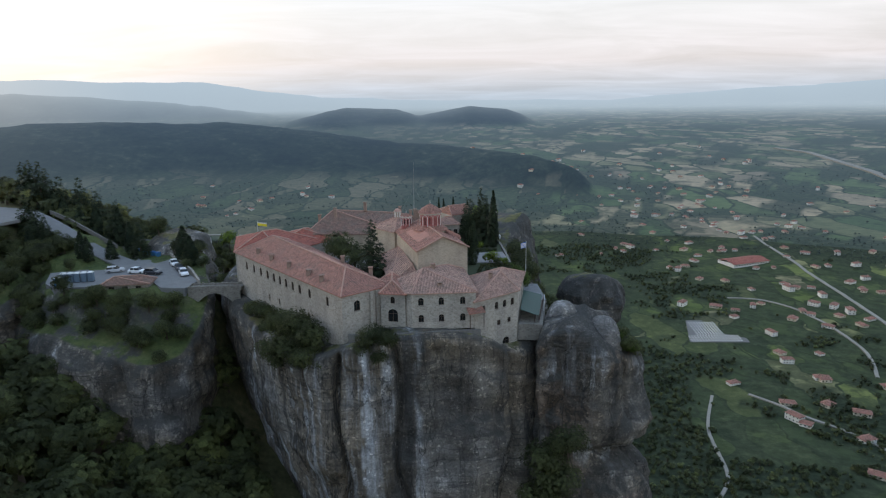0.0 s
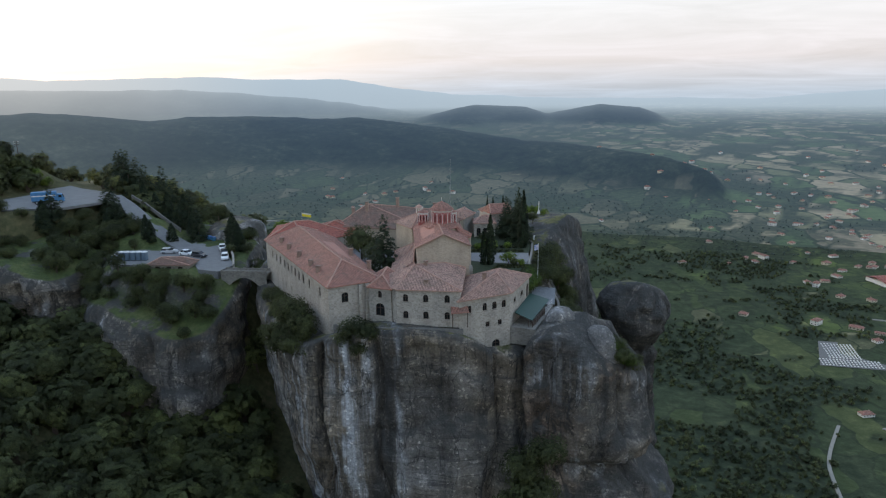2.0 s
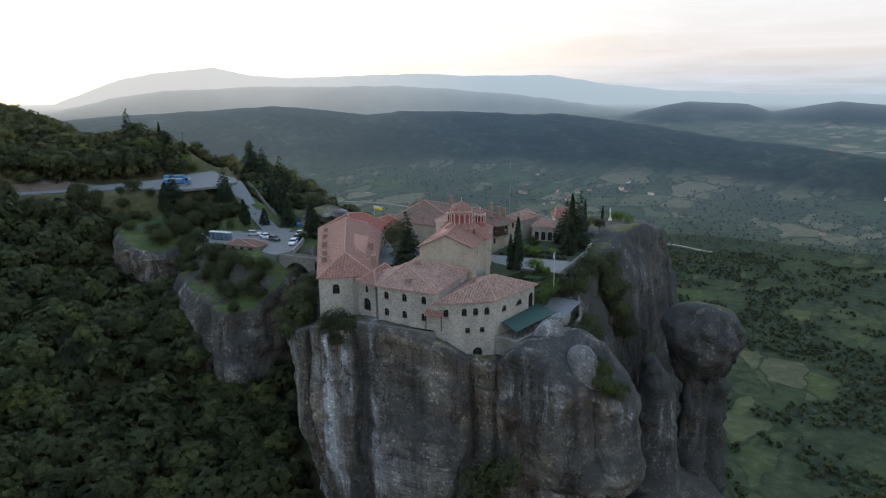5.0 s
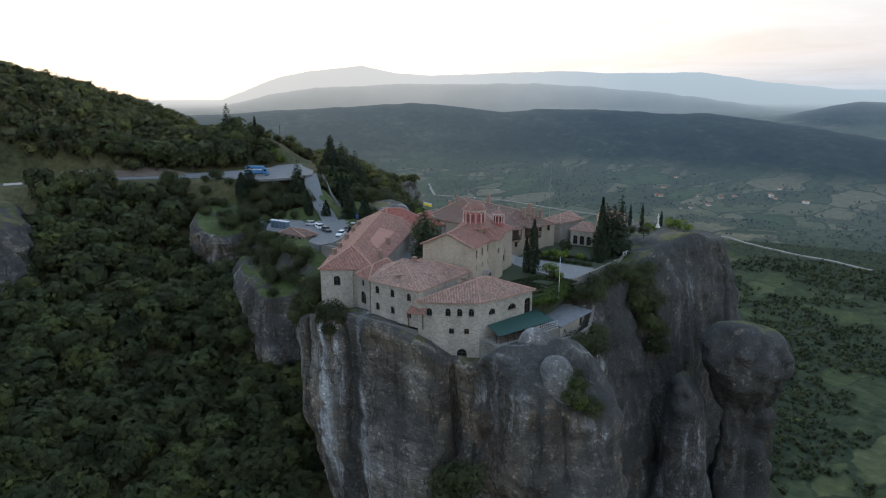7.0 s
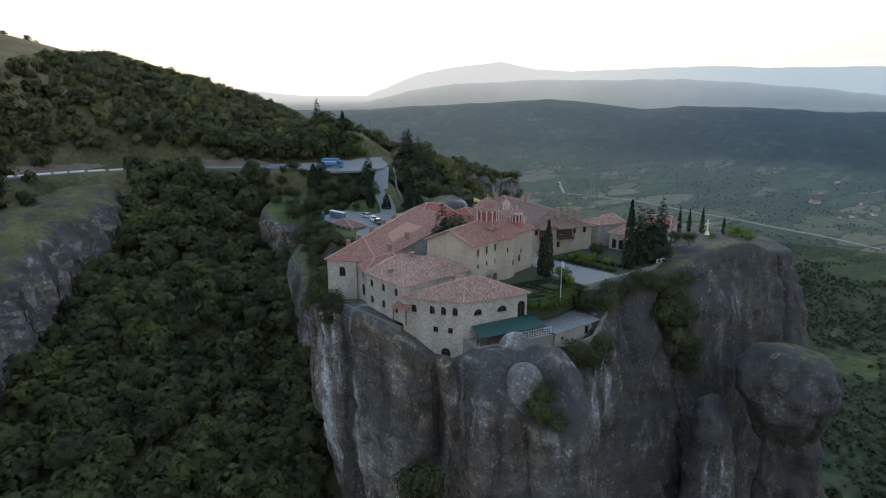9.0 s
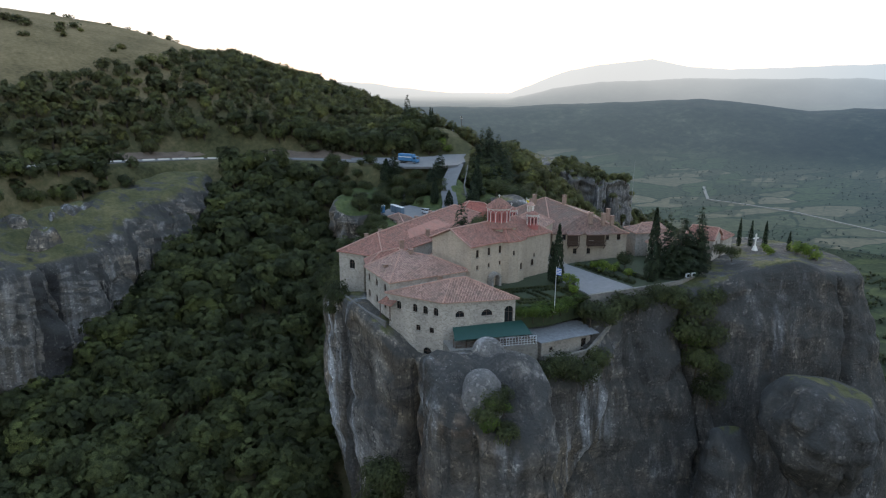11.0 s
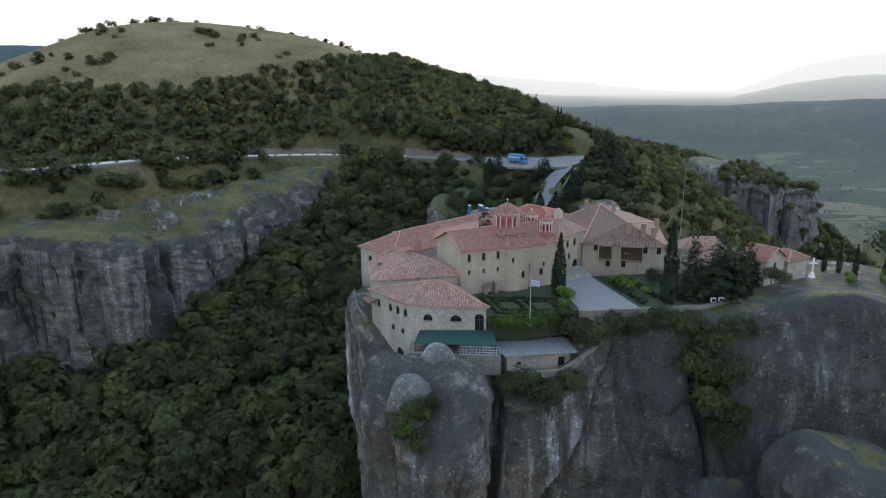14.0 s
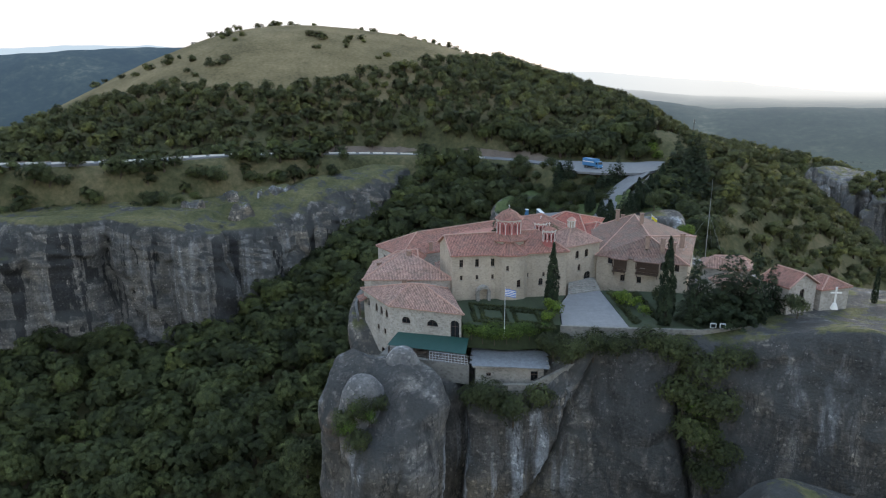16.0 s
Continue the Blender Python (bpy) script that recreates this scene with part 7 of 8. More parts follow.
# small gatehouse chapel beside the cross rock, and the low range behind the pines
building("small_chapel", "small pale chapel with red tiled gable roof", [(10.6, 178.8), (7.6, 184.2), (2.4, 181.6), (5.4, 176.2)], 12.0, 18.3, ((9.1, 181.5, 20.3), (4.4, 179.1, 20.3)), M_ROOF, M_STONE,
         {0: [(3.1, 16.0, 1.1, 1.6, True)], 3: [(3.0, 15.6, 0.8, 1.2, True)]}, hips=False)
building("chapel_porch", "low tiled porch beside the small chapel", [(7.4, 185.2), (5.0, 190.6), (0.5, 188.6), (2.9, 183.4)], 12.0, 17.2, ((4.6, 187.4, 18.6), (3.4, 186.8, 18.6)), M_ROOF, M_STONE)
building("garden_pavilion", "low tiled pavilion with arcade in the upper garden", [(1.5, 169.5), (7.0, 170.5), (6.2, 175.5), (0.7, 174.5)], 11, 16.8, ((3.2, 172.3, 18.4), (4.6, 172.6, 18.4)), M_ROOF_OLD, M_STONE, {0: [(u, 13.2, 1.1, 2.2, True) for u in (1.2, 2.9, 4.6)], 1: [(2.5, 13.4, 1.2, 2.0, True)]})
building("garden_range", "low stone range with weathered tile roof in the garden", [(-1.0, 168.5), (0.5, 176.5), (-4.5, 178.0), (-6.5, 170.0)], 11, 18.3, ((-2.2, 170.8, 20.0), (-1.9, 175.5, 20.0)), M_ROOF_OLD, M_STONE2)

# chimneys
def chimney(x, y, z, h=1.4, w=0.45, material=None):
    c = holder("chimney", (x, y, z), "stone chimney with slab cap on the tiled roof", "chimney", "chimneys of the monastery")
    part("shaft", Shape().box(-w, -w, -0.9, w, w, h), material or M_BRICK, c)
    part("cap", Shape().box(-w - 0.1, -w - 0.1, h + 0.22, w + 0.1, w + 0.1, h + 0.32), M_ROOF_GREY, c)
    for sx in (-1, 1):
        for sy in (-1, 1):
            part("cap_post", Shape().box(sx * w * 0.75 - 0.07, sy * w * 0.75 - 0.07, h, sx * w * 0.75 + 0.07, sy * w * 0.75 + 0.07, h + 0.22), M_BRICK, c)


for x, y, z, hh in ((10.6, 116.6, 16.6, 1.0), (-0.2, 115.6, 19.2, 0.5), (1.0, 110.2, 17.2, 0.5), (-20.5, 113.5, 17.8, 0.7), (-23.6, 117.6, 17.8, 0.7), (-28.6, 123.8, 17.9, 0.7), (-33.5, 130.0, 17.9, 0.7), (-37.6, 135.4, 17.9, 0.8), (-12.0, 118.2, 17.8, 0.8), (-18.4, 126.6, 18.0, 0.8),
                    (-4.6, 162.2, 20.5, 1.6), (-3.9, 164.0, 19.9, 1.6), (-5.6, 159.6, 21.0, 1.3), (-8.6, 166.6, 20.6, 1.5), (-17.0, 160.5, 23.3, 1.0), (-24.0, 156.8, 22.4, 1.2), (-28.2, 158.6, 20.5, 1.2)):
    chimney(x, y, z, hh, 0.36)

# lantern on the gate tower
la = holder("roof_lantern", (-8.1, 145.8, 23.3), "small round roof lantern with white columns", "lantern")
part("drum", Shape().lathe([(0.6, 0), (0.6, 1.3)], 10), M_CHURCH, la)
for i in range(8):
    a = math.pi / 4 * i
    part("column", Shape().lathe([(0.09, 0.1), (0.09, 1.3)], 6, 0.66 * math.cos(a), 0.66 * math.sin(a)), M_WHITE, la)
part("cornice", Shape().lathe([(0.85, 1.3), (0.9, 1.42), (0.6, 1.46)], 16), M_WHITE, la)
part("lantern_roof", Shape().lathe([(0.95, 1.46), (0.5, 1.9), (0.05, 2.15)], 10), M_ROOF_OLD, la)

# timber balconies on the refectory front
def balcony(u, z, w):
    a, b = Vector((-6.6, 150.7)), Vector((-1.0, 166.0))
    d = (b - a).normalized()
    ang = math.degrees(math.atan2(d.y, d.x))
    o = a + d * u
    h = holder("balcony", pose(o.x, o.y, z, 0, 0, ang), "dark timber balcony with tiled hood on the front", "balcony", "balconies of the refectory")
    part("floor", Shape().box(-w / 2, -1.3, 0, w / 2, 0.0, 0.14), M_WOOD, h)
    for i in range(int(w / 0.18) + 1):
        x = -w / 2 + 0.05 + i * (w - 0.1) / int(w / 0.18)
        part("baluster", Shape().box(x - 0.03, -1.28, 0.14, x + 0.03, -1.22, 1.0), M_WOOD, h)
    part("hand_rail", Shape().box(-w / 2, -1.32, 1.0, w / 2, -1.18, 1.08), M_WOOD, h)
    for x in (-w / 2 + 0.08, 0, w / 2 - 0.08):
        part("post", Shape().box(x - 0.07, -1.3, 1.08, x + 0.07, -1.16, 2.62), M_WOOD, h)
    part("screen", Shape().box(-w / 2, -0.06, 0.2, w / 2, -0.02, 2.2), M_WOOD, h)
    g = [(-w / 2 - 0.3, -1.7, 2.62), (w / 2 + 0.3, -1.7, 2.62), (w / 2 + 0.3, 0.2, 3.05), (-w / 2 - 0.3, 0.2, 3.05)]
    roof_faces([g], M_ROOF_GREY, "hood", h)
    for x in (-w / 2 + 0.2, w / 2 - 0.2):
        part("bracket", Shape().tube([(x, -1.2, 0), (x, 0, -0.9)], [0.07, 0.07], 4), M_WOOD, h)


balcony(4.4, 15.9, 2.4)
balcony(9.4, 15.9, 4.0)

# ---- trees of the monastery and the car park ----
cyp = Grove(lambda i: plant("cypress", spindle_crown(np.random.RandomState(200 + i), 1.35, 10, 900, 0.26), trunk_shape(np.random.RandomState(i), 3, 0.2, 0), M_CYP, "tall slender dark green cypress", "tree", "cypresses"), 3)
for x, y, z, h, w in ((8.9, 141.6, 12.9, 11.8, 1.0), (7.4, 141.3, 12.9, 8.0, 0.65), (15.1, 158.9, 12.9, 14.8, 1.15), (1.9, 196.5, 13.2, 7.0, 0.45), (3.4, 198.5, 13.0, 6.4, 0.45), (6.4, 199.5, 13.0, 6.7, 0.5), (11.0, 201.5, 13.2, 4.6, 0.4),
                      (-160, 187.6, 29.5, 10.5, 0.8), (-163.2, 190, 29.5, 9.5, 0.8), (-63.4, 160.8, 9.8, 8.2, 1.5), (-61.0, 158.6, 9.8, 6.5, 1.3), (-84.5, 172.0, 10.6, 9.0, 1.3), (-80.5, 169.0, 10.6, 7.5, 1.1), (-105.0, 183.0, 19.4, 9.5, 1.3), (-109.5, 186.5, 20, 9, 1.2), (-99, 180, 16, 8.5, 1.4), (-93, 177, 16, 8.0, 1.3), (-88, 158.5, 16, 6.0, 1.0), (-86, 157.5, 16, 5.5, 0.9), (-82, 161, 16, 5.0, 1.0), (-102, 163, 16, 6.5, 1.5), (-112, 150, 16, 7.5, 1.6)):
    far_off = -115 < x < -59
    cyp.at(x, y, z if -60 < x and y < 190 else top_of(x, y) - 0.1, w * (1.25 if far_off else 1.0), None, h / 10 * (1.2 if far_off else 1.0))
pine = Grove(lambda i: plant("pine_tree", pine_crown(np.random.RandomState(220 + i), 3.4, 11, 17, 26, 0.34), trunk_shape(np.random.RandomState(i + 5), 8, 0.22, 0), M_PINE, "dark green conifer with ragged tiers of boughs", "tree", "conifers"), 3)
for x, y, z, h, w in ((-12.8, 132.0, 12.9, 12.6, 1.25), (13.6, 163.6, 12.9, 12.6, 0.95), (13.2, 168.2, 12.9, 11.2, 1.45), (13.0, 172.6, 12.9, 13.2, 0.85), (10.4, 171.0, 12.9, 10.5, 1.3), (9.4, 176.6, 13, 10.0, 0.75), (-121, 195.8, 21.5, 10, 1.2), (-114.5, 190.0, 21.5, 11, 1.2), (-110.5, 192, 20.5, 10.5, 1.2), (-103, 189, 20, 9.5, 1.2), (-97, 185, 20, 9, 1.2), (-107, 169, 17, 8, 1.0), (-103, 166, 17, 7.5, 1.0), (-99, 163, 17, 7, 0.9), (-112, 153, 17, 6.5, 0.9), (-168.4, 180, 32, 10.5, 1.0), (-118, 199, 20, 10, 1.2), (-107, 196, 20, 10.5, 1.2), (-100, 192, 20, 9.5, 1.2), (-93, 188, 18, 9, 1.1), (-88, 183, 16, 8.5, 1.1), (-125, 199, 20, 9.5, 1.2), (-77.0, 166.5, 10.6, 9.6, 1.0), (-87.5, 174.5, 12, 8.5, 1.0)):
    far_off = x < -90
    pine.at(x, y, z if x > -60 else top_of(x, y) - 0.2, w * (1.2 if far_off else 1.0), None, h / 11 * (1.4 if far_off else 1.0))
leafy = Grove(lambda i: plant("broadleaf_tree", broad_crown(np.random.RandomState(240 + i), 2.6, 5.2, 14, 130, 0.19), trunk_shape(np.random.RandomState(i + 9), 4.5, 0.16, 5, 1.4), M_LEAF, "round broadleaf tree with dense green crown", "tree", "garden trees"), 4)
for x, y, z, s in ((-21.0, 142.0, 12.8, 1.55), (-17.5, 138.6, 12.8, 1.2), (5.5, 160.5, 12.9, 0.7), (11.2, 170.2, 12.9, 0.8), (-75.5, 175, 10.5, 1.1), (-93, 160, 12.0, 0.9), (-99, 166, 15.5, 1.0), (-88.5, 153.5, 9.8, 0.6), (-66.5, 166.5, 10, 0.9)):
    leafy.at(x, y, z if x > -60 else top_of(x, y) - 0.2, s)
bright = Grove(lambda i: plant("bright_bush", broad_crown(np.random.RandomState(260 + i), 1.3, 2.2, 9, 60, 0.15), trunk_shape(np.random.RandomState(i + 19), 1.2, 0.06, 3, 0.5), M_LEAF_L, "rounded bright green garden bush", "bush", "bright bushes"), 3)
for x, y, z, s in ((13.0, 141.4, 12.9, 1.45), (15.6, 140.6, 12.9, 0.9), (6.5, 154.0, 12.9, 1.2), (8.2, 155.6, 12.9, 1.1), (4.6, 153.2, 12.9, 1.0), (11.6, 156.4, 12.9, 0.9), (13.8, 200.5, 13, 1.4), (16.5, 201.0, 13, 1.5), (19.0, 199.6, 13, 1.2), (9.5, 196, 13.4, 1.0), (12, 194.5, 13.6, 0.9), (-148, 187.3, 27, 2.4), (-145, 189.5, 27, 1.8), (-85, 184.5, 12, 2.8), (-81, 185.5, 11, 2.6), (-88.5, 186, 9, 2.4), (-76, 184, 9, 2.2), (-58, 180, 9, 2.2)):
    bright.at(x, y, z if -60 < x and y < 190 else top_of(x, y) - 0.3, s)
bush = Grove(lambda i: plant("bush", broad_crown(np.random.RandomState(280 + i), 1.7, 2.4, 13, 130, 0.115), trunk_shape(np.random.RandomState(i + 29), 1.4, 0.08, 3, 0.6), M_LEAF, "dense dark green bush clinging to the rock edge", "bush", "bushes on the rock"), 4)
for x, y, z, s in ((-26.4, 113.2, 7.6, 1.9), (-24.0, 109.8, 7.4, 2.0), (-21.4, 107.4, 6.6, 1.8), (-29.4, 116.6, 7.2, 1.7), (-26.8, 109.6, 3.6, 2.0), (-23.4, 106.0, 3.2, 1.7), (-30.8, 113.4, 2.4, 1.8), (-34.4, 124.4, 6.4, 1.6), (-37.0, 127.4, 6.0, 1.5), (-30.5, 119.0, 5.5, 1.6), (-27.5, 114.0, 5.0, 1.9), (-25.0, 110.8, 4.5, 2.0), (-22.4, 108.0, 4.8, 1.7), (-28.8, 111.0, 1.5, 1.4), (-33.0, 121.5, 4.5, 1.3), (-38.5, 131, 5.5, 1.2), (-19.6, 105.6, 3.5, 1.2), (-11.0, 104.0, 8.2, 1.6), (-8.6, 103.6, 8.0, 1.5), (-12.6, 103.9, 6.5, 1.2), (-9.8, 103.0, 5.6, 1.1),
                   (34.5, 114.0, 4.6, 1.3), (36.0, 112.0, 3.4, 1.2), (33.0, 116.5, 4.8, 1.1), (37.8, 114.5, 1.5, 1.2), (26.0, 132.0, 2.2, 1.9), (26.8, 135.5, 1.2, 1.8), (25.4, 129.5, 2.5, 1.5), (25.2, 139.5, 2.6, 1.6), (21.8, 144.2, 8.5, 1.7), (20.6, 147.5, 9.4, 1.7), (19.8, 141.5, 8.6, 1.8), (21.0, 151.0, 9.6, 1.6),
                   (20.6, 156.0, 10.0, 1.7), (21.4, 160.0, 8.6, 2.0), (22.6, 163.5, 6.5, 2.2), (24.0, 160.5, 3.0, 2.2), (24.6, 164.8, 1.0, 2.3), (25.6, 161.6, -2.2, 2.2), (26.2, 165.5, -4.8, 2.0), (21.4, 168.0, 8.2, 1.8), (27.6, 163.2, -7.5, 1.9),
                   (14.6, 140.8, 12.9, 0.7), (12.6, 178.8, 15.4, 1.0), (16.5, 178.0, 15.8, 1.0), (23.0, 101.8, -12, 2.2), (19.0, 103.0, -16, 2.6), (21.0, 102.0, -20, 2.8), (18.5, 102.6, -24, 2.8)):
    bush.at(x, y, z, s)
# bushes and small trees on the slopes about the car park and on the rock tops
rb2 = np.random.RandomState(91)
for i in range(120):
    x, y = rb2.uniform(-106, -55), rb2.uniform(119, 180)
    if not inside(np.array([x]), np.array([y]), PARKROCK)[0] or inside(np.array([x]), np.array([y]), [(-54, 134), (-51, 143), (-60, 152), (-73, 174), (-90, 176), (-104, 178), (-104, 168), (-92, 154), (-93, 141), (-79, 138), (-62, 134)])[0]:
        continue
    if rb2.uniform() < 0.6:
        bush.at(x, y, top_of(x, y) - 0.3, rb2.uniform(0.8, 1.6))
    else:
        leafy.at(x, y, top_of(x, y) - 0.3, rb2.uniform(0.6, 1.1))
for x, y, s_ in ((-106, 170, 1.5), (-102, 169, 1.6), (-99, 166.5, 1.7), (-96, 164.5, 1.5), (-93, 163, 1.4), (-100, 161, 1.8), (-96, 157, 1.7), (-104, 165, 1.8), (-108, 160, 1.7), (-95, 152, 1.5), (-90, 137.5, 1.7), (-87, 135, 1.5), (-52.5, 127, 1.4), (-60, 125, 1.5), (-66, 128, 1.6), (-72, 128, 1.3), (-56, 131, 1.1), (-100, 150, 1.8), (-97, 143, 1.9), (-92, 140, 1.7), (-86, 133, 1.5), (-80, 131, 1.2), (-101, 158, 2.0), (-98, 163, 1.8)):
    bush.at(x, y, top_of(x, y) - 0.3, s_)
rb3 = np.random.RandomState(92)
for i in range(95):
    x, y = rb3.uniform(-144, -96), rb3.uniform(134, 163)
    if inside(np.array([x]), np.array([y]), PLAZA, 1.5)[0] or not off_road(np.array([x]), np.array([y]), 5.5)[0]:
        continue
    (leafy if i % 3 == 0 else bush).at(x, y, top_of(x, y) - 0.4, rb3.uniform(0.7, 1.1) if i % 3 == 0 else rb3.uniform(1.0, 1.9))
# clipped hedges and beds of the garden
hedge = Grove(lambda i: plant("hedge", broad_crown(np.random.RandomState(300 + i), 1.0, 0.9, 8, 45, 0.13), None, M_LEAF, "low clipped green garden hedge", "hedge", "garden hedges"), 3)
g0, gu, gv = Vector((7.2, 126.6)), Vector((0.28, 0.96)), Vector((0.985, 0.17))
for u0, u1, v0, v1 in ((1.0, 14.2, 1.2, 9.4), (2.6, 6.6, 2.8, 7.8), (8.4, 12.6, 2.8, 7.8)):
    n_ = int((u1 - u0) / 0.72)
    edge_ = [(u0 + (u1 - u0) * k / n_, v) for k in range(n_ + 1) for v in (v0, v1)]
    n_ = int((v1 - v0) / 0.72)
    edge_ += [(u, v0 + (v1 - v0) * k / n_) for k in range(1, n_) for u in (u0, u1)]
    for u, v in edge_:
        q_ = g0 + gu * (u * 0.98) + gv * v
        hedge.at(q_.x - 0.35 * u * 0.3, q_.y, 12.8, 0.5, None, 0.55)
creeper = Grove(lambda i: plant("creeper", broad_crown(np.random.RandomState(320 + i), 1.7, 2.2, 13, 120, 0.12), trunk_shape(np.random.RandomState(i + 39), 1.2, 0.06, 3, 0.5), M_VINE, "mid green creeper spilling over the garden edge", "creeper", "garden creepers"), 3)
for x, y, z, s in ((18.2, 128.6, 10.9, 1.0), (18.6, 130.4, 10.6, 1.15), (18.9, 132.3, 10.6, 1.2), (18.8, 134.2, 10.8, 1.1), (18.5, 136.0, 11.0, 1.1), (18.2, 137.8, 11.2, 1.0), (17.6, 140.2, 11.4, 0.9), (34.6, 113.6, 5.0, 0.9), (36.2, 112.6, 3.0, 1.0), (35.0, 115.6, 4.2, 0.9), (23.6, 162.0, 2.0, 1.5), (25.6, 163.0, -1.5, 1.5)):
    creeper.at(x, y, z, s)
for i in range(20):
    hedge.at(0.4 + (i % 10) * 1.6, 152.6 + 0.22 * (i % 10) + (i // 10) * 4.2, 12.8, 0.9, None, 0.8)


# ---- the plain: houses, tracks, a cemetery ----
def land_at(x, y):
    """Where a true place on the plain is drawn: x, y, z."""
    dx, dy = x - CENTRE[0], y - CENTRE[1]
    R = math.hypot(dx, dy)
    r = R if R < 1700 else 1700 + 210 * (math.sqrt(1 + (R - 1700) / 105.0) - 1)
    k = r / R
    x, y = CENTRE[0] + dx * k, CENTRE[1] + dy * k
    z = float(terrain(x, y))
    if r > 1500:
        a = np.array([math.degrees(math.atan2(-dx, dy))])
        zf, _ = far_land(a, np.array([r]), np.array([x]), np.array([y]))
        z += (float(zf[0]) - z) * float(sstep(1500, 1900, r))
    return x, y, z


M_PLASTER = plain_mat("white house plaster", (0.72, 0.69, 0.63), 0.85, 0, 0.1, 0.3)
M_CREAM = plain_mat("cream house plaster", (0.62, 0.54, 0.42), 0.85, 0, 0.1, 0.3)


def house(i):
    rs_ = np.random.RandomState(400 + i)
    L, W, H = rs_.uniform(9, 15), rs_.uniform(7, 10), rs_.choice([3.2, 6.0])
    h = holder("village_house", (0, 0, 0), "white village house with red tiled roof on the plain", "house", "village houses")
    q = [(-L / 2, -W / 2), (L / 2, -W / 2), (L / 2, W / 2), (-L / 2, W / 2)]
    for k in range(4):
        sh = Shape()
        a, b = Vector(q[k]), Vector(q[(k + 1) % 4])
        n = int((b - a).length / 3)
        ops = [((j + 0.5) * (b - a).length / n, z, 1.2, 1.3, False) for j in range(n) for z in ([1.0] if H < 4 else [1.0, 4.0])]
        _, _, P = wall_panel(sh, q[k], q[(k + 1) % 4], -2.5, H, ops)
        part("wall", sh, M_PLASTER if i % 3 else M_CREAM, h)
        for u, z, w, hh, _a in ops:
            part("window", Shape().add([P(u - w / 2, z, 0.25), P(u + w / 2, z, 0.25), P(u + w / 2, z + hh, 0.25), P(u - w / 2, z + hh, 0.25)], [(0, 1, 2, 3)]), M_GLASS, h)
    g = [(*p, H - 0.1) for p in over(q, 0.6)]
    A, B = (-L / 2 + W * 0.4, 0, H + W * 0.24), (L / 2 - W * 0.4, 0, H + W * 0.24)
    roof_faces([[g[3], g[0], A], [g[0], g[1], B, A], [g[1], g[2], B], [g[2], g[3], A, B]], M_ROOF, "roof", h)
    part("chimney", Shape().box(L * 0.2, 0.4, H, L * 0.2 + 0.6, 1.0, H + W * 0.24 + 0.8), M_BRICK, h)
    return h


HOUSES = [(369, 615), (358, 582), (363, 570), (410, 612), (403, 540), (371, 477), (463, 1172), (454, 1189), (479, 1112), (408, 1338), (396, 1360), (595, 953), (564, 907), (600, 896), (730, 1074), (719, 1020), (876, 1543), (863, 1572),
          (790, 1857), (730, 1791), (836, 1760), (917, 1593), (774, 1427), (622, 1344), (710, 1428), (534, 1602), (804, 1173), (751, 1174), (780, 1490), (696, 1561), (603, 850), (634, 996), (130, 1730), (298, 984)]
rs = np.random.RandomState(77)
village = Grove(house, 5)
for x, y in HOUSES[:]:
    village.at(*land_at(x, y), 1.15, rs.uniform(0, 180))
for cx, cy, n_, sp in ((720, 1500, 26, 190), (620, 1000, 18, 150), (930, 2400, 34, 300), (-600, 2150, 14, 130), (820, 1900, 22, 200), (1300, 3300, 14, 500), (480, 1250, 8, 120), (560, 900, 12, 80), (700, 1180, 16, 130), (470, 690, 8, 50)):
    for _i in range(n_):
        village.at(*land_at(cx + rs.normal(0, sp), cy + rs.normal(0, sp)), rs.uniform(0.9, 1.4), rs.uniform(0, 180))
wx, wy, wz = land_at(610, 1220)
wh = holder("warehouse", pose(wx, wy, wz, 0, 0, 18), "long warehouse with a bright red roof on the plain", "warehouse")
part("body", Shape().box(-42, -22, -3, 42, 22, 6), M_PLASTER, wh)
roof_faces([[(-44, -24, 5.9), (44, -24, 5.9), (44, 0, 11), (-44, 0, 11)], [(44, 24, 5.9), (-44, 24, 5.9), (-44, 0, 11), (44, 0, 11)]], M_ROOF_NEW, "roof", wh)
for _i in range(12):
    part("window", Shape().box(-38 + _i * 6.6, -22.1, 2, -35 + _i * 6.6, -21.9, 4), M_GLASS, wh)

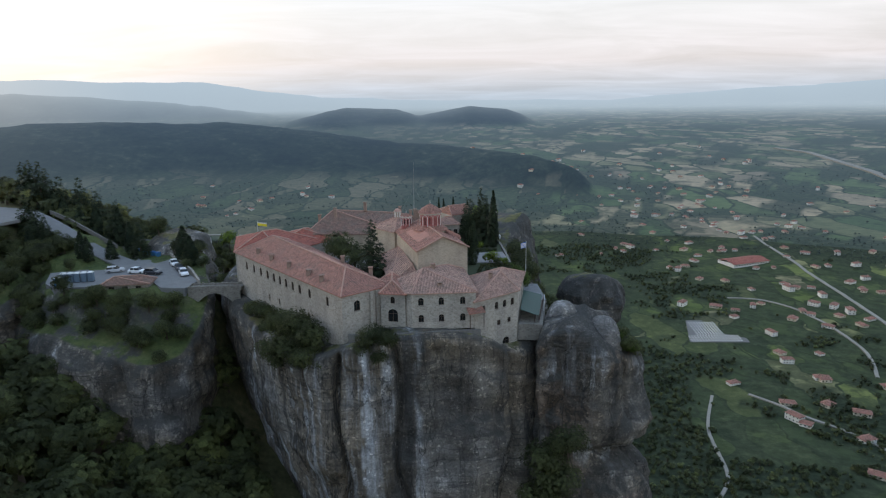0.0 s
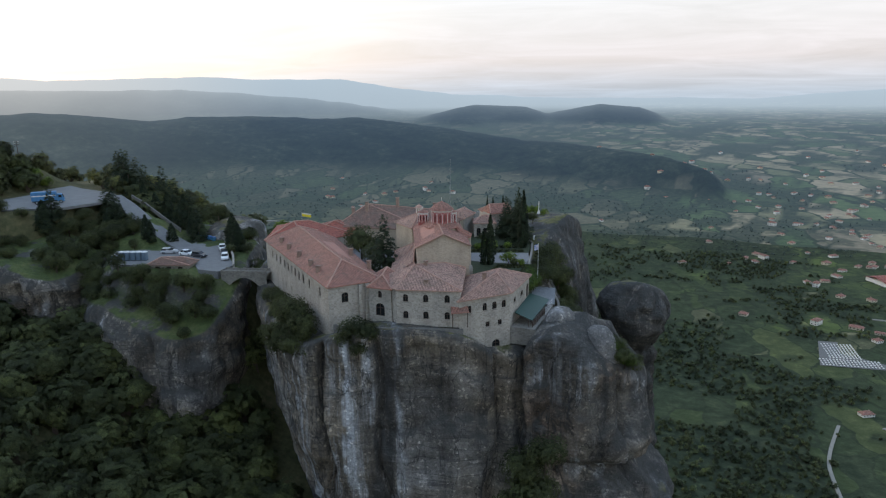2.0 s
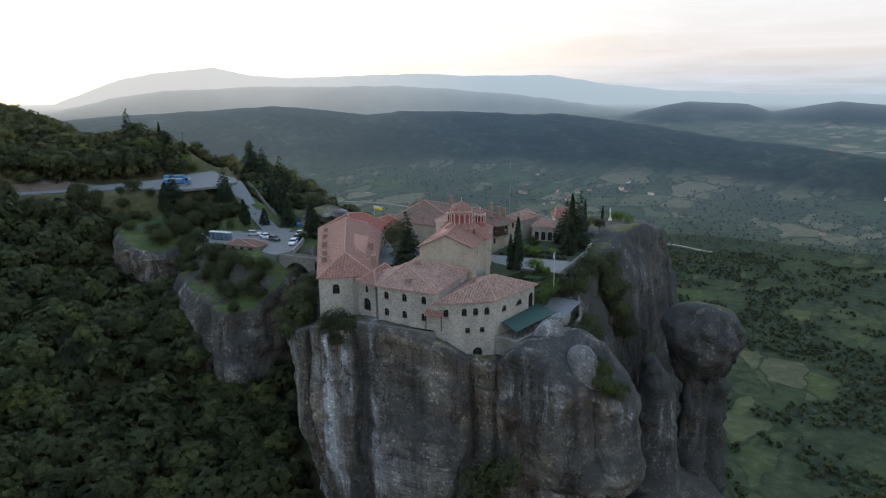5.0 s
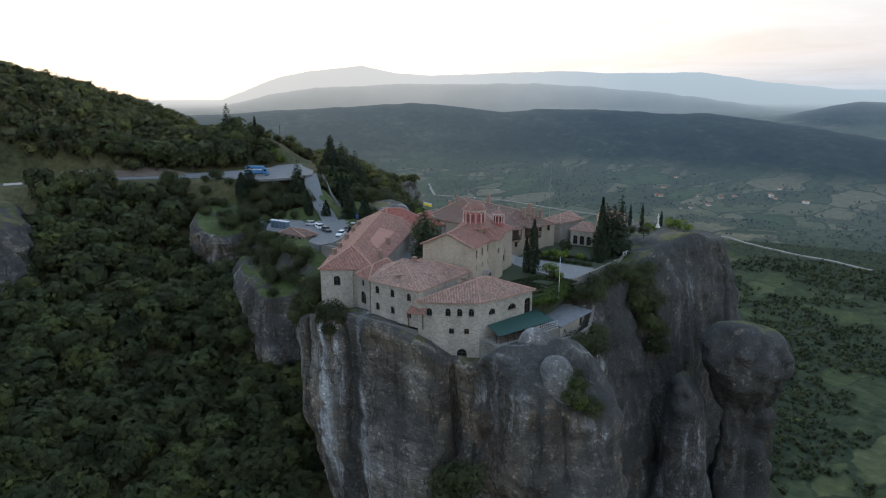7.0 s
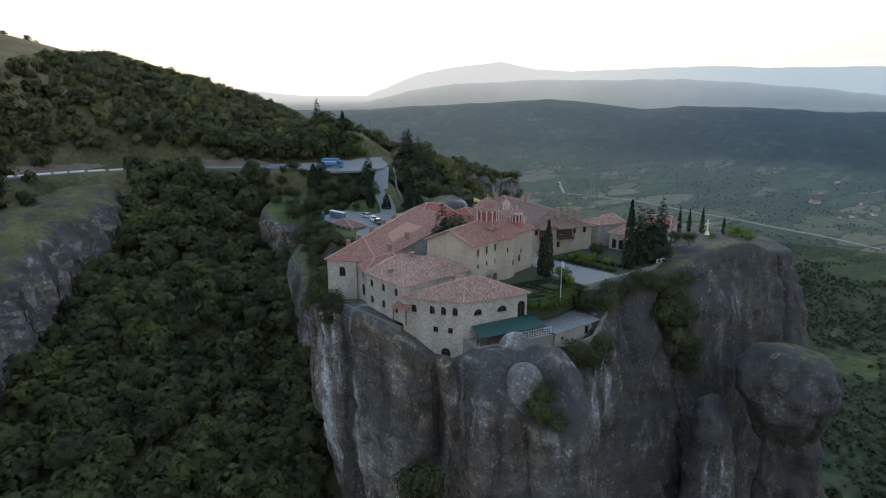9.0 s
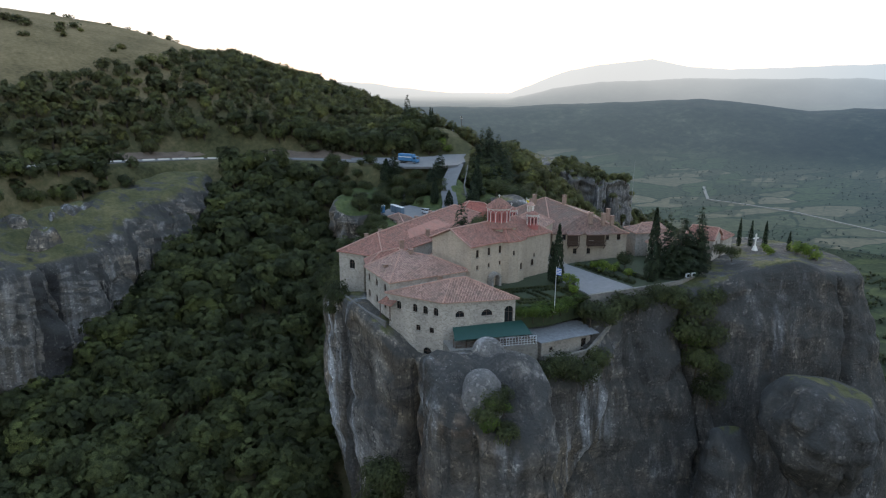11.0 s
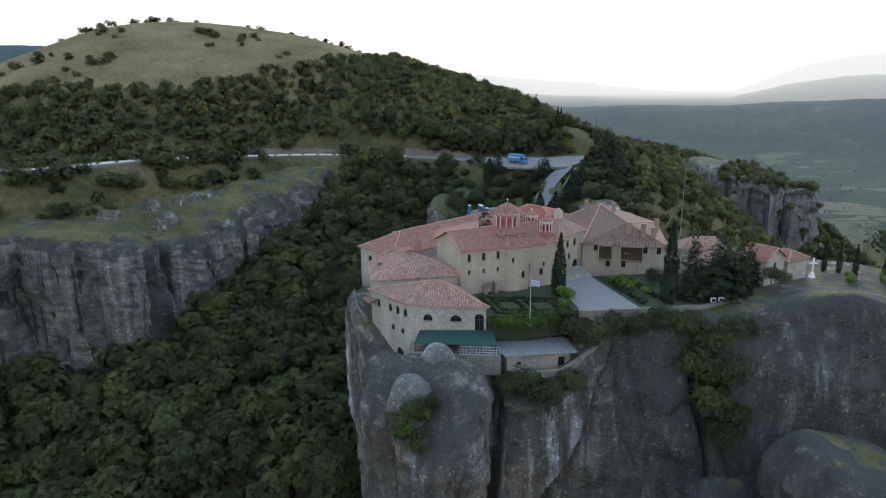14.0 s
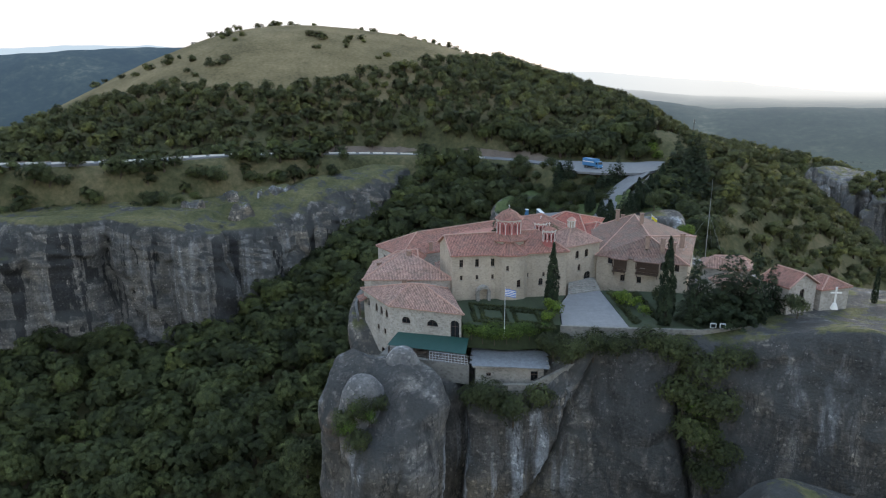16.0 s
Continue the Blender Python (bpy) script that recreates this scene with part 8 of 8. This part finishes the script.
M_TRACK = plain_mat("pale gravel track", (0.27, 0.25, 0.21), 0.95, 0, 0.2, 0.05)
for nm, pts, wd in (("track_road", [(340, 640), (362, 607), (370, 590), (392, 561), (408, 530), (420, 470)], 3.5), ("valley_road", [(560, 560), (649, 885), (682, 1061), (714, 1265), (745, 1450)], 6), ("field_road", [(511, 682), (549, 767), (559, 912), (531, 983), (479, 999)], 4), ("slope_track", [(200, 420), (240, 470), (262, 560), (300, 640)], 3)):
    ribbon(nm, [(x, y, 0) for x, y in pts], wd, 1.2, M_TRACK, "pale track between the fields", 2.5, 12.0, follow=True)
for nm, pts, wd in (("far_road", [(-1472, 1742), (-1380, 1650), (-1279, 1556), (-1041, 1623), (-700, 1590), (-369, 1537), (-221, 1456), (-53, 1408)], 8), ("highway", [(1700, 2300), (1809, 2594), (2060, 3498), (2047, 3887)], 26)):
    line = []
    for a, b in zip(pts[:-1], pts[1:]):
        for t in np.arange(8) / 8:
            line.append(land_at(a[0] + (b[0] - a[0]) * t, a[1] + (b[1] - a[1]) * t))
    ribbon(nm, line, wd, 2.0, M_TRACK, "pale road winding over the distant plain", 4.0, 40.0)

# rows of white graves on a levelled paved plot
cm = Shape()
for ax, ay, n_, rows in ((345, 806, 18, 4), (362, 832, 10, 9)):
    for r_ in range(rows):
        for c_ in range(n_):
            x, y = ax + c_ * 3.9 + r_ * 0.8, ay + r_ * 6.0
            z = float(terrain(x, y))
            cm.box(x - 0.8, y - 1.2, z - 0.5, x + 0.8, y + 1.2, z + 1.2)
put("graves", cm.mesh("graves", M_PLASTER), label="rows of white marble graves in a walled plot", category="graves", kind="stuff")
pz = Shape()
gx = [(340, 802), (420, 800), (422, 816), (380, 850), (392, 890), (368, 890)]
for i in range(1, len(gx) - 1):
    pz.add([(*gx[0], float(terrain(*gx[0])) + 0.6), (*gx[i], float(terrain(*gx[i])) + 0.6), (*gx[i + 1], float(terrain(*gx[i + 1])) + 0.6)], [(0, 1, 2)])
put("cemetery_ground", pz.mesh("cemetery_ground", M_DARKSTONE), label="pale paved ground of the cemetery", category="pavement", kind="structure")

# houses on the saddle of the hill
building("hill_house", "low house with tiled roof among trees on the hill", [(-162, 168), (-154, 166), (-152.5, 171), (-160.5, 173)], 22, 29.6, ((-159, 169.8, 30.8), (-156, 169.2, 30.8)), M_ROOF_GREY, M_STONE, {0: [(2, 27.8, 1, 1.1, False), (5.5, 27.8, 1, 1.1, False)]})


def pylon(x, y, z, hh):
    p = holder("utility_pole", (x, y, z), "wooden utility pole with cross-arms", "pole", "utility poles")
    part("pole", Shape().tube([(0, 0, -1), (0, 0, hh)], [0.16, 0.1], 7), M_WOOD, p)
    for k in (0.5, 1.3):
        part("cross_arm", Shape().box(-1.1, -0.07, hh - k - 0.08, 1.1, 0.07, hh - k + 0.08), M_WOOD, p)
        for q in (-0.95, -0.4, 0.4, 0.95):
            part("insulator", Shape().lathe([(0.06, hh - k + 0.08), (0.06, hh - k + 0.3)], 6, q, 0), M_WHITE, p)


pylon(-173.4, 209.4, top_of(-173.4, 209.4), 35 - top_of(-173.4, 209.4))
